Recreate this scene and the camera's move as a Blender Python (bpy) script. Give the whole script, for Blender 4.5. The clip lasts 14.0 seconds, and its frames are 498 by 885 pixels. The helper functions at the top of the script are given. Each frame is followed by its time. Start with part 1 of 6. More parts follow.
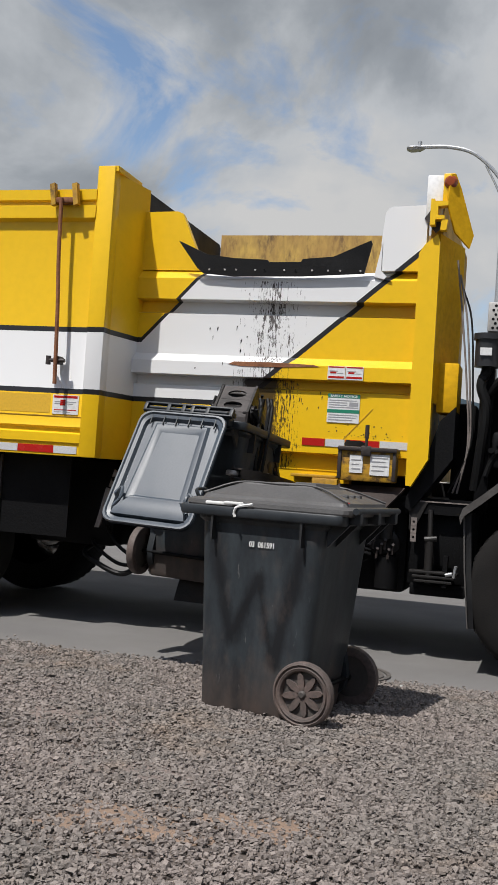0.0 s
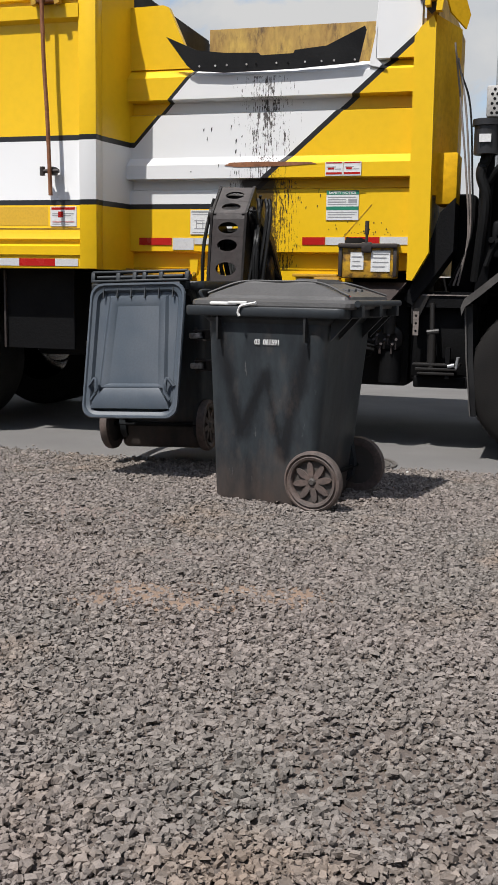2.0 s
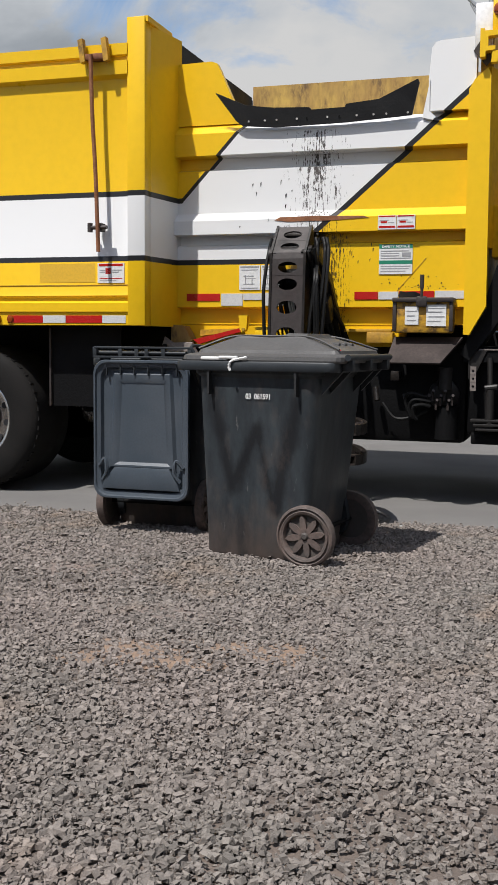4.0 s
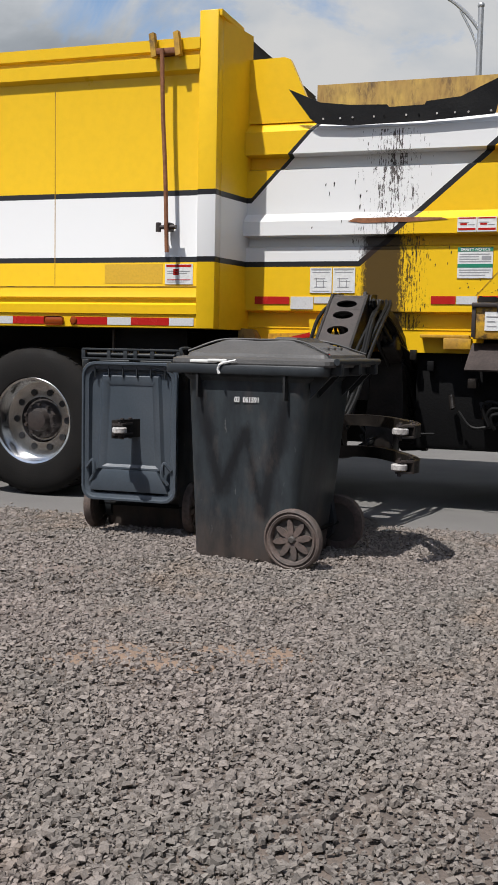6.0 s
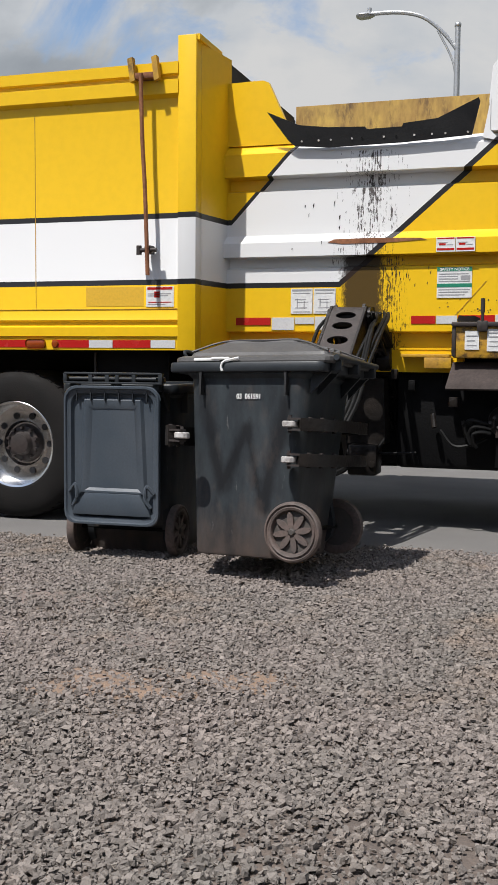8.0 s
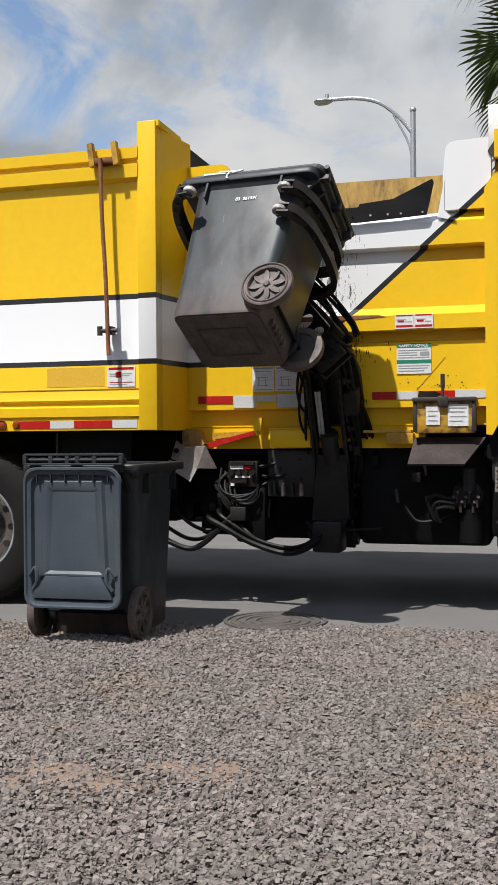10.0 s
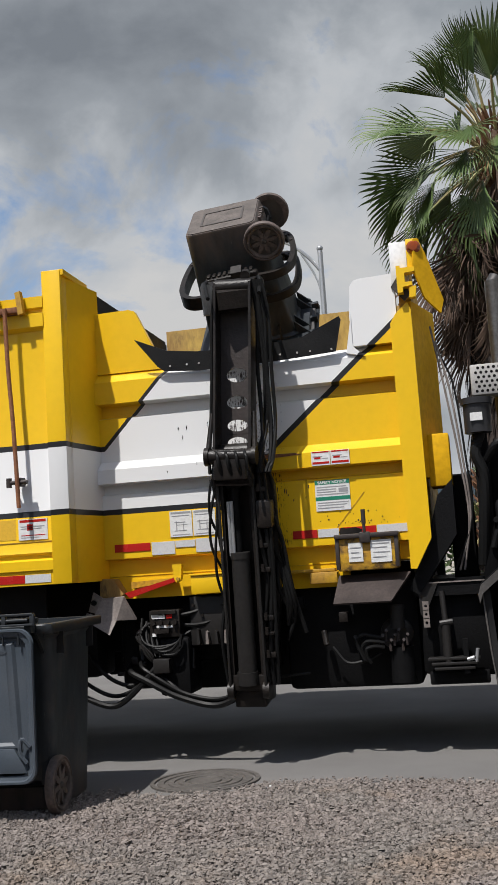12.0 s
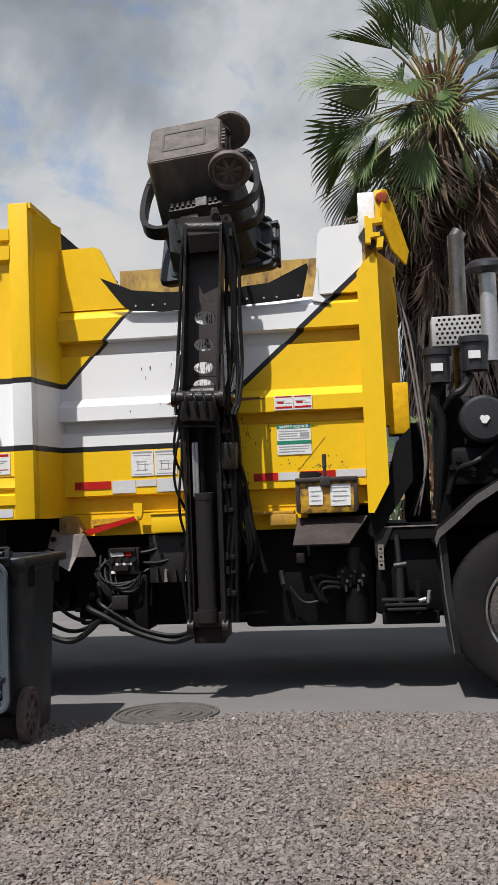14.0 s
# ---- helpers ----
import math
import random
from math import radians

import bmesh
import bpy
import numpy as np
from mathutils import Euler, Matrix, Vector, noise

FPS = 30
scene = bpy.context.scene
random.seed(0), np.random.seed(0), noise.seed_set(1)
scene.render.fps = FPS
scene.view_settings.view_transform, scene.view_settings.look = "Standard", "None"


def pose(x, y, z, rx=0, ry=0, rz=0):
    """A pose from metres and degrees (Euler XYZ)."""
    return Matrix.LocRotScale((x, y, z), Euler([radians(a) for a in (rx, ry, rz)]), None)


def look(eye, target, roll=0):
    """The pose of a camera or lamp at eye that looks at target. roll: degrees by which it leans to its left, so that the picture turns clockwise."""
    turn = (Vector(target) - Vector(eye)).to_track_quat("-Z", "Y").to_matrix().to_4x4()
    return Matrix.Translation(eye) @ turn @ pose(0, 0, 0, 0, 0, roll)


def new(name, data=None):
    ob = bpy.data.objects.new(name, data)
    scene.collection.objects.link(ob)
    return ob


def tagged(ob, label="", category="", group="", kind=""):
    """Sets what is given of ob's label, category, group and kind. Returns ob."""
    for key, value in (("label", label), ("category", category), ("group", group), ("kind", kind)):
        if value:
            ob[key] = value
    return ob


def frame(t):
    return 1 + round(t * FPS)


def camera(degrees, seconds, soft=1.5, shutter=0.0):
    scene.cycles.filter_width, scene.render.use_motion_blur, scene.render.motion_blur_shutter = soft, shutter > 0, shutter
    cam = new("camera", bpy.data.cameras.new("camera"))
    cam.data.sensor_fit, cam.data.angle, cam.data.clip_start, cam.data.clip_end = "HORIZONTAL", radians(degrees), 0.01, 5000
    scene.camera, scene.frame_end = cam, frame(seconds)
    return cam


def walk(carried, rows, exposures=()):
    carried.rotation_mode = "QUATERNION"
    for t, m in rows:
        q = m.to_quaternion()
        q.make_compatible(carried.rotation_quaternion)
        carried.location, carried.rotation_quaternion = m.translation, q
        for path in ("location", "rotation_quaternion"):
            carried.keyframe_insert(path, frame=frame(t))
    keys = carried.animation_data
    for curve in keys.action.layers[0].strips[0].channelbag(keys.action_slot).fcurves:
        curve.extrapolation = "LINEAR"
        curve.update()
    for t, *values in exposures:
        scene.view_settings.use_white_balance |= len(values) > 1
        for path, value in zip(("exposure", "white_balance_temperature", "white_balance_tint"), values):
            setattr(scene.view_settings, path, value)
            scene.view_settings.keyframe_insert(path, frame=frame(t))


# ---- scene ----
# ---------------------------------------------------------------- camera
cam = camera(26.82, 14.0, soft=0.75)
walk(cam, [
    (0, look((1.912, -4.826, 1.167), (0.558, -1.064, 1.282), 3.90)),
    (0.1, look((1.962, -4.983, 1.126), (0.551, -1.243, 0.975), 3.31)),
    (0.5, look((1.967, -4.980, 1.114), (0.539, -1.283, 0.571), 1.31)),
    (1, look((1.963, -4.983, 1.106), (0.624, -1.259, 0.521), 1.28)),
    (1.5, look((1.959, -4.953, 1.104), (0.632, -1.227, 0.508), 1.21)),
    (2, look((1.961, -4.950, 1.099), (0.629, -1.225, 0.504), 0.93)),
    (2.5, look((1.958, -4.937, 1.091), (0.610, -1.215, 0.516), 0.71)),
    (3, look((1.971, -4.934, 1.093), (0.590, -1.218, 0.563), 0.42)),
    (3.5, look((1.969, -4.931, 1.092), (0.605, -1.197, 0.642), 0.36)),
    (4, look((1.972, -4.924, 1.092), (0.645, -1.170, 0.708), 0.51)),
    (4.2, look((1.972, -4.914, 1.087), (0.667, -1.150, 0.728), 0.52)),
    (6.5, look((1.961, -4.942, 1.101), (0.686, -1.169, 0.728), 1.17)),
    (7, look((1.974, -4.937, 1.116), (0.703, -1.162, 0.752), 0.98)),
    (7.5, look((1.979, -4.939, 1.126), (0.735, -1.152, 0.796), 0.64)),
    (9.8, look((1.991, -4.939, 1.129), (0.866, -1.106, 0.934), 0.01)),
    (10, look((2.007, -4.891, 1.140), (0.891, -1.049, 1.122), -0.41)),
    (10.5, look((2.048, -4.820, 1.161), (1.034, -0.955, 1.330), -3.19)),
    (11, look((2.003, -4.861, 1.193), (1.064, -0.984, 1.482), -5.02)),
    (11.5, look((1.984, -4.833, 1.203), (1.095, -0.962, 1.676), -2.94)),
    (12, look((2.033, -4.708, 1.215), (1.207, -0.823, 1.694), -3.67)),
    (12.5, look((2.003, -4.722, 1.215), (1.299, -0.812, 1.683), -4.09)),
    (13, look((1.795, -4.813, 1.205), (1.238, -0.876, 1.635), -4.09)),
    (13.5, look((1.706, -4.827, 1.182), (1.254, -0.872, 1.571), -2.97)),
    (14, look((1.682, -4.865, 1.204), (1.194, -0.903, 1.459), -2.27)),
], exposures=((0, -0.08), (0.7, 0.11), (2.5, 0.05), (3.8, 0.02), (7, 0.02), (9.8, 0.13), (10.7, 0.05), (11.5, -0.11), (12.5, -0.01), (14, 0.06)))

# ---------------------------------------------------------------- sky and sun
LIGHT = Vector((0.21, 0.50, -1.0)).normalized()
world = bpy.data.worlds.new("sky")
scene.world = world
world.use_nodes = True
wn, wl = world.node_tree.nodes, world.node_tree.links
wn.clear()
w_out = wn.new("ShaderNodeOutputWorld")
w_sky = wn.new("ShaderNodeTexSky")
w_sky.sky_type, w_sky.sun_disc = "NISHITA", False
w_sky.sun_elevation = math.asin(-LIGHT.z)
w_sky.sun_rotation = math.atan2(-LIGHT.x, -LIGHT.y)
w_bg = wn.new("ShaderNodeBackground")
w_bg.inputs[1].default_value = 0.145
wl.new(w_sky.outputs[0], w_bg.inputs[0])
w_co = wn.new("ShaderNodeTexCoord")
w_map = wn.new("ShaderNodeMapping")
w_map.inputs["Scale"].default_value = (1.0, 1.0, 1.35)
w_map.inputs["Location"].default_value = (0.35, 0.1, 0.2)
wl.new(w_co.outputs["Generated"], w_map.inputs[0])


def sky_noise(scale, detail, rough, distort=0.3):
    n = wn.new("ShaderNodeTexNoise")
    n.inputs["Scale"].default_value, n.inputs["Detail"].default_value = scale, detail
    n.inputs["Roughness"].default_value, n.inputs["Distortion"].default_value = rough, distort
    wl.new(w_map.outputs[0], n.inputs["Vector"])
    return n


def sky_ramp(src, stops):
    r = wn.new("ShaderNodeValToRGB")
    wl.new(src, r.inputs[0])
    while len(r.color_ramp.elements) < len(stops):
        r.color_ramp.elements.new(0.5)
    for e, (p, c) in zip(r.color_ramp.elements, stops):
        e.position, e.color = p, (*c, 1)
    return r



def sky_math(op, a, b):
    x = wn.new("ShaderNodeMath")
    x.operation = op
    for k, v in enumerate((a, b)):
        if isinstance(v, (float, int)):
            x.inputs[k].default_value = v
        else:
            wl.new(v, x.inputs[k])
    return x.outputs[0]


# clouds are whiter low down and greyer overhead; one blue gap stands open in the north-west
w_sep = wn.new("ShaderNodeSeparateXYZ")
wl.new(w_co.outputs["Generated"], w_sep.inputs[0])
w_dot = wn.new("ShaderNodeVectorMath")
w_dot.operation = "DOT_PRODUCT"
wl.new(w_co.outputs["Generated"], w_dot.inputs[0])
w_dot.inputs[1].default_value = (-0.446, 0.830, 0.336)
gap = sky_math("MAXIMUM", sky_math("MULTIPLY", sky_math("SUBTRACT", w_dot.outputs["Value"], 0.992), 17.0), 0.0)
lift = sky_math("MULTIPLY", sky_math("SUBTRACT", 0.30, w_sep.outputs[2]), 0.30)
# the sky stands clear round the sun
w_sun = wn.new("ShaderNodeVectorMath")
w_sun.operation = "DOT_PRODUCT"
wl.new(w_co.outputs["Generated"], w_sun.inputs[0])
w_sun.inputs[1].default_value = tuple(-LIGHT)
clear = sky_math("MAXIMUM", sky_math("MULTIPLY", sky_math("SUBTRACT", w_sun.outputs["Value"], 0.60), 0.90), 0.0)
gap = sky_math("ADD", gap, clear)
cover = sky_ramp(sky_math("SUBTRACT", sky_noise(5.5, 8, 0.6, 0.5).outputs[0], gap), [(0.29, (0, 0, 0)), (0.43, (1, 1, 1))])
shade = sky_ramp(sky_math("ADD", sky_noise(4.2, 8, 0.54, 0.25).outputs[0], lift),
                 [(0.28, (0.33, 0.365, 0.415)), (0.46, (0.53, 0.575, 0.63)), (0.58, (0.83, 0.87, 0.92)), (0.70, (1.0, 1.0, 1.0))])
w_cl = wn.new("ShaderNodeBackground")
w_cl.inputs[1].default_value = 0.62
wl.new(shade.outputs[0], w_cl.inputs[0])
w_mix = wn.new("ShaderNodeMixShader")
wl.new(cover.outputs[0], w_mix.inputs[0])
wl.new(w_bg.outputs[0], w_mix.inputs[1])
wl.new(w_cl.outputs[0], w_mix.inputs[2])
wl.new(w_mix.outputs[0], w_out.inputs[0])

sun = new("sun", bpy.data.lights.new("sun", "SUN"))
sun.data.energy, sun.data.angle, sun.data.color = 5.3, radians(0.55), (1.0, 0.970, 0.935)
sun.matrix_world = look((0, 0, 20), Vector((0, 0, 20)) + LIGHT)


# ---------------------------------------------------------------- materials
def material(name, base, rough=0.6, metal=0.0, second=None, amount=0.5, scale=6.0, fine=60.0, bump=0.1,
             dirt=None, dirt_at=0.62, dirt_scale=3.0, island=0.0, per_object=0.0, stretch=(1, 1, 1), spec=0.5):
    """Base colour varied at two scales, an optional dirt layer, fine relief."""
    m = bpy.data.materials.new(name)
    m.use_nodes = True
    n, l = m.node_tree.nodes, m.node_tree.links
    b = n["Principled BSDF"]
    co = n.new("ShaderNodeTexCoord")
    mp = n.new("ShaderNodeMapping")
    mp.inputs["Scale"].default_value = stretch
    l.new(co.outputs["Object"], mp.inputs[0])

    def tex(s, d=5.0, r=0.55):
        t = n.new("ShaderNodeTexNoise")
        t.inputs["Scale"].default_value, t.inputs["Detail"].default_value, t.inputs["Roughness"].default_value = s, d, r
        l.new(mp.outputs[0], t.inputs["Vector"])
        return t.outputs[0]

    def mix(fac, a, c):
        x = n.new("ShaderNodeMix")
        x.data_type = "RGBA"
        for k, v in ((0, fac), (6, a), (7, c)):
            if isinstance(v, (float, int)):
                x.inputs[k].default_value = v
            elif isinstance(v, tuple):
                x.inputs[k].default_value = (*v, 1)
            else:
                l.new(v, x.inputs[k])
        return x.outputs[2]

    def ramp(src, lo, hi, a=0.0, c=1.0):
        r = n.new("ShaderNodeMapRange")
        r.inputs[1].default_value, r.inputs[2].default_value = lo, hi
        r.inputs[3].default_value, r.inputs[4].default_value = a, c
        l.new(src, r.inputs[0])
        return r.outputs[0]

    second = second or tuple(v * 0.72 for v in base)
    big, small = tex(scale), tex(fine, 3.0)
    col = mix(ramp(big, 0.35, 0.68, 0.0, amount), base, second)
    col = mix(ramp(small, 0.4, 0.75, 0.0, amount * 0.6), col, tuple(v * 0.6 for v in second))
    if dirt:
        d = ramp(tex(dirt_scale, 8.0, 0.65), dirt_at, dirt_at + 0.12, 0.0, 0.85)
        col = mix(d, col, dirt)
    if island or per_object:
        if island:
            g = n.new("ShaderNodeNewGeometry").outputs["Random Per Island"]
        else:
            g = n.new("ShaderNodeObjectInfo").outputs["Random"]
        k = island or per_object
        hs = n.new("ShaderNodeHueSaturation")
        l.new(ramp(g, 0, 1, 1 - k, 1 + k), hs.inputs["Value"])
        l.new(col, hs.inputs["Color"])
        col = hs.outputs[0]
    l.new(col, b.inputs["Base Color"])
    l.new(ramp(big, 0.3, 0.7, rough * 0.8, min(1.0, rough * 1.2)), b.inputs["Roughness"])
    b.inputs["Metallic"].default_value = metal
    b.inputs["Specular IOR Level"].default_value = spec
    if bump:
        bp = n.new("ShaderNodeBump")
        bp.inputs["Strength"].default_value, bp.inputs["Distance"].default_value = bump, 0.01
        l.new(small, bp.inputs["Height"])
        l.new(bp.outputs[0], b.inputs["Normal"])
    return m


YEL = (0.80, 0.492, 0.012)
M_YEL = material("yellow_paint", YEL, 0.34, second=(0.78, 0.470, 0.012), amount=0.2, scale=1.2, fine=18, bump=0.01, dirt=(0.36, 0.20, 0.02), dirt_at=0.74, dirt_scale=7, spec=0.32)
M_YELDIRTY = material("worn_yellow_paint", (0.60, 0.34, 0.02), 0.5, second=(0.36, 0.19, 0.03), amount=0.8, scale=5, fine=40, bump=0.1, dirt=(0.05, 0.03, 0.02), dirt_at=0.55, dirt_scale=7)
# darker, matter yellow for faces turned from the sun: shade in the colour, plus dirt
M_YELSHADE = material("shaded_dirty_yellow_paint", (0.74, 0.42, 0.012), 0.7, second=(0.60, 0.32, 0.012), amount=0.6, scale=3, fine=25, bump=0.02, dirt=(0.28, 0.14, 0.02), dirt_at=0.66, dirt_scale=6, spec=0.08)
M_PATCH = material("repainted_yellow", (0.74, 0.44, 0.030), 0.5, second=(0.68, 0.39, 0.03), amount=0.5, scale=4, bump=0.01)
M_RUSTY = material("scraped_yellow_steel", (0.55, 0.36, 0.08), 0.6, second=(0.30, 0.17, 0.05), amount=0.95, scale=6, fine=30, bump=0.2, dirt=(0.09, 0.05, 0.025), dirt_at=0.53, dirt_scale=9, stretch=(1, 1, 0.35))
M_WHITE = material("white_paint", (0.80, 0.80, 0.79), 0.35, second=(0.70, 0.70, 0.69), amount=0.5, scale=2, fine=40, bump=0.02)
M_BLACKP = material("black_paint", (0.022, 0.022, 0.024), 0.4, amount=0.5, scale=4)
M_STEEL = material("greasy_black_steel", (0.010, 0.009, 0.0085), 0.42, 0.0, spec=0.25, second=(0.024, 0.019, 0.016), amount=0.9, scale=9, fine=50, bump=0.3, dirt=(0.045, 0.037, 0.030), dirt_at=0.72, dirt_scale=9)
M_FRAME = material("dark_chassis_steel", (0.006, 0.006, 0.0065), 0.6, 0.0, spec=0.13, amount=0.8, scale=5, bump=0.2, dirt=(0.022, 0.020, 0.018), dirt_at=0.68)
M_BEAM = material("brown_worn_steel", (0.045, 0.034, 0.031), 0.55, 0.0, spec=0.4, second=(0.035, 0.030, 0.028), amount=0.9, scale=7, fine=40, bump=0.25, dirt=(0.016, 0.014, 0.013), dirt_at=0.58, dirt_scale=6)
M_SHELF = material("brown_sheet_steel", (0.050, 0.036, 0.032), 0.6, spec=0.2, second=(0.030, 0.023, 0.021), amount=0.9, scale=6, bump=0.1)
M_SCORCH = material("scorched_yellow_steel", (0.62, 0.36, 0.02), 0.5, second=(0.40, 0.20, 0.03), amount=0.9, scale=9, fine=50, bump=0.1, dirt=(0.035, 0.022, 0.016), dirt_at=0.50, dirt_scale=13)
M_PIPE = material("dull_exhaust_steel", (0.26, 0.25, 0.24), 0.36, 0.85, second=(0.12, 0.11, 0.10), amount=0.9, scale=5, bump=0.05)
M_HOSE = material("rubber_hose", (0.007, 0.007, 0.007), 0.55, amount=0.5, bump=0.1, spec=0.2)
M_RUBBER = material("black_rubber_sheet", (0.009, 0.009, 0.010), 0.55, spec=0.3, second=(0.018, 0.018, 0.018), amount=0.9, scale=5, bump=0.15)
M_TYRE = material("tyre_rubber", (0.011, 0.0105, 0.010), 0.8, spec=0.14, second=(0.020, 0.018, 0.017), amount=0.8, scale=6, fine=90, bump=0.15)
M_CHROME = material("polished_aluminium", (0.72, 0.72, 0.72), 0.22, 1.0, second=(0.5, 0.49, 0.47), amount=0.5, scale=8, bump=0.03)
M_RUST = material("rusty_rod", (0.30, 0.120, 0.050), 0.8, 0.1, second=(0.16, 0.065, 0.032), amount=0.9, scale=12, bump=0.3)
M_RED = material("red_reflector", (0.43, 0.014, 0.012), 0.25, second=(0.45, 0.02, 0.015), amount=0.4, fine=120)
M_TAPEW = material("white_reflector", (0.62, 0.62, 0.62), 0.3, second=(0.5, 0.5, 0.5), amount=0.5, fine=120)
M_LABEL = material("white_label", (0.74, 0.74, 0.73), 0.45, second=(0.62, 0.62, 0.60), amount=0.5, scale=10, dirt=(0.32, 0.29, 0.26), dirt_at=0.66, dirt_scale=14)
M_PRINT = material("grey_print", (0.33, 0.33, 0.34), 0.5, amount=0.3)
M_GREEN = material("green_print", (0.02, 0.22, 0.13), 0.4, amount=0.3)
M_ORANGE = material("amber_lens", (0.27, 0.050, 0.008), 0.15, amount=0.3)
M_BIN = material("charcoal_cart_plastic", (0.018, 0.022, 0.026), 0.50, second=(0.028, 0.033, 0.038), amount=0.9, scale=4, fine=80, bump=0.03, dirt=(0.085, 0.078, 0.068), dirt_at=0.70, dirt_scale=5, stretch=(1, 1, 0.5), spec=0.40)
M_LID = material("weathered_lid_plastic", (0.085, 0.082, 0.080), 0.55, second=(0.060, 0.058, 0.057), amount=0.8, scale=5, fine=90, bump=0.1)
M_LIDIN = material("slate_lid_plastic", (0.052, 0.067, 0.084), 0.40, second=(0.074, 0.086, 0.102), amount=0.7, scale=4, fine=80, bump=0.008)
M_MUD = material("muddy_cart_plastic", (0.135, 0.110, 0.095), 0.7, second=(0.075, 0.066, 0.060), amount=0.9, scale=8, fine=60, bump=0.15)
M_WHEEL = material("dusty_wheel_plastic", (0.140, 0.102, 0.088), 0.65, second=(0.065, 0.055, 0.050), amount=0.9, scale=10, fine=60, bump=0.12)
M_SPOKE = material("dark_hub_plastic", (0.050, 0.044, 0.041), 0.6, second=(0.085, 0.073, 0.064), amount=0.8, scale=14, bump=0.1)
M_INK = material("white_ink", (0.72, 0.72, 0.70), 0.5, amount=0.2)
M_SCUFF = material("dull_black_scuff", (0.016, 0.017, 0.018), 0.6, amount=0.4)
M_ROLLER = material("grey_roller", (0.52, 0.50, 0.48), 0.5, second=(0.25, 0.23, 0.22), amount=0.9, scale=30)
M_ASPHALT = material("asphalt", (0.178, 0.172, 0.166), 0.9, spec=0.10, second=(0.145, 0.140, 0.135), amount=0.8, scale=1.2, fine=160, bump=0.3)
M_DUST = material("dusty_bed", (0.150, 0.118, 0.098), 0.95, second=(0.100, 0.082, 0.072), amount=0.95, scale=1.6, fine=90, bump=0.6)
M_TAN = material("tan_soil", (0.270, 0.190, 0.140), 0.95, second=(0.215, 0.158, 0.122), amount=0.9, scale=7, fine=160, bump=0.5, spec=0.1)
M_SILT = material("grey_silt", (0.225, 0.180, 0.160), 0.95, second=(0.180, 0.150, 0.136), amount=0.9, scale=7, fine=160, bump=0.5, spec=0.1)
M_STONE = material("crushed_stone", (0.228, 0.190, 0.170), 0.9, second=(0.184, 0.166, 0.148), amount=0.9, scale=0.9, fine=220, bump=0.35, island=0.30, dirt=(0.225, 0.170, 0.130), dirt_at=0.56, dirt_scale=0.8)
M_LAND = material("dry_grass_land", (0.10, 0.11, 0.045), 0.95, second=(0.14, 0.115, 0.06), amount=0.9, scale=0.6, fine=12, bump=0.3)
M_IRON = material("cast_iron", (0.120, 0.108, 0.098), 0.75, 0.15, second=(0.075, 0.068, 0.063), amount=0.8, scale=10, bump=0.2)
M_GALV = material("galvanised_steel", (0.50, 0.51, 0.52), 0.42, 0.7, second=(0.40, 0.41, 0.42), amount=0.5, scale=5)
M_FROND = material("palm_green", (0.046, 0.088, 0.022), 0.46, second=(0.100, 0.135, 0.036), amount=0.8, scale=2.0, fine=30, bump=0.05, per_object=0.3)
M_SKIRT = material("old_hanging_leaves", (0.050, 0.034, 0.026), 0.9, second=(0.028, 0.020, 0.016), amount=0.9, scale=3, fine=30, island=0.5)
M_FRONDDEAD = material("dry_palm", (0.100, 0.060, 0.040), 0.85, second=(0.07, 0.045, 0.03), amount=0.9, scale=3, fine=30, per_object=0.3)
M_LEAFBASE = material("fibrous_leaf_base", (0.24, 0.11, 0.055), 0.9, second=(0.13, 0.07, 0.04), amount=0.9, scale=6)
M_STALK = material("palm_stalk", (0.30, 0.32, 0.14), 0.5, second=(0.30, 0.17, 0.08), amount=0.8, scale=3)
M_TRUNK = material("palm_trunk", (0.13, 0.095, 0.070), 0.95, second=(0.22, 0.12, 0.06), amount=0.9, scale=4, fine=25, bump=0.8)
M_HEDGE = material("hedge_leaf", (0.055, 0.095, 0.030), 0.6, second=(0.10, 0.13, 0.045), amount=0.9, scale=4, island=0.4)
M_HILL = material("blue_hill", (0.055, 0.085, 0.115), 1.0, second=(0.045, 0.070, 0.085), amount=0.6, scale=0.02, fine=0.3, bump=0)
M_STUCCO = material("house_wall", (0.55, 0.52, 0.47), 0.85, amount=0.3, scale=1)
M_SHADEWALL = material("shade_wall_stucco", (0.20, 0.175, 0.15), 0.9, amount=0.5, scale=1.2, fine=30, bump=0.2)
M_ROOF = material("house_roof", (0.09, 0.075, 0.07), 0.8, amount=0.6, scale=2)
M_WINDOW = material("window_glass", (0.03, 0.035, 0.04), 0.1, amount=0.2)


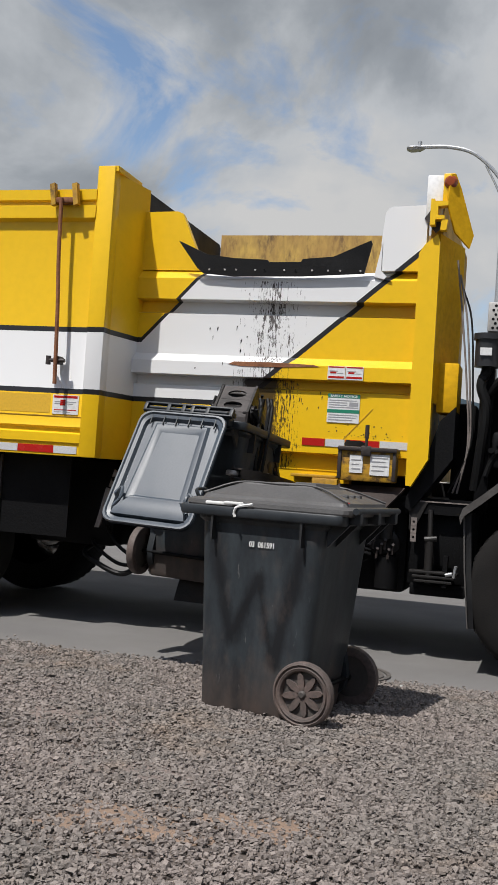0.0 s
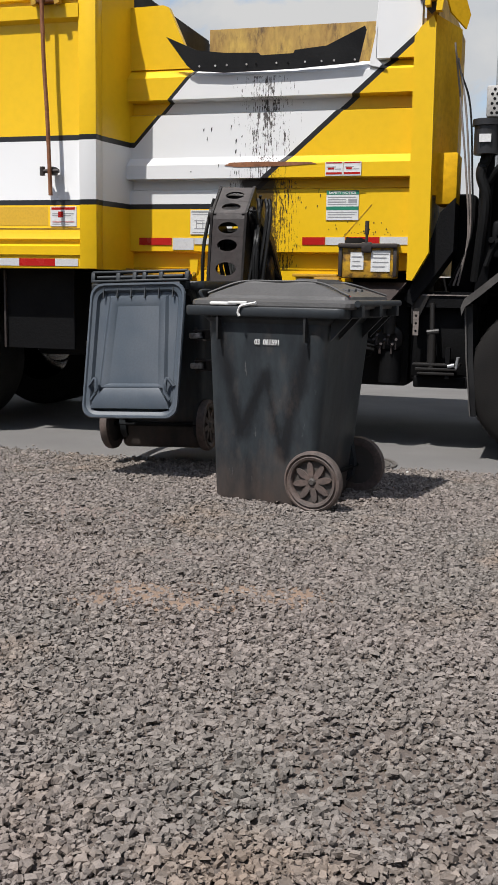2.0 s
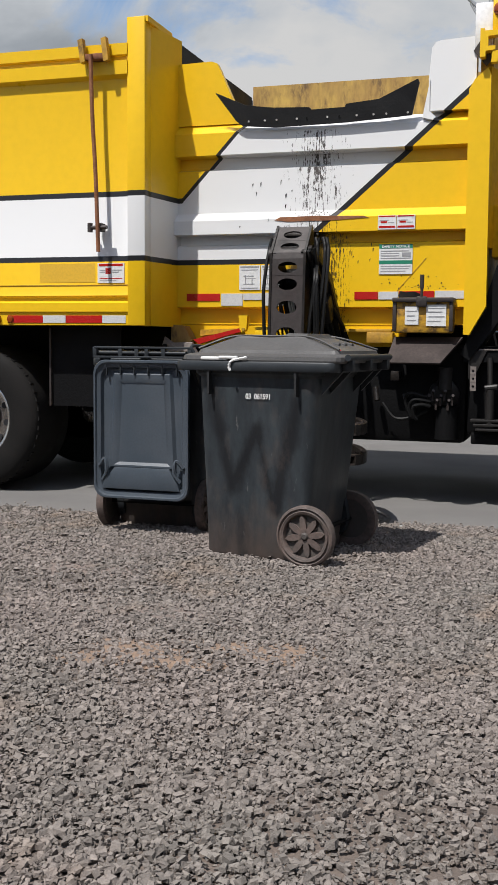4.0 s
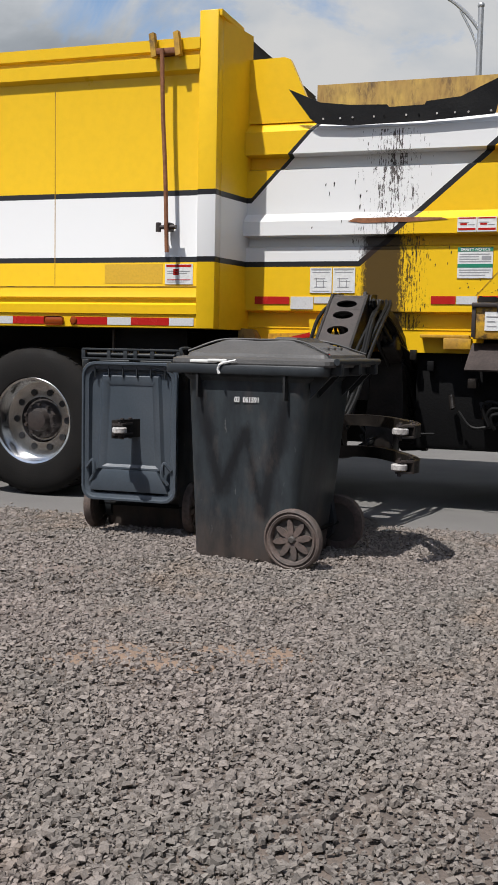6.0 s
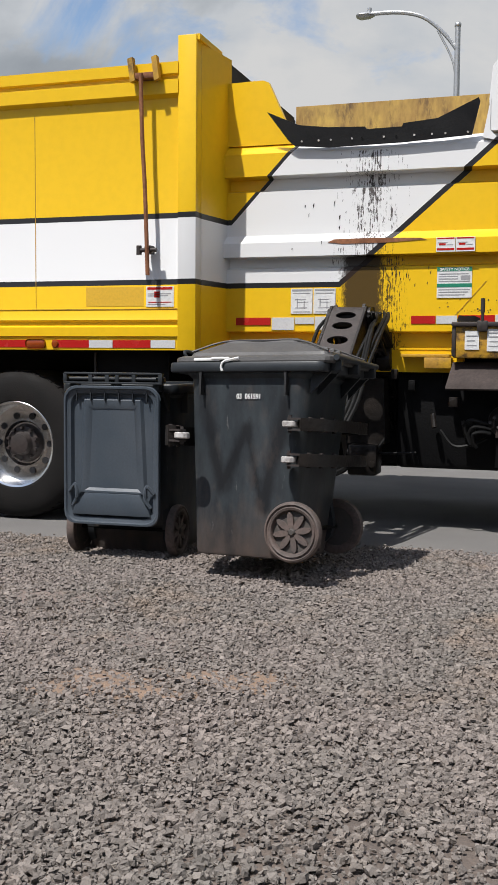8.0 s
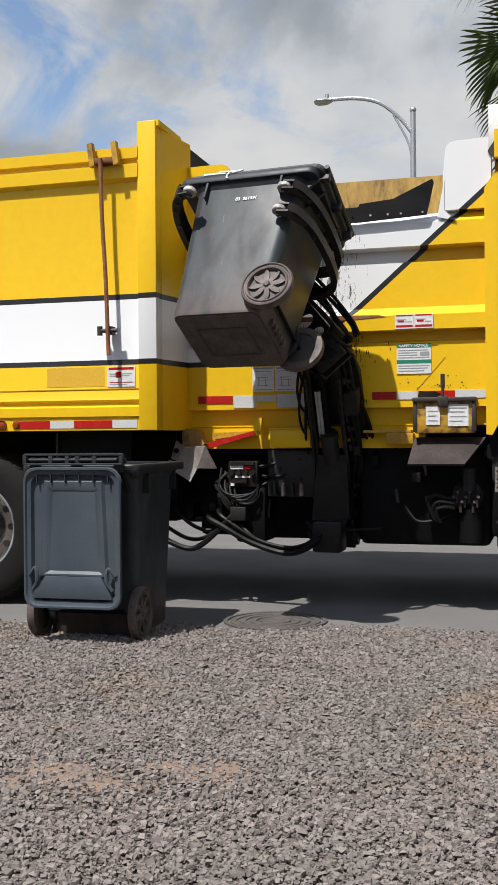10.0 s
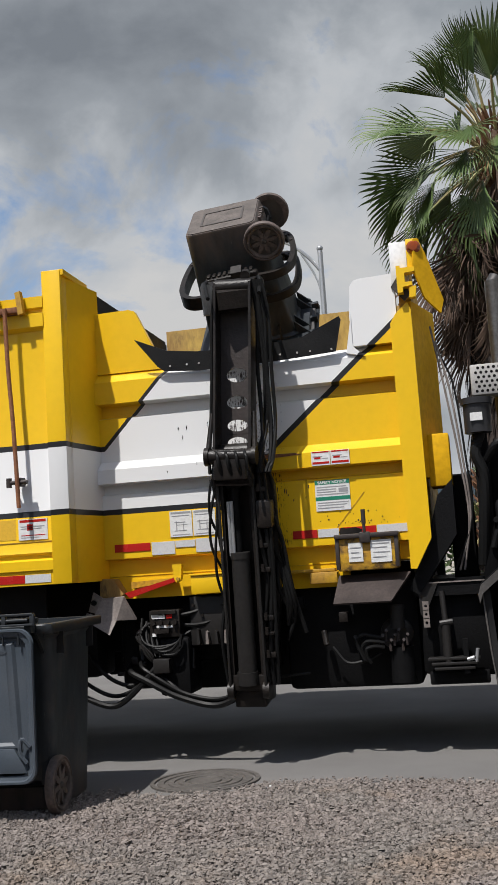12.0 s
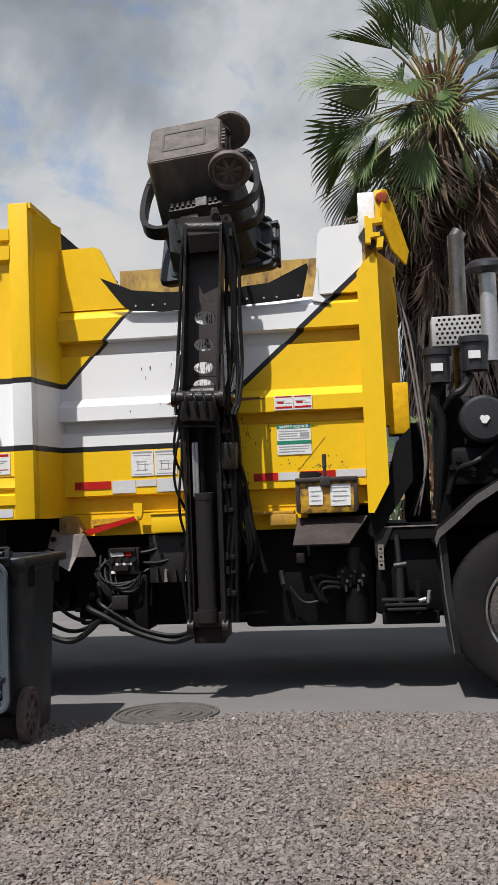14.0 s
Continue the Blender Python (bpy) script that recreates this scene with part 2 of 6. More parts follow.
def livery():
    """Yellow truck paint with the white field and its black outline, painted by height and slope along the body."""
    m = M_YEL.copy()
    m.name = "livery_paint"
    n, l = m.node_tree.nodes, m.node_tree.links
    b = n["Principled BSDF"]
    yellow = b.inputs["Base Color"].links[0].from_socket
    co = n.new("ShaderNodeTexCoord")
    sp = n.new("ShaderNodeSeparateXYZ")
    l.new(co.outputs["Object"], sp.inputs[0])
    X, Z = sp.outputs[0], sp.outputs[2]

    def mt(op, a, c):
        x = n.new("ShaderNodeMath")
        x.operation = op
        for k, v in enumerate((a, c)):
            if isinstance(v, (float, int)):
                x.inputs[k].default_value = v
            else:
                l.new(v, x.inputs[k])
        return x.outputs[0]

    def line(x0, z0, slope):
        return mt("ADD", mt("MULTIPLY", mt("SUBTRACT", X, x0), slope), z0)

    # height above the lower edge, below the rear slope, above the front slope; all positive inside the white field
    low = mt("SUBTRACT", Z, 1.650)
    rear = mt("SUBTRACT", mt("MAXIMUM", line(-0.40, 2.085, 1.06), 2.085), Z)
    front = mt("SUBTRACT", Z, line(0.37, 1.650, 0.872))
    inside = mt("MINIMUM", mt("MINIMUM", low, rear), mt("MULTIPLY", front, 0.78))
    white = mt("GREATER_THAN", inside, 0.018)
    black = mt("GREATER_THAN", inside, -0.018)

    def mixc(f, a, c):
        x = n.new("ShaderNodeMix")
        x.data_type = "RGBA"
        l.new(f, x.inputs[0])
        l.new(a, x.inputs[6])
        if isinstance(c, tuple):
            x.inputs[7].default_value = (*c, 1)
        else:
            l.new(c, x.inputs[7])
        return x.outputs[2]

    col = mixc(black, yellow, (0.02, 0.02, 0.022))
    col = mixc(white, col, (0.74, 0.74, 0.735))
    l.new(col, b.inputs["Base Color"])
    return m, n, l, b, X, Z, mt, mixc, col


def livery_dirty():
    """The same paint with the spill that runs down below the hopper's loading edge."""
    m, n, l, b, X, Z, mt, mixc, col = livery()
    m.name = "livery_paint_with_spill"
    co = n.new("ShaderNodeTexCoord")

    def noise_at(scale, stretch, detail=6.0):
        mp = n.new("ShaderNodeMapping")
        mp.inputs["Scale"].default_value = stretch
        l.new(co.outputs["Object"], mp.inputs[0])
        t = n.new("ShaderNodeTexNoise")
        t.inputs["Scale"].default_value, t.inputs["Detail"].default_value, t.inputs["Roughness"].default_value = scale, detail, 0.7
        l.new(mp.outputs[0], t.inputs["Vector"])
        return t.outputs[0]

    # widest in the middle of the column where carts are tipped, drips run down
    across = mt("ABSOLUTE", mt("SUBTRACT", X, 0.58), 0)
    column = mt("SUBTRACT", 1.0, mt("DIVIDE", across, 0.27))
    drips = noise_at(95.0, (1.0, 1.0, 0.05))
    spots = noise_at(70.0, (1.0, 1.0, 0.40))
    f = mt("ADD", mt("MULTIPLY", column, 0.13), mt("ADD", mt("MULTIPLY", drips, 0.54), mt("MULTIPLY", spots, 0.46)))
    low = mt("MULTIPLY", mt("LESS_THAN", Z, 1.84), 0.045)
    f = mt("MULTIPLY", mt("SUBTRACT", mt("ADD", f, low), 0.612), 28.0)
    f = mt("MINIMUM", mt("MAXIMUM", f, 0.0), 0.92)
    f = mt("MULTIPLY", f, mt("GREATER_THAN", column, 0.0))
    f = mt("MULTIPLY", f, mt("LESS_THAN", Z, 2.52))
    # below the middle rib a solid dark patch with a ragged edge spans the middle
    dark_mark = mt("SUBTRACT", 1.0, mt("DIVIDE", mt("ABSOLUTE", mt("SUBTRACT", X, 0.525), 0), 0.150))
    dark_mark = mt("ADD", mt("MULTIPLY", dark_mark, 3.5), mt("MULTIPLY", mt("SUBTRACT", spots, 0.5), 3.0))
    dark_mark = mt("MULTIPLY", mt("MINIMUM", mt("MAXIMUM", dark_mark, 0.0), 0.93), mt("LESS_THAN", Z, 1.835))
    f = mt("MAXIMUM", f, dark_mark)
    col = mixc(f, col, (0.030, 0.018, 0.013))
    l.new(col, b.inputs["Base Color"])
    return m


M_LIV = livery()[0]
M_SPILL = livery_dirty()
M_SHIELD = material("pale_grey_sheet", (0.46, 0.45, 0.43), 0.5, second=(0.36, 0.34, 0.32), amount=0.7, scale=6, bump=0.05)
M_LATCHD = material("dusty_grey_rubber", (0.085, 0.078, 0.072), 0.7, second=(0.05, 0.046, 0.043), amount=0.8, scale=7, bump=0.1)
M_CYL = material("dusty_black_paint", (0.021, 0.019, 0.018), 0.5, second=(0.013, 0.012, 0.011), amount=0.9, scale=5, fine=40, bump=0.1, spec=0.35)
M_LATCH = material("scuffed_grey_plate", (0.24, 0.205, 0.185), 0.6, second=(0.14, 0.12, 0.11), amount=0.9, scale=9, bump=0.15, dirt=(0.05, 0.04, 0.035), dirt_at=0.62, dirt_scale=8)


def cart_paint(name, dark_mark):
    """Charcoal cart plastic: pale rub marks and painted bluish sky sheen that run down, brown dust splashed on the
    foot, and smeared black strokes.
    """
    m = M_BIN.copy()
    m.name = name
    n, l = m.node_tree.nodes, m.node_tree.links
    b = n["Principled BSDF"]
    col = b.inputs["Base Color"].links[0].from_socket
    co = n.new("ShaderNodeTexCoord")
    sp = n.new("ShaderNodeSeparateXYZ")
    l.new(co.outputs["Object"], sp.inputs[0])
    X, Y, Z = sp.outputs

    def mt(op, a, c=0.0, clamp=False):
        x = n.new("ShaderNodeMath")
        x.operation, x.use_clamp = op, clamp
        for k, v in enumerate((a, c)):
            if isinstance(v, (float, int)):
                x.inputs[k].default_value = v
            else:
                l.new(v, x.inputs[k])
        return x.outputs[0]

    def spot(scale, stretch):
        mp = n.new("ShaderNodeMapping")
        mp.inputs["Scale"].default_value = stretch
        l.new(co.outputs["Object"], mp.inputs[0])
        t = n.new("ShaderNodeTexNoise")
        t.inputs["Scale"].default_value, t.inputs["Detail"].default_value, t.inputs["Roughness"].default_value = scale, 7, 0.62
        l.new(mp.outputs[0], t.inputs["Vector"])
        return t.outputs[0]

    def over(f, a, c):
        x = n.new("ShaderNodeMix")
        x.data_type = "RGBA"
        l.new(f, x.inputs[0])
        l.new(a, x.inputs[6])
        x.inputs[7].default_value = (*c, 1)
        return x.outputs[2]

    def soft(v, lo, hi):
        return mt("MULTIPLY", mt("SUBTRACT", v, lo), 1.0 / (hi - lo), True)

    # scuffs, tinted blue to stand in for the sky's reflection
    rub_sheen = spot(9.0, (1.0, 1.0, 0.28))
    col = over(mt("MULTIPLY", soft(rub_sheen, 0.40, 0.66), 0.80), col, (0.043, 0.054, 0.060))
    scratch = spot(38.0, (1.0, 1.0, 0.25))
    col = over(mt("MULTIPLY", soft(scratch, 0.66, 0.74), 0.6), col, (0.16, 0.155, 0.15))
    if dark_mark:
        near = None
        for ax, az, bx, bz in ((-0.235, 0.84, -0.13, 0.36), (-0.13, 0.36, 0.01, 0.66), (0.01, 0.66, 0.10, 0.27), (0.10, 0.27, 0.235, 0.80)):
            dx, dz = bx - ax, bz - az
            L2 = dx * dx + dz * dz
            px, pz = mt("SUBTRACT", X, ax), mt("SUBTRACT", Z, az)
            u = mt("ADD", mt("MULTIPLY", px, dx / L2), mt("MULTIPLY", pz, dz / L2), True)
            ex, ez = mt("SUBTRACT", px, mt("MULTIPLY", u, dx)), mt("SUBTRACT", pz, mt("MULTIPLY", u, dz))
            d = mt("SQRT", mt("ADD", mt("MULTIPLY", ex, ex), mt("MULTIPLY", ez, ez)))
            near = d if near is None else mt("MINIMUM", near, d)
        edge = mt("ADD", near, mt("MULTIPLY", mt("SUBTRACT", spot(11.0, (1, 1, 0.5)), 0.5), 0.13))
        f = mt("SUBTRACT", 1.0, soft(edge, 0.010, 0.052))
        f = mt("MULTIPLY", mt("MULTIPLY", f, 0.95), mt("LESS_THAN", Y, -0.2))
        col = over(f, col, (0.009, 0.010, 0.012))
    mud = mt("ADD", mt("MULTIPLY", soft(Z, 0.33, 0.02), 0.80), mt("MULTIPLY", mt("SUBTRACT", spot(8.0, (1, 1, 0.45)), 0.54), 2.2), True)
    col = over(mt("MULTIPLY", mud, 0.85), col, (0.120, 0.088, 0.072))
    l.new(col, b.inputs["Base Color"])
    return m


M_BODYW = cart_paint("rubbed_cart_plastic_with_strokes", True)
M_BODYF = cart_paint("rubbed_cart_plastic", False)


# ---------------------------------------------------------------- mesh tools
def box(bm, x0, x1, y0, y1, z0, z1, bevel=0.0, m=None):
    r = bmesh.ops.create_cube(bm, size=1.0)
    vs = r["verts"]
    bmesh.ops.scale(bm, vec=(x1 - x0, y1 - y0, z1 - z0), verts=vs)
    bmesh.ops.translate(bm, vec=((x0 + x1) / 2, (y0 + y1) / 2, (z0 + z1) / 2), verts=vs)
    if bevel:
        es = list({e for v in vs for e in v.link_edges})
        g = bmesh.ops.bevel(bm, geom=es, offset=bevel, segments=2, affect="EDGES", profile=0.5)
        vs = list({v for f in g["faces"] for v in f.verts} | {v for v in vs if v.is_valid})
    if m is not None:
        bmesh.ops.transform(bm, matrix=m, verts=vs)
    return vs


def prism(bm, pts, axis, a, b):
    """A polygon, given in the two other axes in order, drawn out along axis from a to b."""
    def at(p, d):
        return {"x": (d, p[0], p[1]), "y": (p[0], d, p[1]), "z": (p[0], p[1], d)}[axis]
    lo = [bm.verts.new(at(p, a)) for p in pts]
    hi = [bm.verts.new(at(p, b)) for p in pts]
    fs = [bm.faces.new(lo), bm.faces.new(hi[::-1])]
    for i in range(len(pts)):
        j = (i + 1) % len(pts)
        fs.append(bm.faces.new((lo[j], lo[i], hi[i], hi[j])))
    bmesh.ops.recalc_face_normals(bm, faces=fs)
    return lo + hi


def rod(bm, p0, p1, r0, r1=None, n=12):
    p0, p1 = Vector(p0), Vector(p1)
    d = p1 - p0
    m = Matrix.Translation((p0 + p1) / 2) @ d.to_track_quat("Z", "Y").to_matrix().to_4x4()
    return bmesh.ops.create_cone(bm, cap_ends=True, segments=n, radius1=r0, radius2=r0 if r1 is None else r1, depth=d.length, matrix=m)["verts"]


def smooth_path(pts, k=5):
    p = [Vector(q) for q in pts]
    p = [2 * p[0] - p[1], *p, 2 * p[-1] - p[-2]]
    out = []
    for i in range(1, len(p) - 2):
        for s in range(k):
            t = s / k
            a, b, c, d = p[i - 1:i + 3]
            out.append(0.5 * ((2 * b) + (c - a) * t + (2 * a - 5 * b + 4 * c - d) * t * t + (3 * b - a - 3 * c + d) * t ** 3))
    return [*out, p[-2]]


def tube(bm, pts, r, n=7, k=5):
    path = smooth_path(pts, k)
    rings, up = [], Vector((0.3, 0.2, 0.9))
    for i, q in enumerate(path):
        d = (path[min(i + 1, len(path) - 1)] - path[max(i - 1, 0)]).normalized()
        u = d.cross(up).normalized() if abs(d.dot(up)) < 0.99 else d.cross(Vector((1, 0, 0))).normalized()
        v = d.cross(u)
        rr = r(i / (len(path) - 1)) if callable(r) else r
        rings.append([bm.verts.new(q + (u * math.cos(a) + v * math.sin(a)) * rr) for a in [2 * math.pi * j / n for j in range(n)]])
    for a, b in zip(rings, rings[1:]):
        for j in range(n):
            bm.faces.new((a[j], a[(j + 1) % n], b[(j + 1) % n], b[j]))
    bm.faces.new(rings[0][::-1]), bm.faces.new(rings[-1])


def lathe(bm, prof, n=40, m=None):
    """Profile of (radius, height) turned round z; m places it."""
    rings = []
    for r, h in prof:
        if r < 1e-6:
            rings.append([bm.verts.new((0, 0, h))])
        else:
            rings.append([bm.verts.new((r * math.cos(2 * math.pi * j / n), r * math.sin(2 * math.pi * j / n), h)) for j in range(n)])
    fs = []
    for a, b in zip(rings, rings[1:]):
        for j in range(n):
            q = [a[j % len(a)], a[(j + 1) % len(a)], b[(j + 1) % len(b)], b[j % len(b)]]
            q = [v for i, v in enumerate(q) if v not in q[:i]]
            if len(q) > 2:
                fs.append(bm.faces.new(q))
    vs = [v for g in rings for v in g]
    bmesh.ops.recalc_face_normals(bm, faces=fs)
    if m is not None:
        bmesh.ops.transform(bm, matrix=m, verts=vs)
    return vs


def loft(bm, rings, cap=True):
    """Closed rings of equal count, joined in turn."""
    rs = [[bm.verts.new(p) for p in ring] for ring in rings]
    n = len(rs[0])
    fs = []
    for a, b in zip(rs, rs[1:]):
        for j in range(n):
            fs.append(bm.faces.new((a[j], a[(j + 1) % n], b[(j + 1) % n], b[j])))
    if cap:
        fs += [bm.faces.new(rs[0][::-1]), bm.faces.new(rs[-1])]
    bmesh.ops.recalc_face_normals(bm, faces=fs)
    return [v for r in rs for v in r]


def round_rect(x0, x1, y0, y1, r, z, k=4):
    out = []
    for cx, cy, a0 in ((x1 - r, y1 - r, 0), (x0 + r, y1 - r, 90), (x0 + r, y0 + r, 180), (x1 - r, y0 + r, 270)):
        for i in range(k + 1):
            a = radians(a0 + 90 * i / k)
            out.append((cx + r * math.cos(a), cy + r * math.sin(a), z))
    return out


def to_mesh(name, bm, mat, sharp=35):
    me = bpy.data.meshes.new(name)
    bm.to_mesh(me)
    bm.free()
    me.materials.append(mat)
    if len(me.polygons):
        me.shade_smooth()
        me.set_sharp_from_angle(angle=radians(sharp))
    return me


def part(name, bm, mat, parent, label=""):
    ob = new(name, to_mesh(name, bm, mat))
    ob.parent = parent
    return tagged(ob, label)


def thing(name, label, category, group="", kind="", bm=None, mat=None):
    ob = new(name, to_mesh(name, bm, mat) if bm else None)
    return tagged(ob, label, category, group, kind)


def B():
    return bmesh.new()


def words(text, height, m, mat, name, parent):
    cu = bpy.data.curves.new(name, "FONT")
    cu.body, cu.size, cu.extrude, cu.align_x, cu.offset = text, height, 0.0008, "CENTER", 0.0007
    tmp = bpy.data.objects.new("text", cu)
    scene.collection.objects.link(tmp)
    bpy.context.view_layer.update()
    me = bpy.data.meshes.new_from_object(tmp.evaluated_get(bpy.context.evaluated_depsgraph_get()))
    bpy.data.objects.remove(tmp)
    me.transform(m)
    me.materials.clear()
    me.materials.append(mat)
    ob = new(name, me)
    ob.parent = parent
    return ob


# ---------------------------------------------------------------- ground
def ground():
    bm = B()
    box(bm, -400, 400, -250, 600, -0.5, -0.03)
    thing("ground", "dry grassy open land reaching to the hills", "ground", kind="structure", bm=bm, mat=M_LAND)
    bm = B()
    box(bm, -90, 90, 0.35, 14.5, -0.3, -0.012)
    thing("road", "grey sun-bleached asphalt street under the truck", "road", kind="structure", bm=bm, mat=M_ASPHALT)
    # bed of fine dust under the stones, with an uneven edge along the asphalt
    bm = B()
    edge = []
    x = -14.0
    while x < 14:
        edge.append((x, 1.10 + 0.10 * x + 0.12 * math.sin(x * 1.7) * math.exp(-abs(x) / 6) + random.uniform(-0.05, 0.05) - 0.022 * x * x * (x > 0)))
        x += 0.12
    prism(bm, [(14, -12), *[(p, min(q, 1.45) - 0.22 * math.exp(-((p - 0.33) / 0.33) ** 4)) for p, q in reversed(edge)], (-14, -12)], "z", -0.2, 0.0)
    thing("gravel_bed", "brown dusty shoulder beneath loose gravel", "ground", kind="structure", bm=bm, mat=M_DUST)


def wall_behind():
    # added out of view; blocks low southern sky so the truck's underside stays dark
    bm = B()
    box(bm, -26, 26, -10.0, -9.7, -0.05, 3.3)
    box(bm, -26.05, 26.05, -10.05, -9.65, 3.3, 3.42, 0.02)
    thing("wall_south", "plain unseen wall added behind the camera to cut low sky light", "wall", kind="structure", bm=bm, mat=M_SHADEWALL)


def edge_y(x):
    dip = 0.22 * math.exp(-((x - 0.33) / 0.33) ** 4)
    return -dip + min(1.45, 1.10 + 0.10 * x + 0.12 * np.sin(x * 1.7) * np.exp(-abs(x) / 6) - 0.022 * x * x * (x > 0))


def gravel():
    """Crushed stone, dense on the shoulder by the road and coarser over the rest of the lot."""
    rng = np.random.default_rng(4)
    N = 196000
    x, y = rng.uniform(-2.25, 2.85, N), rng.uniform(-3.45, 1.55, N)
    lim = np.array([edge_y(a) for a in x])
    # thinner where dust shows through and along the asphalt edge
    thin = 0.5 + 0.5 * np.sin(x * 2.3 + 1.1 * np.sin(y * 1.9)) * np.sin(y * 3.1 + 0.7)
    keep = (y < lim + rng.normal(0, 0.05, N)) & (rng.uniform(0, 1, N) < 1.0 - 0.45 * (thin > 0.80))
    M = 62000
    x2, y2 = rng.uniform(-7.0, 6.5, M), rng.uniform(-7.5, 1.4, M)
    k2 = (y2 < np.array([edge_y(a) for a in x2])) & ~((y2 > -3.45) & (x2 > -2.25) & (x2 < 2.85))
    n1 = int(keep.sum())
    x, y = np.concatenate([x[keep], x2[k2]]), np.concatenate([y[keep], y2[k2]])
    n = len(x)
    # a lump with a broad waist and a smaller crown; it has no underside
    base = np.array([[-1, -1, -0.5], [1, -1, -0.5], [1, 1, -0.5], [-1, 1, -0.5], [-0.8, -0.8, 1], [0.8, -0.8, 1], [0.8, 0.8, 1], [-0.8, 0.8, 1]], float)
    quads = np.array([[4, 5, 6, 7], [0, 1, 5, 4], [1, 2, 6, 5], [2, 3, 7, 6], [3, 0, 4, 7]])
    v = base[None] * rng.uniform(0.38, 1.0, (n, 8, 3))
    size = rng.lognormal(math.log(0.0074), 0.34, n).clip(0.0034, 0.0150)
    size *= np.where(np.arange(n) < n1, 1.0, 2.6)
    v *= size[:, None, None] * np.stack([rng.uniform(0.85, 1.45, n), rng.uniform(0.7, 1.15, n), rng.uniform(0.60, 0.95, n)], -1)[:, None]
    a, b = rng.uniform(0, 2 * math.pi, n), rng.normal(0, 0.55, n)
    ca, sa, cb, sb = np.cos(a), np.sin(a), np.cos(b), np.sin(b)
    xx, yy, zz = v[..., 0].copy(), v[..., 1].copy(), v[..., 2].copy()
    yy, zz = yy * cb[:, None] - zz * sb[:, None], yy * sb[:, None] + zz * cb[:, None]
    xx, yy = xx * ca[:, None] - yy * sa[:, None], xx * sa[:, None] + yy * ca[:, None]
    v = np.stack([xx + x[:, None], yy + y[:, None], zz + (size * 0.35 + rng.uniform(0, 0.011, n))[:, None]], -1).reshape(-1, 3)
    f = (quads[None] + 8 * np.arange(n)[:, None, None]).reshape(-1, 4)
    me = bpy.data.meshes.new("gravel")
    me.from_pydata(v.tolist(), [], f.tolist())
    me.materials.append(M_STONE)
    tagged(new("gravel", me), "loose crushed grey-brown gravel on the shoulder", "gravel", kind="stuff")


def dust_patch(x, y, rx, ry, h, mat, seed):
    """A low spill of fine soil that half buries the stones."""
    rng = random.Random(seed)
    bm = B()
    n, rings = 40, [[bm.verts.new((x, y, h))]]
    wob = [1 + 0.22 * math.sin(3 * a * 0.157 + seed) + rng.uniform(-0.16, 0.16) for a in range(n)]
    for k in range(1, 6):
        u = k / 5
        rings.append([bm.verts.new((x + rx * u * wob[j] * math.cos(j * 0.15708), y + ry * u * wob[j] * math.sin(j * 0.15708), h * (1 - u ** 3) + rng.uniform(-0.0015, 0.0015) + 0.002)) for j in range(n)])
    for j in range(n):
        i = (j + 1) % n
        bm.faces.new((rings[0][0], rings[1][j], rings[1][i]))
        for a, b in zip(rings[1:], rings[2:]):
            bm.faces.new((a[j], b[j], b[i], a[i]))
    thing("dust_patch", "patch of fine tan soil among the stones", "soil", "soil patches", "structure", bm, mat)


def litter():
    bm = B()
    prism(bm, [(0.765, 1.10), (0.785, 1.095), (0.80, 1.12), (0.782, 1.128), (0.772, 1.118)], "z", 0.012, 0.018)
    prism(bm, [(0.79, 1.09), (0.80, 1.09), (0.803, 1.105), (0.793, 1.104)], "z", 0.018, 0.026)
    thing("paper_scrap", "small crumpled white paper scrap on the gravel", "litter", bm=bm, mat=M_INK)


def manhole():
    bm = B()
    lathe(bm, [(0.325, -0.06), (0.325, 0.006), (0.300, 0.006), (0.297, -0.006), (0.285, -0.006), (0.282, 0.004), (0.245, 0.004), (0.242, -0.004),
               (0.222, -0.004), (0.219, 0.004), (0.185, 0.004), (0.182, -0.004), (0.160, -0.004), (0.157, 0.004), (0.120, 0.004), (0.117, -0.004),
               (0.098, -0.004), (0.095, 0.004), (0.05, 0.004), (0.0, 0.004)], 56, Matrix.Translation((0.335, 1.43, -0.007)))
    thing("manhole_cover", "round cast iron manhole cover with ring ribs", "manhole cover", bm=bm, mat=M_IRON)


# ---------------------------------------------------------------- wheeled carts
def cart_wheel(parent, y, side):
    bm = B()
    m = Matrix.Translation((0.285, y, 0.152)) @ pose(0, 0, 0, 90 * side)
    lathe(bm, [(0.105, -0.020), (0.128, -0.024), (0.148, -0.020), (0.152, -0.006), (0.152, 0.012), (0.147, 0.024), (0.138, 0.028), (0.133, 0.020), (0.128, 0.020), (0.123, 0.028), (0.112, 0.024), (0.105, 0.012), (0.105, -0.020)], 40, m)
    w = part("wheel", bm, M_WHEEL, parent, "dusty brown plastic wheel")
    bm = B()
    lathe(bm, [(0, -0.012), (0.107, -0.012), (0.107, 0.002), (0.0, 0.002)], 32, m)
    lathe(bm, [(0.0, 0.026), (0.012, 0.026), (0.020, 0.018), (0.024, 0.0)], 16, m)
    part("hub", bm, M_SPOKE, w)
    for i in range(8):
        bm = B()
        prism(bm, [(0.016, -0.011), (0.06, -0.0165), (0.090, -0.012), (0.105, 0.0), (0.090, 0.012), (0.06, 0.0165), (0.016, 0.011)], "z", 0.0, 0.017)
        bmesh.ops.transform(bm, matrix=m @ pose(0, 0, 0, 0, 0, 45 * i + 10), verts=bm.verts[:])
        part("spoke", bm, M_WHEEL, w)


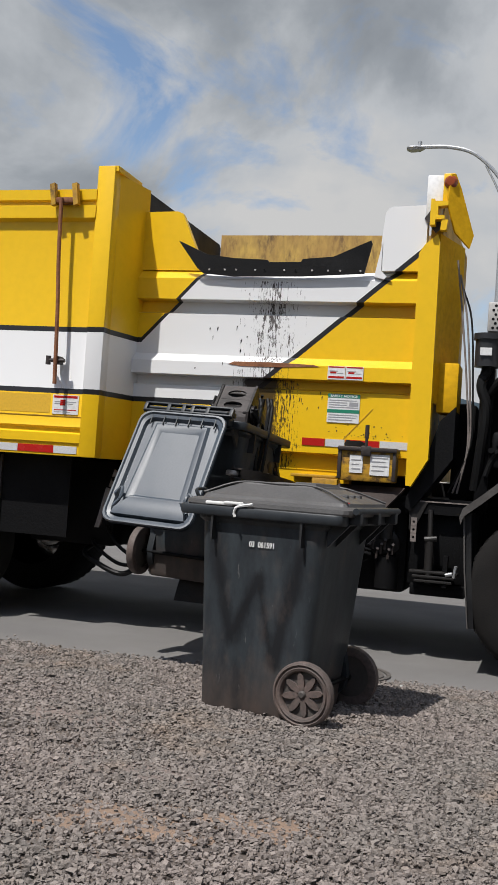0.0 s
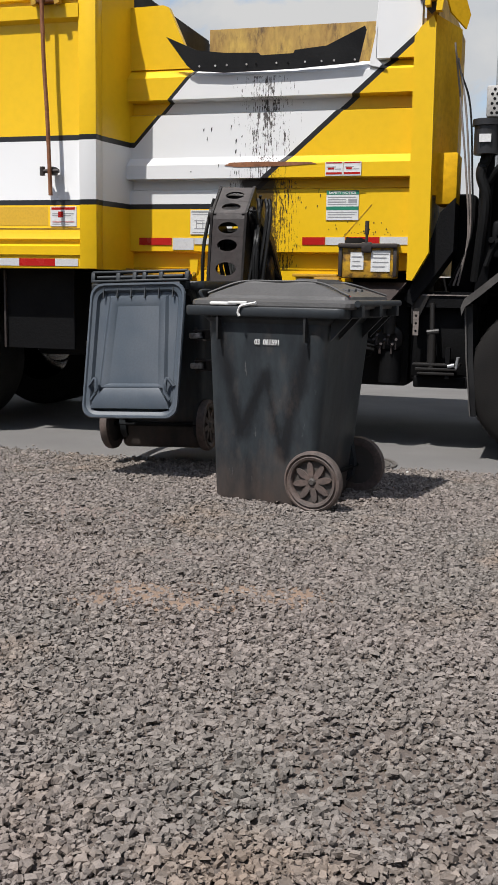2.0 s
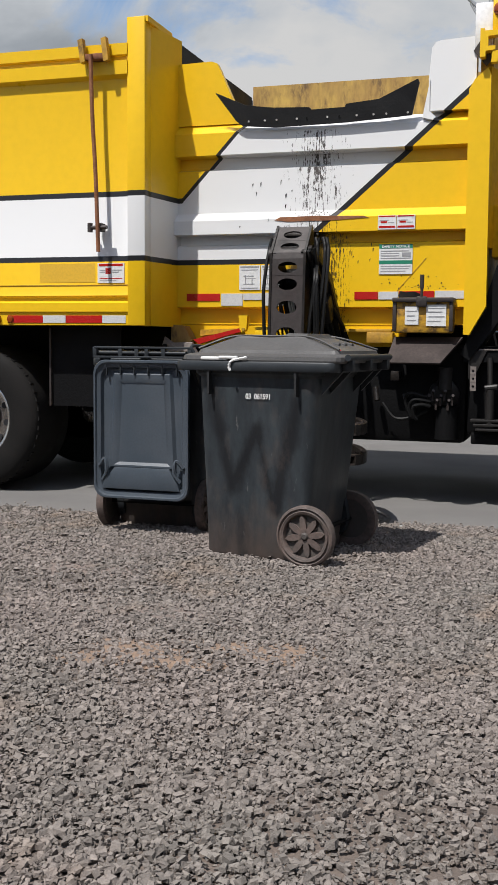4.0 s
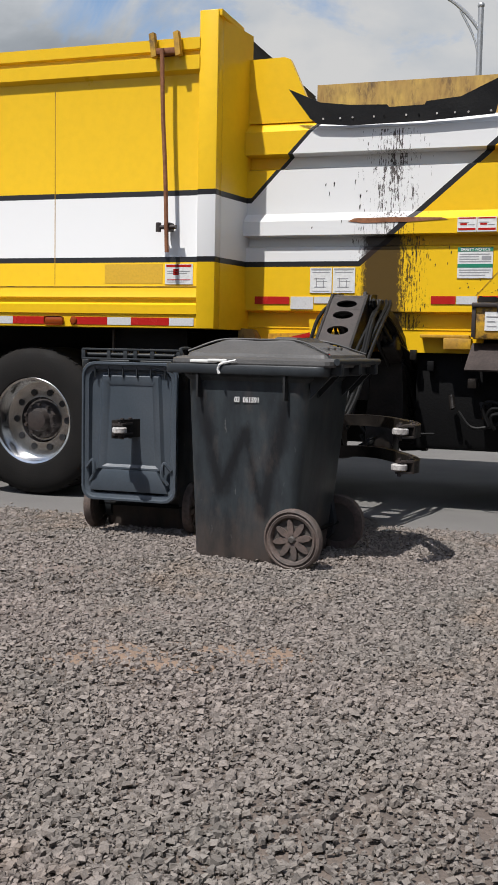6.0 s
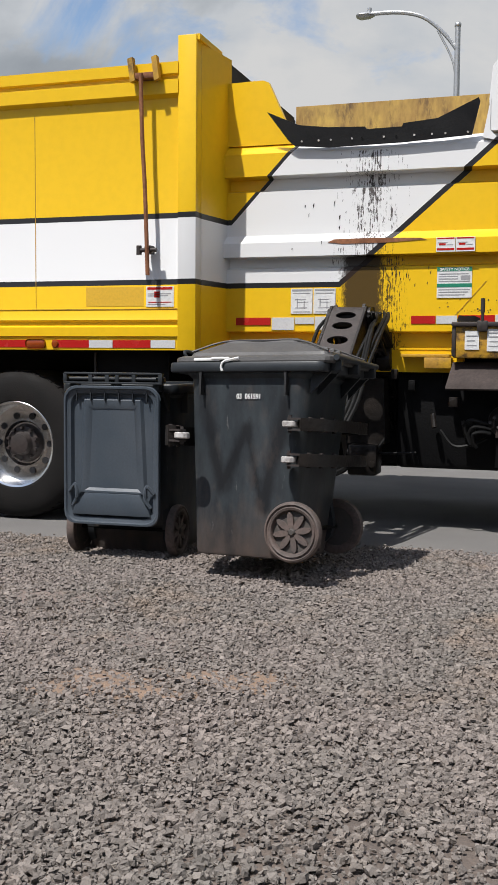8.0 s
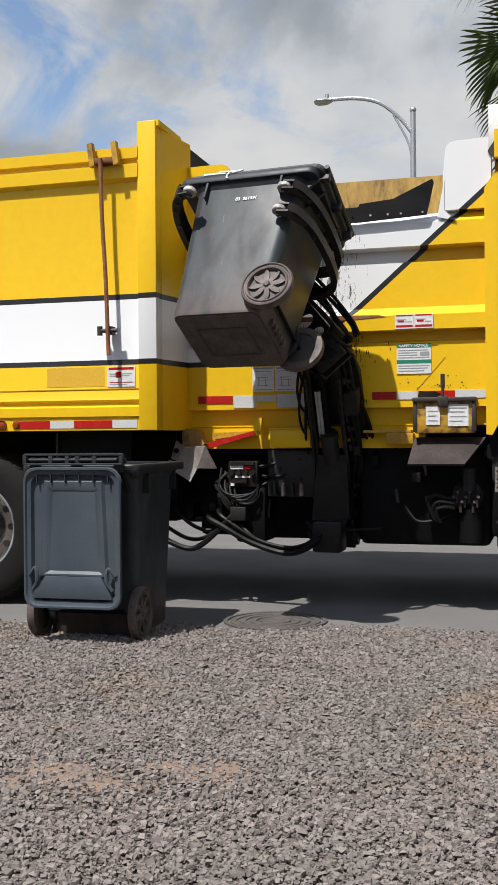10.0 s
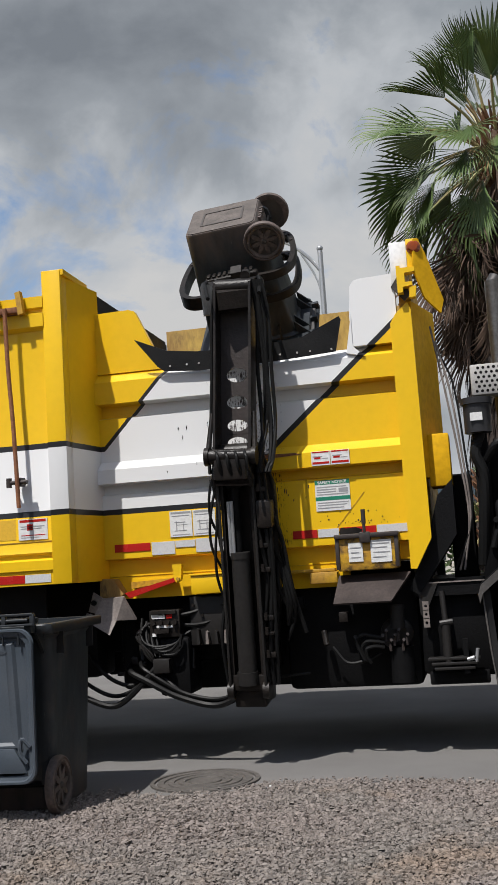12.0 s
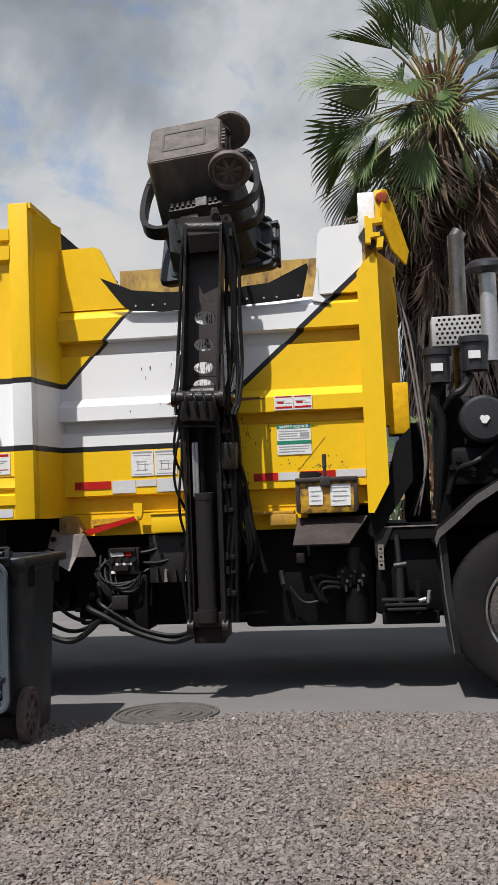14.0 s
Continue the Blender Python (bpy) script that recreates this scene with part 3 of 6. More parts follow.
def cart_body(parent, open_top):
    """Tapered shell with walls; x points to the wheels and the hinge."""
    bm = B()
    out = [round_rect(-0.285, 0.24, -0.262, 0.262, 0.05, 0.012), round_rect(-0.290, 0.25, -0.268, 0.268, 0.05, 0.03),
           round_rect(-0.300, 0.285, -0.280, 0.280, 0.055, 0.30), round_rect(-0.325, 0.345, -0.308, 0.308, 0.06, 0.915),
           round_rect(-0.345, 0.365, -0.325, 0.325, 0.06, 0.935), round_rect(-0.345, 0.365, -0.325, 0.325, 0.06, 0.955)]
    inn = [round_rect(-0.325, 0.345, -0.305, 0.305, 0.055, 0.955), round_rect(-0.28, 0.27, -0.262, 0.262, 0.05, 0.30), round_rect(-0.27, 0.23, -0.25, 0.25, 0.05, 0.03)]
    loft(bm, out + inn)
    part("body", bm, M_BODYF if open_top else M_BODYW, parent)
    bm = B()
    loft(bm, [round_rect(-0.43, 0.44, -0.348, 0.348, 0.05, 0.948), round_rect(-0.435, 0.445, -0.352, 0.352, 0.055, 0.955), round_rect(-0.435, 0.445, -0.352, 0.352, 0.055, 0.990),
              round_rect(-0.43, 0.44, -0.348, 0.348, 0.05, 0.996), round_rect(-0.33, 0.35, -0.30, 0.30, 0.05, 0.996), round_rect(-0.33, 0.35, -0.30, 0.30, 0.05, 0.948), round_rect(-0.43, 0.44, -0.348, 0.348, 0.05, 0.948)], cap=False)
    bmesh.ops.remove_doubles(bm, verts=bm.verts[:], dist=0.0005)
    part("rim", bm, M_BIN, parent)
    bm = B()
    loft(bm, [round_rect(-0.275, 0.232, -0.250, 0.250, 0.04, 0.006), round_rect(-0.275, 0.232, -0.250, 0.250, 0.04, 0.014)])
    part("base_plate", bm, M_MUD, parent, "worn brown underside of the cart")
    frame_in, frame_out = [round_rect(-0.17, 0.12, -0.12, 0.12, 0.012, z) for z in (0.007, 0.001)], [round_rect(-0.186, 0.136, -0.136, 0.136, 0.016, z) for z in (0.007, 0.001)]
    bm = B()
    loft(bm, [frame_out[0], frame_out[1], frame_in[1], frame_in[0]], cap=False)
    part("base_frame", bm, M_SPOKE, parent, "raised rectangular rib on the underside")
    # ribs below the rim, gussets at the back
    for sy in (-1, 1):
        for x in (-0.24, 0.235):
            bm = B()
            prism(bm, [(x - 0.007, 0.95), (x + 0.007, 0.95), (x + 0.005, 0.83), (x - 0.003, 0.83)], "y", sy * 0.300, sy * 0.345)
            part("rib", bm, M_SCUFF, parent)
    for y in (-0.27, -0.16, 0.16, 0.27):
        bm = B()
        prism(bm, [(0.345, 0.955), (0.455, 0.955), (0.345, 0.84)], "y", y - 0.008, y + 0.008)
        part("gusset", bm, M_BIN, parent)
    bm = B()
    rod(bm, (0.285, -0.30, 0.152), (0.285, 0.30, 0.152), 0.012)
    part("axle", bm, M_FRAME, parent)
    for y in (-0.235, 0.235):
        bm = B()
        prism(bm, [(0.21, 0.03), (0.285, 0.10), (0.30, 0.17), (0.275, 0.30), (0.22, 0.30)], "y", y - 0.02, y + 0.02)
        part("wheel_bracket", bm, M_BIN, parent)
    for i in range(0 if open_top else 5):
        bm = B()
        box(bm, 0.245, 0.275, -0.10 + 0.05 * i - 0.012, -0.10 + 0.05 * i + 0.012, 0.03, 0.075, 0.003)
        part("foot_tooth", bm, M_WHEEL, parent, "pale moulded tooth between the wheels")
    bm = B()
    for y in (-0.25, 0.0, 0.25):
        box(bm, 0.43, 0.50, y - 0.02, y + 0.02, 0.955, 1.03, 0.006)
    rod(bm, (0.487, -0.30, 1.02), (0.487, 0.30, 1.02), 0.016)
    part("hinge_handle", bm, M_BIN, parent)
    cart_wheel(parent, -0.302, 1)
    cart_wheel(parent, 0.302, -1)


def cart_closed():
    e = thing("wheeled_cart", "charcoal plastic refuse cart with closed lid and smeared letter marks", "refuse cart")
    cart_body(e, False)
    bm = B()
    loft(bm, [round_rect(-0.405, 0.47, -0.335, 0.335, 0.06, 0.992), round_rect(-0.41, 0.475, -0.338, 0.338, 0.06, 1.003), round_rect(-0.408, 0.478, -0.334, 0.334, 0.06, 1.022),
              round_rect(-0.385, 0.465, -0.31, 0.31, 0.05, 1.032), round_rect(-0.345, 0.44, -0.282, 0.282, 0.04, 1.036), round_rect(-0.338, 0.435, -0.275, 0.275, 0.04, 1.052),
              round_rect(-0.19, 0.24, -0.185, 0.185, 0.025, 1.112), round_rect(-0.185, 0.235, -0.18, 0.18, 0.025, 1.120), round_rect(-0.15, 0.20, -0.15, 0.15, 0.02, 1.121)])
    lid = new("lid", to_mesh("lid", bm, M_LID, 9))
    lid.parent = e
    tagged(lid, "faded grey domed lid with a stepped top")
    for i in range(3):
        bm = B()
        box(bm, 0.29, 0.36, -0.10 + 0.09 * i, -0.07 + 0.09 * i, 1.06, 1.090, 0.004, pose(0, 0, 0))
        part("lid_rib", bm, M_LID, lid)
    for y in (-1, 1):
        bm = B()
        tube(bm, [(-0.335, y * 0.268, 1.058), (-0.19, y * 0.182, 1.117), (0.03, y * 0.182, 1.121), (0.24, y * 0.182, 1.117), (0.43, y * 0.268, 1.057)], 0.0055, 6, 6)
        part("lid_ridge", bm, M_LID, lid)
    bm = B()
    loft(bm, [[(0.07, -0.15, 1.119), (0.07, 0.15, 1.119), (0.22, 0.17, 1.117), (0.22, -0.17, 1.117)], [(0.10, -0.12, 1.137), (0.10, 0.12, 1.137), (0.21, 0.14, 1.134), (0.21, -0.14, 1.134)]])
    part("lid_pad", bm, M_LID, lid)
    for y in (-0.22, 0.12):
        bm = B()
        tube(bm, [(-0.39, y, 1.03), (-0.405, y, 1.065), (-0.405, y + 0.10, 1.065), (-0.39, y + 0.10, 1.03)], 0.009)
        part("handle", bm, M_BIN, lid)
    bm = B()
    box(bm, -0.28, -0.13, -0.352, -0.30, 1.001, 1.018, 0.006)
    box(bm, -0.20, -0.10, -0.345, -0.31, 1.008, 1.022, 0.005, pose(0, 0, 0, 0, 0, 4))
    tube(bm, [(-0.06, -0.34, 1.01), (-0.10, -0.356, 1.0), (-0.115, -0.358, 0.972), (-0.108, -0.358, 0.95)], 0.007, 5)
    tube(bm, [(-0.10, -0.352, 1.0), (-0.02, -0.352, 1.016)], 0.007, 5)
    part("torn_paper", bm, M_INK, e, "scrap of white paper caught under the lid")
    bm = B()
    bmesh.ops.create_icosphere(bm, subdivisions=2, radius=0.018, matrix=Matrix.Translation((0.41, -0.24, 1.050)) @ Matrix.Diagonal((1.2, 1, 0.6, 1)))
    part("red_clip", bm, M_RED, e, "small red plastic cap")
    words("03  061591", 0.037, Matrix.Translation((0.022, -0.3085, 0.812)) @ pose(0, 0, 0, 87.4) @ Matrix.Diagonal((0.82, 1, 1, 1)), M_INK, "number", e)
    return e


def cart_open():
    e = thing("wheeled_cart", "dark refuse cart with its lid hanging open behind", "refuse cart")
    cart_body(e, True)
    # the lid hangs from the hinge, its hollow side out; it swings on its own
    HX, HZ = 0.505, 1.02
    def ring(x, ins, r=0.07, z0=0.205, z1=0.985):
        return [(x - HX, p[0], p[1] - HZ) for p in round_rect(-0.288 + ins, 0.288 - ins, z0 + ins, z1 - ins, r, 0)]
    bm = B()
    loft(bm, [ring(0.505, 0.006), ring(0.500, 0.02), ring(0.535, 0.000), ring(0.545, 0.004), ring(0.545, 0.014), ring(0.534, 0.02), ring(0.528, 0.040, 0.06), ring(0.497, 0.055, 0.05), ring(0.495, 0.065, 0.05)])
    lid = part("lid", bm, M_LIDIN, e, "slate grey lid hanging open, hollow side out")
    lid.location = (HX, 0, HZ)

    def sub(name, bm, mat):
        bmesh.ops.translate(bm, vec=(-HX, 0, -HZ), verts=bm.verts[:])
        part(name, bm, mat, lid)
    bm = B()
    # raised middle pan, wider towards the lid's front, with slanting flanks and a sunken field
    def pan(x, low, high, z0, z1):
        return [(x, -low, z0), (x, low, z0), (x, high, z1), (x, -high, z1)]
    loft(bm, [pan(0.490, 0.225, 0.195, 0.345, 0.935), pan(0.520, 0.190, 0.165, 0.385, 0.905), pan(0.520, 0.172, 0.150, 0.395, 0.880), pan(0.501, 0.140, 0.118, 0.415, 0.850), pan(0.4985, 0.06, 0.05, 0.50, 0.78)])
    sub("inner_panel", bm, M_LIDIN)
    bm = B()
    loft(bm, [[(0.495, -0.235, 0.258), (0.495, 0.235, 0.258), (0.540, 0.235, 0.262), (0.540, -0.235, 0.262)], [(0.495, -0.225, 0.30), (0.495, 0.225, 0.30), (0.546, 0.222, 0.30), (0.546, -0.222, 0.30)],
              [(0.495, -0.165, 0.385), (0.495, 0.165, 0.385), (0.529, 0.165, 0.380), (0.529, -0.165, 0.380)]])
    sub("front_ledge", bm, M_LIDIN)
    for s in (-1, 1):
        bm = B()
        tube(bm, [(0.534, s * 0.255, 0.39), (0.545, s * 0.215, 0.43), (0.545, s * 0.205, 0.36), (0.536, s * 0.235, 0.31)], 0.011, 6)
        sub("corner_catch", bm, M_LIDIN)
    for i in range(6):
        bm = B()
        box(bm, 0.52, 0.533, -0.21 + 0.084 * i - 0.003, -0.21 + 0.084 * i + 0.003, 0.90, 0.965)
        sub("rib", bm, M_BIN)
    bm = B()
    for z in (0.995, 1.048):
        box(bm, 0.50, 0.53, -0.29, 0.29, z, z + 0.012, 0.003)
    for y in (-0.285, -0.13, -0.03, 0.03, 0.13, 0.285):
        box(bm, 0.50, 0.528, y - 0.012, y + 0.012, 0.995, 1.055, 0.003)
    rod(bm, (0.515, -0.26, 1.025), (0.515, 0.26, 1.025), 0.010)
    sub("hinge_bar", bm, M_BIN)
    return e, lid


# ---------------------------------------------------------------- truck
def truck_wheel(parent, x, y0, y1, steer=False):
    """Tyre between y0 (outer) and y1, its rim seen from the outer side."""
    w = new("wheel")
    w.parent, w.location = parent, (x, 0, 0.525)
    s = 1 if y1 > y0 else -1
    m = Matrix.Translation((0, y0, 0)) @ pose(0, 0, 0, -90 * s)
    d = abs(y1 - y0)
    bm = B()
    lathe(bm, [(0.300, 0.03), (0.315, 0.008), (0.36, 0.0), (0.43, 0.004), (0.475, 0.014), (0.505, 0.030), (0.522, 0.052), (0.525, 0.075), (0.525, d - 0.06), (0.50, d - 0.02), (0.40, d), (0.30, d - 0.03)], 64, m)
    for i in range(48):
        v = box(bm, 0.510, 0.5275, -0.014, 0.014, 0.046, 0.085)
        bmesh.ops.transform(bm, matrix=m @ pose(0, 0, 0, 0, 0, 7.5 * i), verts=v)
    part("tyre", bm, M_TYRE, w)
    bm = B()
    dish = 0.02 if steer else 0.145
    lathe(bm, [(0.302, 0.03), (0.312, 0.015), (0.306, 0.010), (0.292, 0.016), (0.285, 0.045), (0.275, dish), (0.235, dish + 0.012), (0.165, dish + 0.004), (0.150, dish - 0.02 if steer else dish + 0.03), (0.0, dish + 0.03)], 48, m)
    part("rim", bm, M_CHROME, w, "dusty polished aluminium rim")
    for i in range(10):
        bm = B()
        a = 2 * math.pi * i / 10
        v = lathe(bm, [(0.0, 0), (0.024, 0.0), (0.024, -0.003), (0, -0.003)], 14)
        bmesh.ops.transform(bm, matrix=m @ Matrix.Translation((0.205 * math.cos(a), 0.205 * math.sin(a), dish + 0.004)), verts=v)
        part("hand_hole", bm, M_BLACKP, w)
    bm = B()
    lathe(bm, [(0.14, dish + 0.03), (0.125, dish - 0.015), (0.085, dish - 0.03), (0.070, dish - 0.075), (0.0, dish - 0.085)], 24, m)
    for i in range(10):
        a = 2 * math.pi * (i + 0.5) / 10
        v = rod(bm, (0, 0, 0), (0, 0, 0.03), 0.012, None, 6)
        bmesh.ops.transform(bm, matrix=m @ Matrix.Translation((0.115 * math.cos(a), 0.115 * math.sin(a), dish - 0.045)), verts=v)
    part("hub", bm, M_BEAM, w, "greasy brown hub with bolts")
    return w


def plate_with_holes(bm, half, holes, t0, t1, z_end, z_start=0.0):
    """Flat bar along z, |x| < half, between y = t0 and t1, with round holes (z, rx, rz)."""
    zs = [z_start]
    for z, rx, rz in holes:
        zs += [z - rz - 0.02, z + rz + 0.02]
    zs.append(z_end)
    for a, b in zip(zs[0::2], zs[1::2]):
        if b - a > 0.003:
            box(bm, -half, half, t0, t1, a, b)
    n = 24
    for z, rx, rz in holes:
        rows = []
        for y in (t0, t1):
            inner, outer = [], []
            for i in range(n):
                a = 2 * math.pi * i / n
                c, s = math.cos(a), math.sin(a)
                inner.append(bm.verts.new((rx * c, y, z + rz * s)))
                k = 1 / max(abs(c) / half, abs(s) / (rz + 0.02))
                outer.append(bm.verts.new((k * c, y, z + k * s)))
            for cx in (-half, half):
                for cz in (z - rz - 0.02, z + rz + 0.02):
                    v = min(outer, key=lambda q: (q.co.x - cx) ** 2 + (q.co.z - cz) ** 2)
                    v.co.x, v.co.z = cx, cz
            rows.append((inner, outer))
        (i0, o0), (i1, o1) = rows
        for i in range(n):
            j = (i + 1) % n
            bm.faces.new((o0[i], o0[j], i0[j], i0[i]))
            bm.faces.new((i1[i], i1[j], o1[j], o1[i]))
            bm.faces.new((i0[i], i0[j], i1[j], i1[i]))
            bm.faces.new((o1[i], o1[j], o0[j], o0[i]))
    bmesh.ops.remove_doubles(bm, verts=bm.verts[:], dist=0.0015)
    bmesh.ops.recalc_face_normals(bm, faces=bm.faces[:])


def arm_parts(truck):
    # lower mast: z runs from the foot to the elbow, 1.5 long
    mast = new("mast")
    mast.parent = truck
    bm = B()
    box(bm, -0.10, 0.10, -0.05, 0.09, -0.09, 0.05, 0.012)
    for x in (-0.105, 0.085):
        prism(bm, [(-0.075, 0.0), (0.085, 0.0), (0.085, 1.30), (0.06, 1.56), (-0.06, 1.56), (-0.075, 1.30)], "x", x, x + 0.02)
    box(bm, -0.09, 0.09, 0.045, 0.085, 0.0, 1.35)
    box(bm, -0.115, 0.115, -0.08, 0.0, 0.02, 0.12, 0.01)
    part("mast_frame", bm, M_STEEL, mast)
    bm = B()
    rod(bm, (0.0, -0.075, 0.10), (0.0, -0.075, 0.86), 0.058, None, 24)
    rod(bm, (0.0, -0.075, 0.06), (0.0, -0.075, 0.14), 0.066, None, 24)
    rod(bm, (0.0, -0.075, 0.84), (0.0, -0.075, 0.88), 0.062, None, 24)
    part("lift_cylinder", bm, M_CYL, mast, "dusty dark grey hydraulic cylinder")
    for x in (-0.112, 0.112):
        bm = B()
        rod(bm, (x, -0.095, 0.05), (x, -0.095, 1.30), 0.009, None, 8)
        part("thin_pipe", bm, M_CYL, mast)
        bm = B()
        rod(bm, (x - 0.02, -0.06, 0.02), (x + 0.02, -0.06, 0.02), 0.055, None, 18)
        part("foot_boss", bm, M_STEEL, mast)
    bm = B()
    rod(bm, (-0.015, -0.045, 0.88), (-0.015, -0.045, 1.30), 0.030, None, 16)
    rod(bm, (-0.06, -0.045, 1.32), (0.03, -0.045, 1.32), 0.045, None, 16)
    part("piston_rod", bm, M_FRAME, mast)
    bm = B()
    rod(bm, (-0.035, -0.085, 0.86), (-0.035, -0.085, 1.20), 0.011, None, 10)
    rod(bm, (-0.055, -0.085, 0.86), (-0.055, -0.085, 1.20), 0.011, None, 10)
    part("bright_pipe", bm, M_GALV, mast, "bright steel hydraulic pipe")
    bm = B()
    rod(bm, (-0.10, 0, 1.5), (0.10, 0, 1.5), 0.062, None, 24)
    rod(bm, (-0.155, 0, 1.5), (0.155, 0, 1.5), 0.040, None, 20)
    for s in (-1, 1):
        rod(bm, (s * 0.123, 0, 1.5), (s * 0.145, 0, 1.5), 0.062, None, 20)
    part("elbow_pin", bm, M_STEEL, mast)
    for k, (dx, r) in enumerate(((0.125, 0.014), (0.155, 0.014), (0.185, 0.012), (-0.135, 0.011))):
        bm = B()
        w = [random.uniform(-0.02, 0.02) for _ in range(5)]
        tube(bm, [(dx, -0.04, 0.05), (dx + w[0], -0.06, 0.35), (dx + w[1] + 0.02, -0.055, 0.7), (dx + w[2], -0.07, 1.05), (dx + w[3], -0.06, 1.40), (dx * 0.9, -0.02, 1.56)], r)
        part("hose", bm, M_HOSE, mast)
    # added dark plate imitates the shade deep in the hose bundle
    bm = B()
    prism(bm, [(0.10, 0.30), (0.19, 0.34), (0.235, 0.75), (0.225, 1.28), (0.17, 1.46), (0.10, 1.46)], "y", 0.0, 0.075)
    part("hose_carrier", bm, M_STEEL, mast, "black plate standing in for the shade within the hose bundle")
    bm = B()
    box(bm, 0.12, 0.22, -0.11, 0.02, 1.02, 1.20, 0.02)
    part("valve_block", bm, M_STEEL, mast)
    for z in (0.22, 0.36, 0.45, 0.75, 0.9, 1.25):
        bm = B()
        box(bm, 0.10, 0.185, -0.080, -0.02, z, z + random.uniform(0.02, 0.035), 0.006)
        part("hose_clamp", bm, M_STEEL, mast)
        bm = B()
        rod(bm, (0.14, -0.088, z + 0.005), (0.14, -0.088, z + 0.05), 0.012, None, 8)
        part("fitting", bm, M_STEEL, mast)
    for k in range(6):
        bm = B()
        a, b = random.uniform(-0.07, 0.05), random.uniform(-0.03, 0.05)
        tube(bm, [(0.14, -0.03 - b, 1.56 - 0.05 * k), (0.19 + a * 0.5, -0.02 + b, 1.34 - 0.04 * k), (0.205 + a * 0.6 + 0.008 * k, b, 0.95), (0.235 + 0.014 * k - a * 0.5, 0.02 - b, 0.62 + a), (0.26 + 0.018 * k + a, 0.04, 0.36 + 3 * b)], 0.011 + 0.0015 * (k % 3))
        part("hose", bm, M_HOSE, mast)
    for k in range(4):
        bm = B()
        a = random.uniform(-0.02, 0.02)
        tube(bm, [(-0.12, -0.03, 0.55 + 0.2 * k), (-0.165 + a, -0.07, 0.75 + 0.18 * k), (-0.15 + a, -0.08, 1.0 + 0.15 * k), (-0.10, -0.04, 1.35 + 0.06 * k)], 0.009)
        part("hose", bm, M_HOSE, mast)

    # upper beam: a channel, z runs from the elbow outwards; its perforated plate bends back over the elbow
    beam = new("beam")
    beam.parent = truck
    bend = Matrix.Translation((0, 0.08, 0.0)) @ pose(0, 0, 0, -38) @ Matrix.Translation((0, -0.08, 0.0))
    bm = B()
    plate_with_holes(bm, 0.105, [(-0.175, 0.062, 0.034), (-0.065, 0.062, 0.034), (0.085, 0.066, 0.036), (0.195, 0.066, 0.038), (0.345, 0.068, 0.042), (0.520, 0.068, 0.046)], 0.072, 0.084, 1.02, -0.25)
    for v in bm.verts:
        if v.co.z < 0.0:
            v.co = bend @ v.co
    part("front_plate", bm, M_BEAM, beam, "worn brown steel plate with a row of oval holes")
    edge = [bend @ Vector((0, 0.092, -0.255)), bend @ Vector((0, 0.092, 0.0))]
    for s in (-1, 1):
        bm = B()
        prism(bm, [(0.092, 1.02), (0.03, 1.10), (-0.05, 1.10), (-0.06, 0.7), (-0.085, 0.2), (-0.10, 0.0), (-0.11, -0.16), *[(q.y, q.z) for q in edge]], "x", s * 0.106, s * 0.122)
        part("side_plate", bm, M_STEEL, beam)
    for s, r, k in ((-0.15, 0.012, 0), (0.15, 0.013, 1), (0.175, 0.013, 2), (0.20, 0.013, 3), (0.225, 0.012, 4), (0.16, 0.012, 5)):
        bm = B()
        w = 0.02 * math.sin(k * 2.3)
        tube(bm, [(s, -0.05, -0.12), (s * 1.08 + w, -0.02 + w, -0.02), (s * 1.12, 0.05 - w, 0.22), (s * 1.05 - w, 0.045, 0.55), (s, 0.02, 0.85), (s * 0.8, 0.0, 1.12)], r)
        part("hose", bm, M_HOSE, beam)
    bm = B()
    rod(bm, (-0.12, 0, 1.08), (0.12, 0, 1.08), 0.05, None, 20)
    part("wrist_pin", bm, M_STEEL, beam)
    bm = B()
    box(bm, -0.104, 0.104, -0.155, -0.105, -0.17, 0.02, 0.015)
    rod(bm, (-0.15, -0.115, -0.02), (0.15, -0.115, -0.02), 0.046, None, 18)
    for x in (-0.15, 0.15):
        rod(bm, (x - 0.014, -0.115, -0.02), (x + 0.014, -0.115, -0.02), 0.058, None, 18)
        rod(bm, (x, -0.10, 0.0), (x * 0.9, -0.05, 0.26), 0.018, 0.013, 10)
    part("elbow_knuckle", bm, M_STEEL, beam, "greasy black knuckle over the elbow")
    for k in range(4):
        bm = B()
        x = -0.09 + 0.06 * k
        tube(bm, [(x, -0.14, 0.01), (x + 0.02, -0.18, -0.03), (x + 0.03, -0.175, -0.10), (x + 0.05, -0.13, -0.16)], 0.010)
        part("hose", bm, M_HOSE, beam)

    # wrist arm: the bent end that carries the gripper, z towards it
    inner = new("wrist_arm")
    inner.parent = truck
    bm = B()
    loft(bm, [[(x, y, z) for x, y in ((-w, a), (w, a), (w, b), (-w, b))] for w, a, b, z in ((0.095, -0.05, 0.06, -0.06), (0.12, -0.09, 0.08, 0.06), (0.155, -0.12, 0.09, 0.22), (0.20, -0.13, 0.09, 0.38), (0.22, -0.10, 0.10, 0.52))])
    part("wrist_body", bm, M_STEEL, inner)
    bm = B()
    rod(bm, (0.09, -0.14, 0.02), (0.10, -0.15, 0.36), 0.030, None, 14)
    rod(bm, (0.08, -0.14, 0.36), (0.12, -0.14, 0.36), 0.045, None, 14)
    part("tilt_cylinder", bm, M_STEEL, inner)
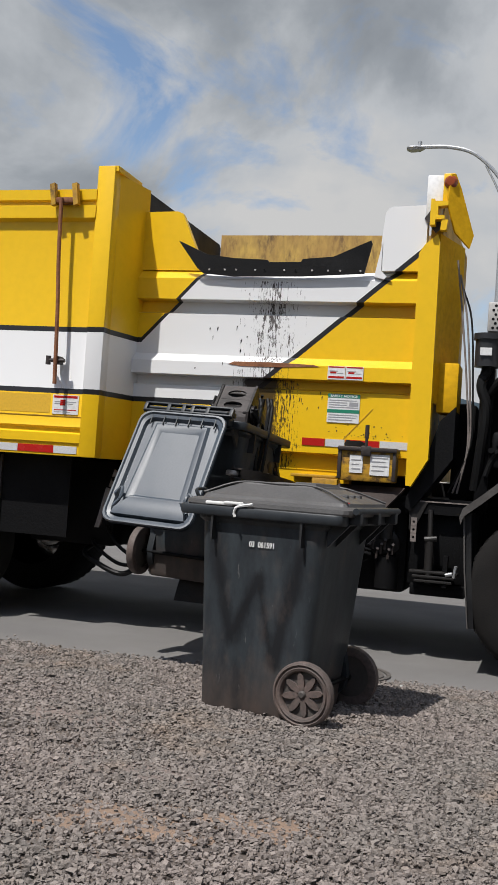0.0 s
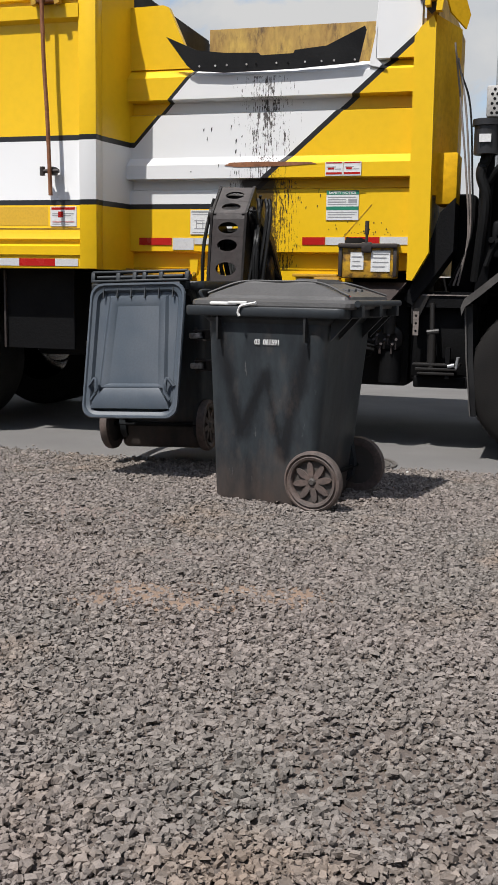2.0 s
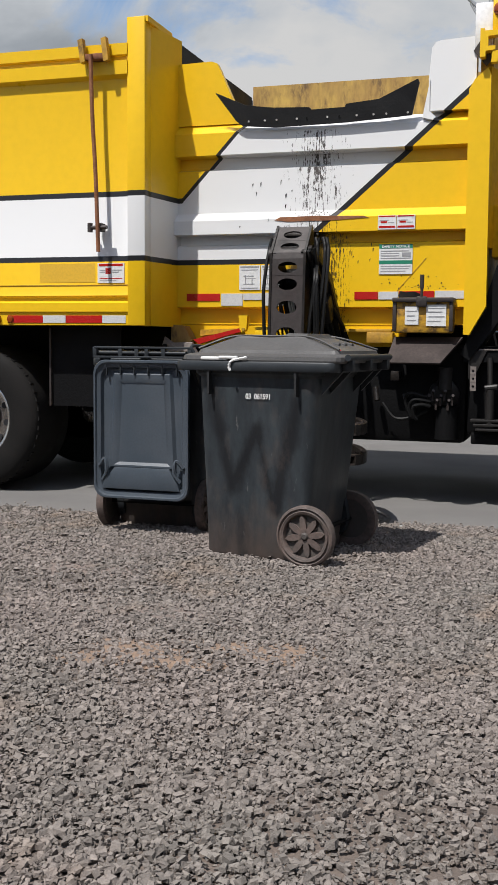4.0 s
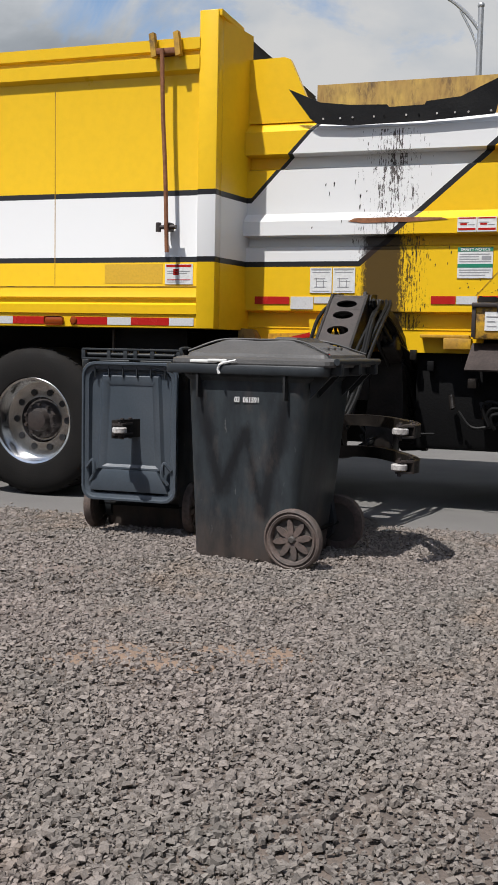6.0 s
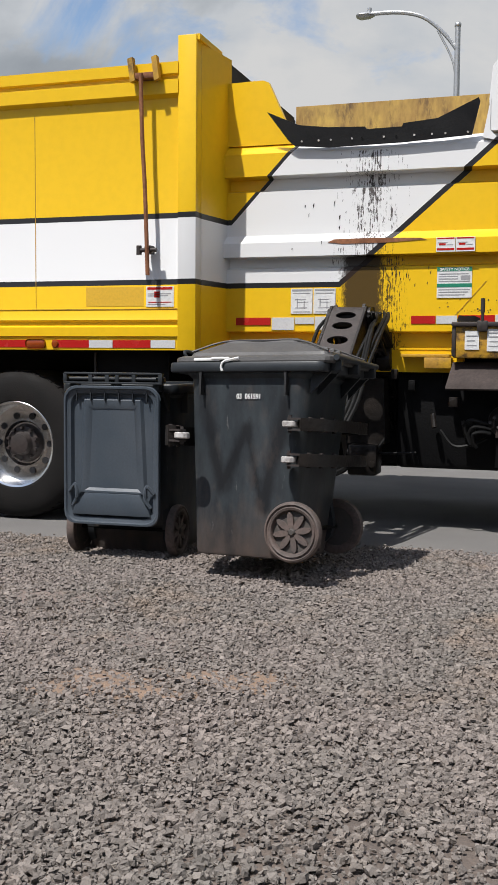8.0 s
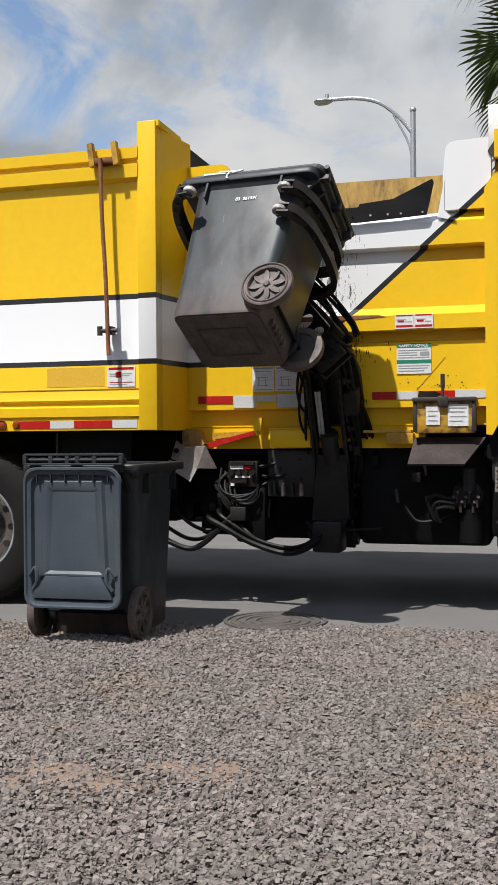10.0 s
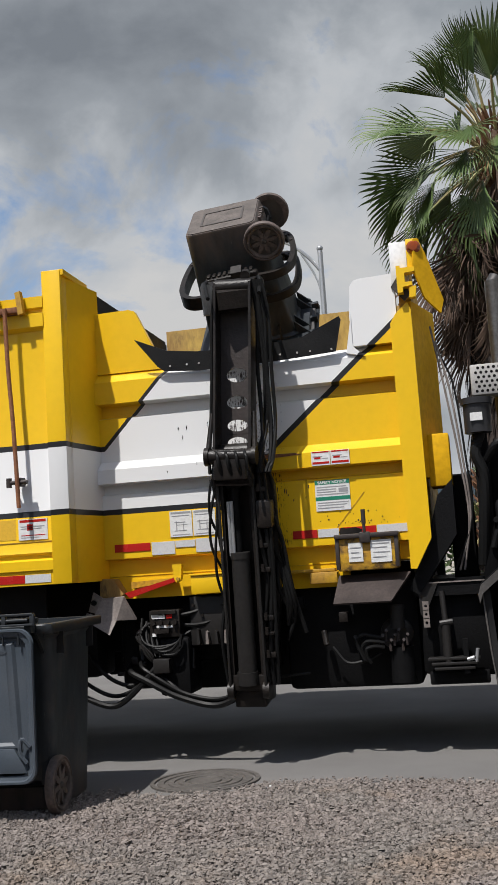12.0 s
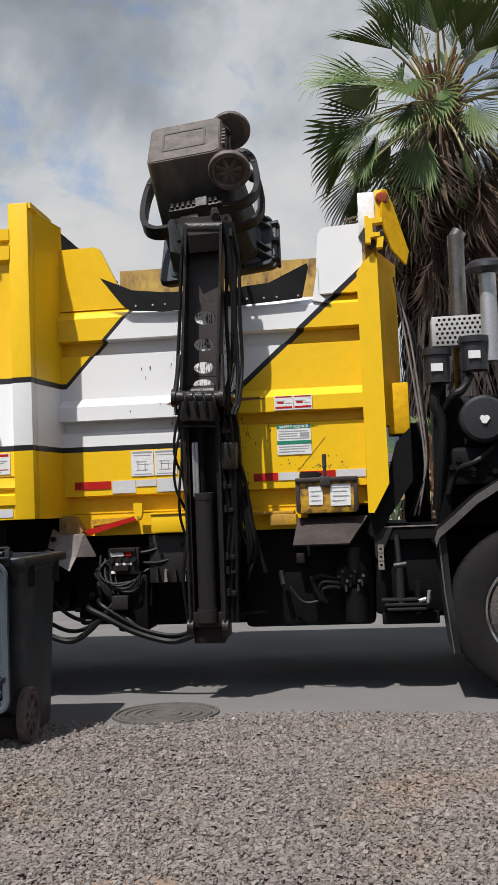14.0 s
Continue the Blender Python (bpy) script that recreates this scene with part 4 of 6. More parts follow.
    for s in (-0.16, 0.165):
        bm = B()
        tube(bm, [(s, -0.02, -0.10), (s * 1.1, -0.10, 0.1), (s * 1.05, -0.12, 0.3), (s * 0.8, -0.05, 0.5)], 0.013)
        part("hose", bm, M_HOSE, inner)

    # gripper: the cart stands at its -y side, z up along the cart
    grip = new("gripper")
    grip.parent = truck
    bm = B()
    box(bm, -0.20, 0.20, -0.02, 0.05, -0.15, 0.13, 0.02)
    box(bm, -0.13, 0.13, 0.03, 0.12, -0.10, 0.10, 0.02)
    box(bm, -0.22, 0.22, -0.035, 0.0, 0.04, 0.10, 0.01)
    prism(bm, [(0.05, -0.22), (0.13, -0.20), (0.15, 0.04), (0.05, 0.06)], "x", 0.02, 0.10)
    part("mount", bm, M_STEEL, grip)
    for i in range(9):
        bm = B()
        box(bm, -0.18 + 0.04 * i, -0.155 + 0.04 * i, -0.03, 0.03, -0.165, -0.140 - 0.008 * (i % 3), 0.004)
        part("grease_clump", bm, M_STEEL, grip)
    jaws = []
    for s, zs in ((-1, (0.02,)), (1, (0.09, -0.085))):
        for z in zs:
            bm = B()
            path = [(0.16, 0.03), (0.33, 0.02), (0.425, -0.09), (0.445, -0.30), (0.425, -0.55), (0.375, -0.70), (0.325, -0.755)]
            off = 0.0 if s > 0 else -0.11
            path = [(x, y + off * max(0, -y) / 0.755) for x, y in path]
            h = 0.030 if s > 0 else 0.050
            cl = smooth_path([(s * x, y, z) for x, y in path], 5)
            rings = []
            for i, q in enumerate(cl):
                d = (cl[min(i + 1, len(cl) - 1)] - cl[max(i - 1, 0)]).normalized()
                nrm = Vector((-d.y, d.x, 0)) * 0.020
                u = Vector((0, 0, h))
                rings.append([q + nrm + u, q - nrm + u, q - nrm - u, q + nrm - u])
            loft(bm, rings)
            jaw = part("jaw", bm, M_STEEL, grip, "curved steel gripping arm")
            jaws.append((s, jaw))
            bm = B()
            lathe(bm, [(0, -0.016), (0.034, -0.016), (0.040, -0.011), (0.040, 0.011), (0.034, 0.016), (0, 0.016)], 20, Matrix.Translation((s * 0.272, -0.745 + off, z)))
            part("roller", bm, M_ROLLER, jaw, "scuffed light grey roller")
            for low in (z + 0.022, z - 0.032):
                bm = B()
                prism(bm, [(s * x, y + off) for x, y in ((0.40, -0.655), (0.34, -0.765), (0.27, -0.775), (0.255, -0.735), (0.32, -0.715), (0.37, -0.635))], "z", low, low + 0.010)
                part("fork_plate", bm, M_BEAM, jaw)
            bm = B()
            rod(bm, (s * 0.272, -0.745 + off, z - 0.045), (s * 0.272, -0.745 + off, z + 0.045), 0.010, None, 8)
            part("roller_pin", bm, M_BEAM, jaw)
            for bx, by in ((0.36, -0.70), (0.40, -0.64), (0.42, -0.52)):
                bm = B()
                rod(bm, (s * bx, by + off, z - h - 0.008), (s * bx, by + off, z + h + 0.008), 0.012, None, 8)
                part("bolt", bm, M_BEAM, jaw)
    return mast, beam, inner, grip, jaws


YO, YI = 1.548, 2.005


def truck_build():
    t = thing("garbage_truck", "yellow and white side-loading garbage truck with black stripes", "garbage truck")
    # rear body: side sheet with rails, x backwards from the corner post
    bm = B()
    prof = [(1.56, 1.195), (YO, 1.198), (YO, 1.285), (YO - 0.012, 1.290), (YO - 0.012, 1.350), (YO + 0.012, 1.362), (YO + 0.012, 1.385), (YO - 0.006, 1.40), (YO + 0.02, 1.470), (YO + 0.02, 2.845), (YO - 0.020, 2.868),
            (YO - 0.020, 2.955), (YO + 0.004, 2.965), (YO + 0.004, 2.985), (YO - 0.020, 2.995), (YO - 0.020, 3.068), (1.70, 3.075), (1.72, 1.195)]
    prism(bm, prof, "x", -6.2, -0.612)
    part("rear_side_panel", bm, M_LIV, t, "yellow body side with white band and black lines")
    bm = B()
    box(bm, -6.2, -0.50, 1.70, 3.95, 1.20, 3.02)
    box(bm, -6.2, -0.50, 1.72, 3.92, 3.02, 3.06, 0.01)
    part("rear_body", bm, M_YEL, t)
    bm = B()
    box(bm, -0.617, -0.488, YO - 0.012, YO + 0.10, 1.195, 3.235, 0.006)
    part("corner_post", bm, M_LIV, t)
    bm = B()
    prism(bm, [(-0.490, YO + 0.08), (-0.425, YI + 0.05), (-0.52, YI + 0.05), (-0.60, YO + 0.08)], "z", 1.195, 3.20)
    part("post_return", bm, M_LIV, t)
    bm = B()
    prism(bm, [(YO + 0.05, 1.2), (YO + 0.05, 3.232), (3.95, 3.232), (3.95, 1.2)], "x", -0.60, -0.50)
    box(bm, -0.50, -0.485, YI + 0.07, 3.93, 1.3, 3.20)
    part("hopper_rear_wall", bm, M_RUBBER, t, "black hopper back wall")
    bm = B()
    prism(bm, [(YO, 3.20), (YO, 3.237), (1.98, 3.237), (1.98, 3.20)], "x", -0.605, -0.468)
    part("wall_cap", bm, M_YEL, t)
    # hinged seam on the side sheet
    bm = B()
    rod(bm, (-1.684, YO + 0.021, 1.40), (-1.684, YO + 0.021, 2.79), 0.0035, None, 6)
    part("panel_seam", bm, M_YELDIRTY, t)
    bm = B()
    box(bm, -6.2, -0.62, YO + 0.014, YO + 0.02, 1.47, 1.475)
    part("rail_seam", bm, M_YELDIRTY, t)

    # hopper side: ribbed sheet drawn along x
    bm = B()
    f = YI
    prof = [(f + 0.02, 2.60), (f - 0.045, 2.535), (f - 0.045, 2.385), (f + 0.045, 2.375), (f + 0.045, 2.300), (f, 2.285), (f, 1.990), (f - 0.055, 1.935), (f - 0.055, 1.840), (f + 0.04, 1.832),
            (f + 0.04, 1.775), (f - 0.005, 1.762), (f - 0.005, 1.335), (f + 0.05, 1.325), (f + 0.05, 1.215), (f + 0.10, 1.215), (f + 0.10, 2.60)]
    prism(bm, prof, "x", -0.46, 1.60)
    part("hopper_side_panel", bm, M_SPILL, t, "ribbed hopper side, white field with dark spill streaks")
    bm = B()
    prism(bm, [(-0.46, 2.602), (-0.46, 3.03), (-0.185, 3.035), (-0.145, 3.02), (-0.125, 2.98), (0.05, 2.602)], "y", YI + 0.005, YI + 0.06)
    part("rear_gusset", bm, M_LIV, t)
    bm = B()
    prism(bm, [(1.345, 2.602), (1.335, 2.80), (1.352, 3.00), (1.375, 3.035), (1.41, 3.045), (1.64, 3.055), (1.64, 2.602)], "y", YI - 0.05, YI + 0.06)
    prism(bm, [(1.30, 2.56), (1.345, 2.80), (1.345, 2.602), (1.42, 2.53)], "y", YI - 0.058, YI - 0.03)
    part("front_gusset", bm, M_LIV, t, "white upright wing at the hopper's front")
    bm = B()
    box(bm, -0.46, 1.66, 3.86, 3.92, 1.2, 3.30)
    part("hopper_far_wall", bm, M_RUSTY, t, "scraped rusty yellow far wall of the hopper")
    bm = B()
    box(bm, -0.46, 1.62, YI + 0.10, 3.86, 1.25, 1.30)
    part("hopper_floor", bm, M_RUSTY, t)
    bm = B()
    box(bm, 1.66, 1.74, YI + 0.02, 3.92, 1.2, 3.12)
    part("hopper_front_wall", bm, M_YELDIRTY, t)
    # rubber loading lip
    bm = B()
    prism(bm, [(-0.115, 2.795), (0.10, 2.700), (0.30, 2.675), (0.545, 2.665), (0.56, 2.648), (0.79, 2.652), (0.80, 2.672), (1.02, 2.690), (1.275, 2.800), (1.285, 2.775), (1.235, 2.575), (0.80, 2.552), (0.30, 2.545), (0.075, 2.565), (0.03, 2.60)], "y", -0.008, 0.008)
    bmesh.ops.transform(bm, matrix=Matrix.Translation((0, YI - 0.075, 2.56)) @ pose(0, 0, 0, 9) @ Matrix.Translation((0, 0, -2.56)), verts=bm.verts[:])
    lip = part("loading_lip", bm, M_RUBBER, t, "black rubber loading lip bolted along the edge")
    for i in range(11):
        bm = B()
        x = 0.12 + i * 0.107
        rod(bm, (x + 0.02 * math.sin(i * 2.7), YI - 0.092, 2.592), (x + 0.02 * math.sin(i * 2.7), YI - 0.07, 2.592), 0.007, None, 8)
        part("bolt", bm, M_FRAME if i in (4, 6) else M_ROLLER, lip)
    bm = B()
    prism(bm, [(0.30, 1.925), (0.34, 1.945), (0.60, 1.948), (0.92, 1.940), (0.96, 1.928), (0.70, 1.915), (0.40, 1.913)], "y", YI - 0.0585, YI - 0.056)
    part("scrape_mark", bm, M_RUST, t, "rusty brown scrape across the rib")
    rnd = random.Random(77)
    for k in range(26):
        x, z = rnd.uniform(0.02, 0.48), rnd.choice((rnd.uniform(1.80, 1.97), rnd.uniform(1.99, 2.2)))
        y = f - 0.001 if z > 1.995 else (f - 0.0562 if 1.845 < z < 1.93 else None)
        if y is None:
            continue
        bm = B()
        w, h = rnd.uniform(0.002, 0.006), rnd.uniform(0.006, 0.035)
        prism(bm, [(x, z), (x + w, z + 0.3 * h), (x + w * 1.4, z + h), (x - w * 0.3, z + h * 0.7)], "y", y - 0.0015, y + 0.001)
        part("grease_speck", bm, M_STEEL, t)
    # front corner post and sloping foot
    bm = B()
    prism(bm, [(1.598, 2.50), (1.598, 2.72), (1.635, 2.78), (1.715, 2.85), (1.735, 2.80), (1.745, 1.335), (1.640, 1.148), (1.603, 1.152)], "y", YI - 0.075, YI + 0.03)
    part("front_post", bm, M_YEL, t)
    bm = B()
    prism(bm, [(1.735, YI - 0.05), (1.86, YI + 0.40), (1.80, YI + 0.42), (1.70, YI + 0.0)], "z", 1.72, 2.86)
    box(bm, 1.76, 1.90, YI + 0.06, YI + 0.34, 1.66, 2.00, 0.01)
    part("front_return", bm, M_YELSHADE, t)
    bm = B()
    box(bm, 1.625, 1.735, YI - 0.06, YI + 0.0, 2.98, 3.255, 0.006)
    part("white_bracket", bm, M_WHITE, t)
    bm = B()
    box(bm, 1.737, 1.812, YI - 0.10, YI - 0.085, 3.05, 3.255, 0.004)
    part("latch_face", bm, M_YEL, t)
    # the wing's shaded side is coloured darker
    bm = B()
    side = prism(bm, [(1.81, 3.25), (1.86, 3.16), (1.985, 2.86), (1.955, 2.77), (1.83, 2.86), (1.755, 3.05), (1.775, 3.245)], "y", YI - 0.100, YI - 0.085)
    turn = Matrix.Translation((1.81, YI - 0.09, 0)) @ pose(0, 0, 0, 0, 0, 42) @ Matrix.Translation((-1.81, -YI + 0.09, 0))
    bmesh.ops.transform(bm, matrix=turn, verts=side)
    part("latch_wing", bm, M_YELSHADE, t, "yellow sloping wing plate, its shade put into the paint")
    bm = B()
    prism(bm, [(1.665, 2.90), (1.70, 2.90), (1.70, 2.935), (1.76, 2.94), (1.76, 2.965), (1.715, 2.965), (1.715, 3.025), (1.78, 3.03), (1.78, 3.06), (1.69, 3.06), (1.69, 3.075), (1.665, 3.075)], "y", YI - 0.135, YI - 0.062)
    prism(bm, [(1.735, 2.865), (1.775, 2.865), (1.785, 2.935), (1.742, 2.935)], "y", YI - 0.130, YI - 0.070)
    part("latch_bracket", bm, M_YEL, t, "yellow latch bracket")
    bm = B()
    lathe(bm, [(0, 0.03), (0.028, 0.026), (0.042, 0.012), (0.046, 0)], 20, Matrix.Translation((1.785, YI - 0.10, 3.195)) @ pose(0, 0, 0, 90))
    part("marker_lamp", bm, M_ORANGE, t, "round amber marker lamp")
    bm = B()
    prism(bm, [(1.62, 2.96), (1.66, 3.02), (1.70, 3.00), (1.74, 2.90), (1.70, 2.86)], "y", YI - 0.065, YI - 0.05)
    part("cover_plate", bm, M_BEAM, t)

    # lower sill beams
    bm = B()
    prism(bm, [(f + 0.055, 1.213), (f + 0.055, 1.065), (f + 0.14, 1.065), (f + 0.14, 1.213)], "x", -0.46, 1.20)
    part("sill_beam", bm, M_YEL, t)
    bm = B()
    box(bm, 0.163, 0.442, f - 0.035, f + 0.053, 1.072, 1.192, 0.004)
    box(bm, 0.155, 0.450, f - 0.045, f + 0.053, 1.193, 1.203, 0.002)
    part("sill_block", bm, M_YEL, t)
    bm = B()
    box(bm, 0.80, 1.12, f - 0.035, f + 0.053, 1.165, 1.185, 0.003)
    box(bm, 0.956, 1.134, f - 0.045, f + 0.05, 1.092, 1.163, 0.004)
    part("sill_block", bm, M_YELDIRTY, t)
    bm = B()
    prism(bm, [(-0.26, 1.175), (0.02, 1.185), (0.05, 1.195), (0.05, 1.17), (-0.26, 1.13)], "y", f + 0.0, f + 0.05)
    part("brace", bm, M_YELDIRTY, t)
    bm = B()
    prism(bm, [(-0.46, 1.21), (-0.36, 1.20), (-0.30, 1.10), (-0.34, 1.06), (-0.46, 1.06)], "y", f - 0.06, f + 0.05)
    part("bracket", bm, M_RUSTY, t, "rust-stained bracket under the body")
    bm = B()
    prism(bm, [(-0.293, 1.105), (0.075, 1.192), (0.09, 1.17), (-0.255, 1.072)], "y", f - 0.05, f - 0.02)
    part("red_lever", bm, M_RED, t, "red painted lever bar")
    bm = B()
    prism(bm, [(0.05, 1.275), (0.115, 1.275), (0.11, 1.20), (0.10, 1.165), (0.075, 1.155), (0.06, 1.18)], "y", f - 0.07, f - 0.02)
    part("lug", bm, M_YEL, t)
    bm = B()
    rod(bm, (0.088, f - 0.08, 1.178), (0.088, f - 0.018, 1.178), 0.012, None, 10)
    part("pin", bm, M_YELDIRTY, t)
    bm = B()
    box(bm, -1.30, -0.872, YO + 0.0185, YO + 0.024, 1.492, 1.622)
    part("repainted_patch", bm, M_PATCH, t, "paler repainted patch of yellow")
    # grab rod with hooks on the rear side
    bm = B()
    tube(bm, [(-0.845, YO - 0.09, 2.99), (-0.835, YO - 0.09, 2.6), (-0.815, YO - 0.085, 2.2), (-0.80, YO - 0.08, 1.69)], 0.014, 8)
    box(bm, -0.90, -0.76, YO - 0.075, YO - 0.005, 2.96, 3.00, 0.006)
    part("grab_rod", bm, M_RUST, t, "rusty latch rod")
    for x in (-0.945, -0.775):
        bm = B()
        prism(bm, [(x, 3.09), (x + 0.035, 3.10), (x + 0.055, 2.95), (x + 0.02, 2.94)], "y", YO - 0.085, YO - 0.04)
        part("hook", bm, M_YELDIRTY, t)
    bm = B()
    rod(bm, (-0.87, YO - 0.06, 1.855), (-0.745, YO - 0.06, 1.855), 0.014)
    rod(bm, (-0.87, YO - 0.06, 1.825), (-0.87, YO - 0.06, 1.885), 0.018)
    box(bm, -0.83, -0.78, YO - 0.07, YO - 0.0, 1.83, 1.885, 0.008)
    part("rod_clamp", bm, M_BEAM, t)

    # reflective tape, piece by piece
    def tape(x0, x1, y, z0, z1, red):
        bm = B()
        box(bm, x0, x1, y - 0.004, y + 0.002, z0, z1)
        part("reflector", bm, M_RED if red else M_TAPEW, t, "red reflective strip" if red else "white reflective strip")
    x = -0.632
    red = False
    while x > -4.5:
        L = 0.279 if red else 0.178
        if not (-1.78 < x - L / 2 < -1.53):
            tape(x - L, x - 0.002, YO, 1.212, 1.264, red)
        x -= L
        red = not red
    tape(-0.36, -0.11, f - 0.006, 1.378, 1.430, True)
    tape(-0.10, 0.06, f - 0.006, 1.345, 1.430, False)
    tape(0.065, 0.20, f - 0.006, 1.385, 1.430, False)
    tape(0.205, 0.40, f - 0.006, 1.345, 1.435, False)
    tape(0.40, 0.50, f - 0.006, 1.385, 1.435, True)
    tape(0.86, 1.02, f - 0.006, 1.385, 1.437, True)
    tape(1.025, 1.16, f - 0.006, 1.385, 1.437, False)
    tape(1.165, 1.40, f - 0.006, 1.387, 1.439, True)
    tape(1.405, 1.597, f - 0.006, 1.389, 1.441, False)
    bm = B()
    box(bm, -1.75, -1.60, YO - 0.020, YO, 1.205, 1.268, 0.02)
    part("side_lamp", bm, M_ORANGE, t, "oblong amber side lamp")
    bm = B()
    lathe(bm, [(0, 0.02), (0.022, 0.016), (0.03, 0)], 16, Matrix.Translation((-1.525, YO, 1.238)) @ pose(0, 0, 0, 90))
    part("side_lamp", bm, M_ORANGE, t, "round amber side lamp")

    # stickers with bars for the small print
    def sticker(x0, x1, z0, z1, y, bars, head=None):
        bm = B()
        box(bm, x0, x1, y - 0.003, y + 0.002, z0, z1)
        s = part("sticker", bm, M_LABEL, t, "small printed notice sticker")
        for a, b, c, d, mt in bars:
            bm = B()
            box(bm, x0 + (x1 - x0) * a, x0 + (x1 - x0) * b, y - 0.0042, y - 0.002, z0 + (z1 - z0) * c, z0 + (z1 - z0) * d)
            part("print_bar", bm, mt, s)
    sticker(-0.852, -0.652, 1.487, 1.622, YO + 0.018, [(0.05, 0.95, 0.84, 0.96, M_RED), (0.08, 0.9, 0.62, 0.66, M_PRINT), (0.08, 0.8, 0.52, 0.56, M_PRINT), (0.3, 0.5, 0.45, 0.75, M_RED), (0.08, 0.92, 0.2, 0.24, M_RED), (0.08, 0.7, 0.1, 0.13, M_PRINT)])
    for x in (0.035, 0.195):
        sticker(x, x + 0.152, 1.455, 1.625, f - 0.008, [(0.05, 0.95, 0.90, 0.97, M_PRINT), (0.1, 0.9, 0.80, 0.83, M_PRINT), (0.2, 0.7, 0.55, 0.58, M_PRINT), (0.3, 0.8, 0.45, 0.47, M_PRINT), (0.28, 0.32, 0.25, 0.60, M_PRINT), (0.6, 0.64, 0.2, 0.5, M_PRINT), (0.2, 0.75, 0.22, 0.25, M_PRINT), (0.1, 0.9, 0.06, 0.09, M_PRINT)])
    for x in (1.022, 1.148):
        sticker(x, x + 0.122, 1.845, 1.938, f - 0.060, [(0.05, 0.95, 0.88, 0.97, M_RED), (0.1, 0.6, 0.6, 0.66, M_PRINT), (0.15, 0.5, 0.45, 0.58, M_RED), (0.55, 0.9, 0.45, 0.5, M_PRINT), (0.05, 0.95, 0.1, 0.25, M_RED)])
    sticker(1.025, 1.250, 1.553, 1.752, f - 0.008, [(0.0, 1.0, 0.86, 1.0, M_GREEN), (0.0, 1.0, 0.34, 0.46, M_GREEN), (0.05, 0.9, 0.76, 0.79, M_PRINT), (0.05, 0.6, 0.68, 0.71, M_PRINT), (0.05, 0.6, 0.60, 0.63, M_PRINT), (0.05, 0.95, 0.52, 0.55, M_PRINT), (0.05, 0.95, 0.25, 0.28, M_PRINT), (0.05, 0.9, 0.17, 0.20, M_PRINT), (0.05, 0.8, 0.08, 0.11, M_PRINT), (0.68, 0.95, 0.58, 0.72, M_PRINT)])
    words("SAFETY NOTICE", 0.026, Matrix.Translation((1.1375, f - 0.0126, 1.7285)) @ pose(0, 0, 0, 90), M_LABEL, "sticker_heading", t)
    # control box and scorched shelf
    bm = B()
    box(bm, 1.15, 1.53, f - 0.11, f + 0.05, 1.16, 1.375, 0.012)
    cb = part("control_box", bm, M_SCORCH, t, "burnt and chipped yellow control box")
    bm = B()
    box(bm, 1.225, 1.315, f - 0.116, f - 0.108, 1.215, 1.335)
    part("sticker", bm, M_LABEL, cb)
    bm = B()
    box(bm, 1.14, 1.545, f - 0.135, f + 0.0, 1.362, 1.392, 0.008)
    part("box_cover", bm, M_BEAM, cb, "scorched brown cover plate")
    for x in (1.142, 1.515):
        bm = B()
        box(bm, x, x + 0.026, f - 0.122, f - 0.02, 1.17, 1.365, 0.006)
        part("box_edge", bm, M_BEAM, cb)
    bm = B()
    box(bm, 1.365, 1.495, f - 0.116, f - 0.108, 1.205, 1.345)
    part("sticker", bm, M_LABEL, cb)
    for x0, x1, zz in ((1.235, 1.305, 1.30), (1.24, 1.29, 1.27), (1.24, 1.30, 1.24), (1.375, 1.485, 1.32), (1.375, 1.47, 1.295), (1.38, 1.485, 1.265), (1.375, 1.46, 1.235)):
        bm = B()
        box(bm, x0, x1, f - 0.118, f - 0.115, zz, zz + 0.006)
        part("print_bar", bm, M_PRINT, cb)
    rnd = random.Random(5)
    bm = B()
    prism(bm, [(1.17, 1.388), (1.30, 1.386), (1.31, 1.42), (1.27, 1.436), (1.21, 1.432), (1.175, 1.44), (1.16, 1.41)], "y", f - 0.0125, f - 0.0105)
    part("scorch_mark", bm, M_STEEL, t, "black scorch over the reflective strip")
    for k in range(30):
        x, z = rnd.gauss(1.26, 0.14), 1.45 + abs(rnd.gauss(0, 0.035))
        if not 1.03 < x < 1.56 or z > 1.75:
            continue
        bm = B()
        w, h = rnd.uniform(0.003, 0.012), rnd.uniform(0.003, 0.012)
        prism(bm, [(x, z), (x + w, z + 0.2 * h), (x + w * 0.8, z + h), (x + w * 0.1, z + h * 0.8)], "y", f - 0.0068, f - 0.004)
        part("scorch_fleck", bm, M_SHELF, t)
    for k in range(20):
        x, z = 0.72 + 0.26 * rnd.random() ** 2, rnd.uniform(1.45, 1.75)
        bm = B()
        w, h = rnd.uniform(0.002, 0.005), rnd.uniform(0.008, 0.050)
        prism(bm, [(x, z), (x + w, z + 0.3 * h), (x + w * 1.4, z + h), (x - w * 0.3, z + h * 0.7)], "y", f - 0.0065, f - 0.004)
        part("grease_speck", bm, M_SHELF, t)
    bm = B()
    rod(bm, (1.335, f - 0.13, 1.36), (1.335, f - 0.13, 1.52), 0.010)
    rod(bm, (1.335, f - 0.13, 1.45), (1.335, f - 0.13, 1.54), 0.014)
    box(bm, 1.30, 1.37, f - 0.14, f - 0.10, 1.33, 1.40, 0.01)
    part("lever", bm, M_BEAM, cb)
    bm = B()
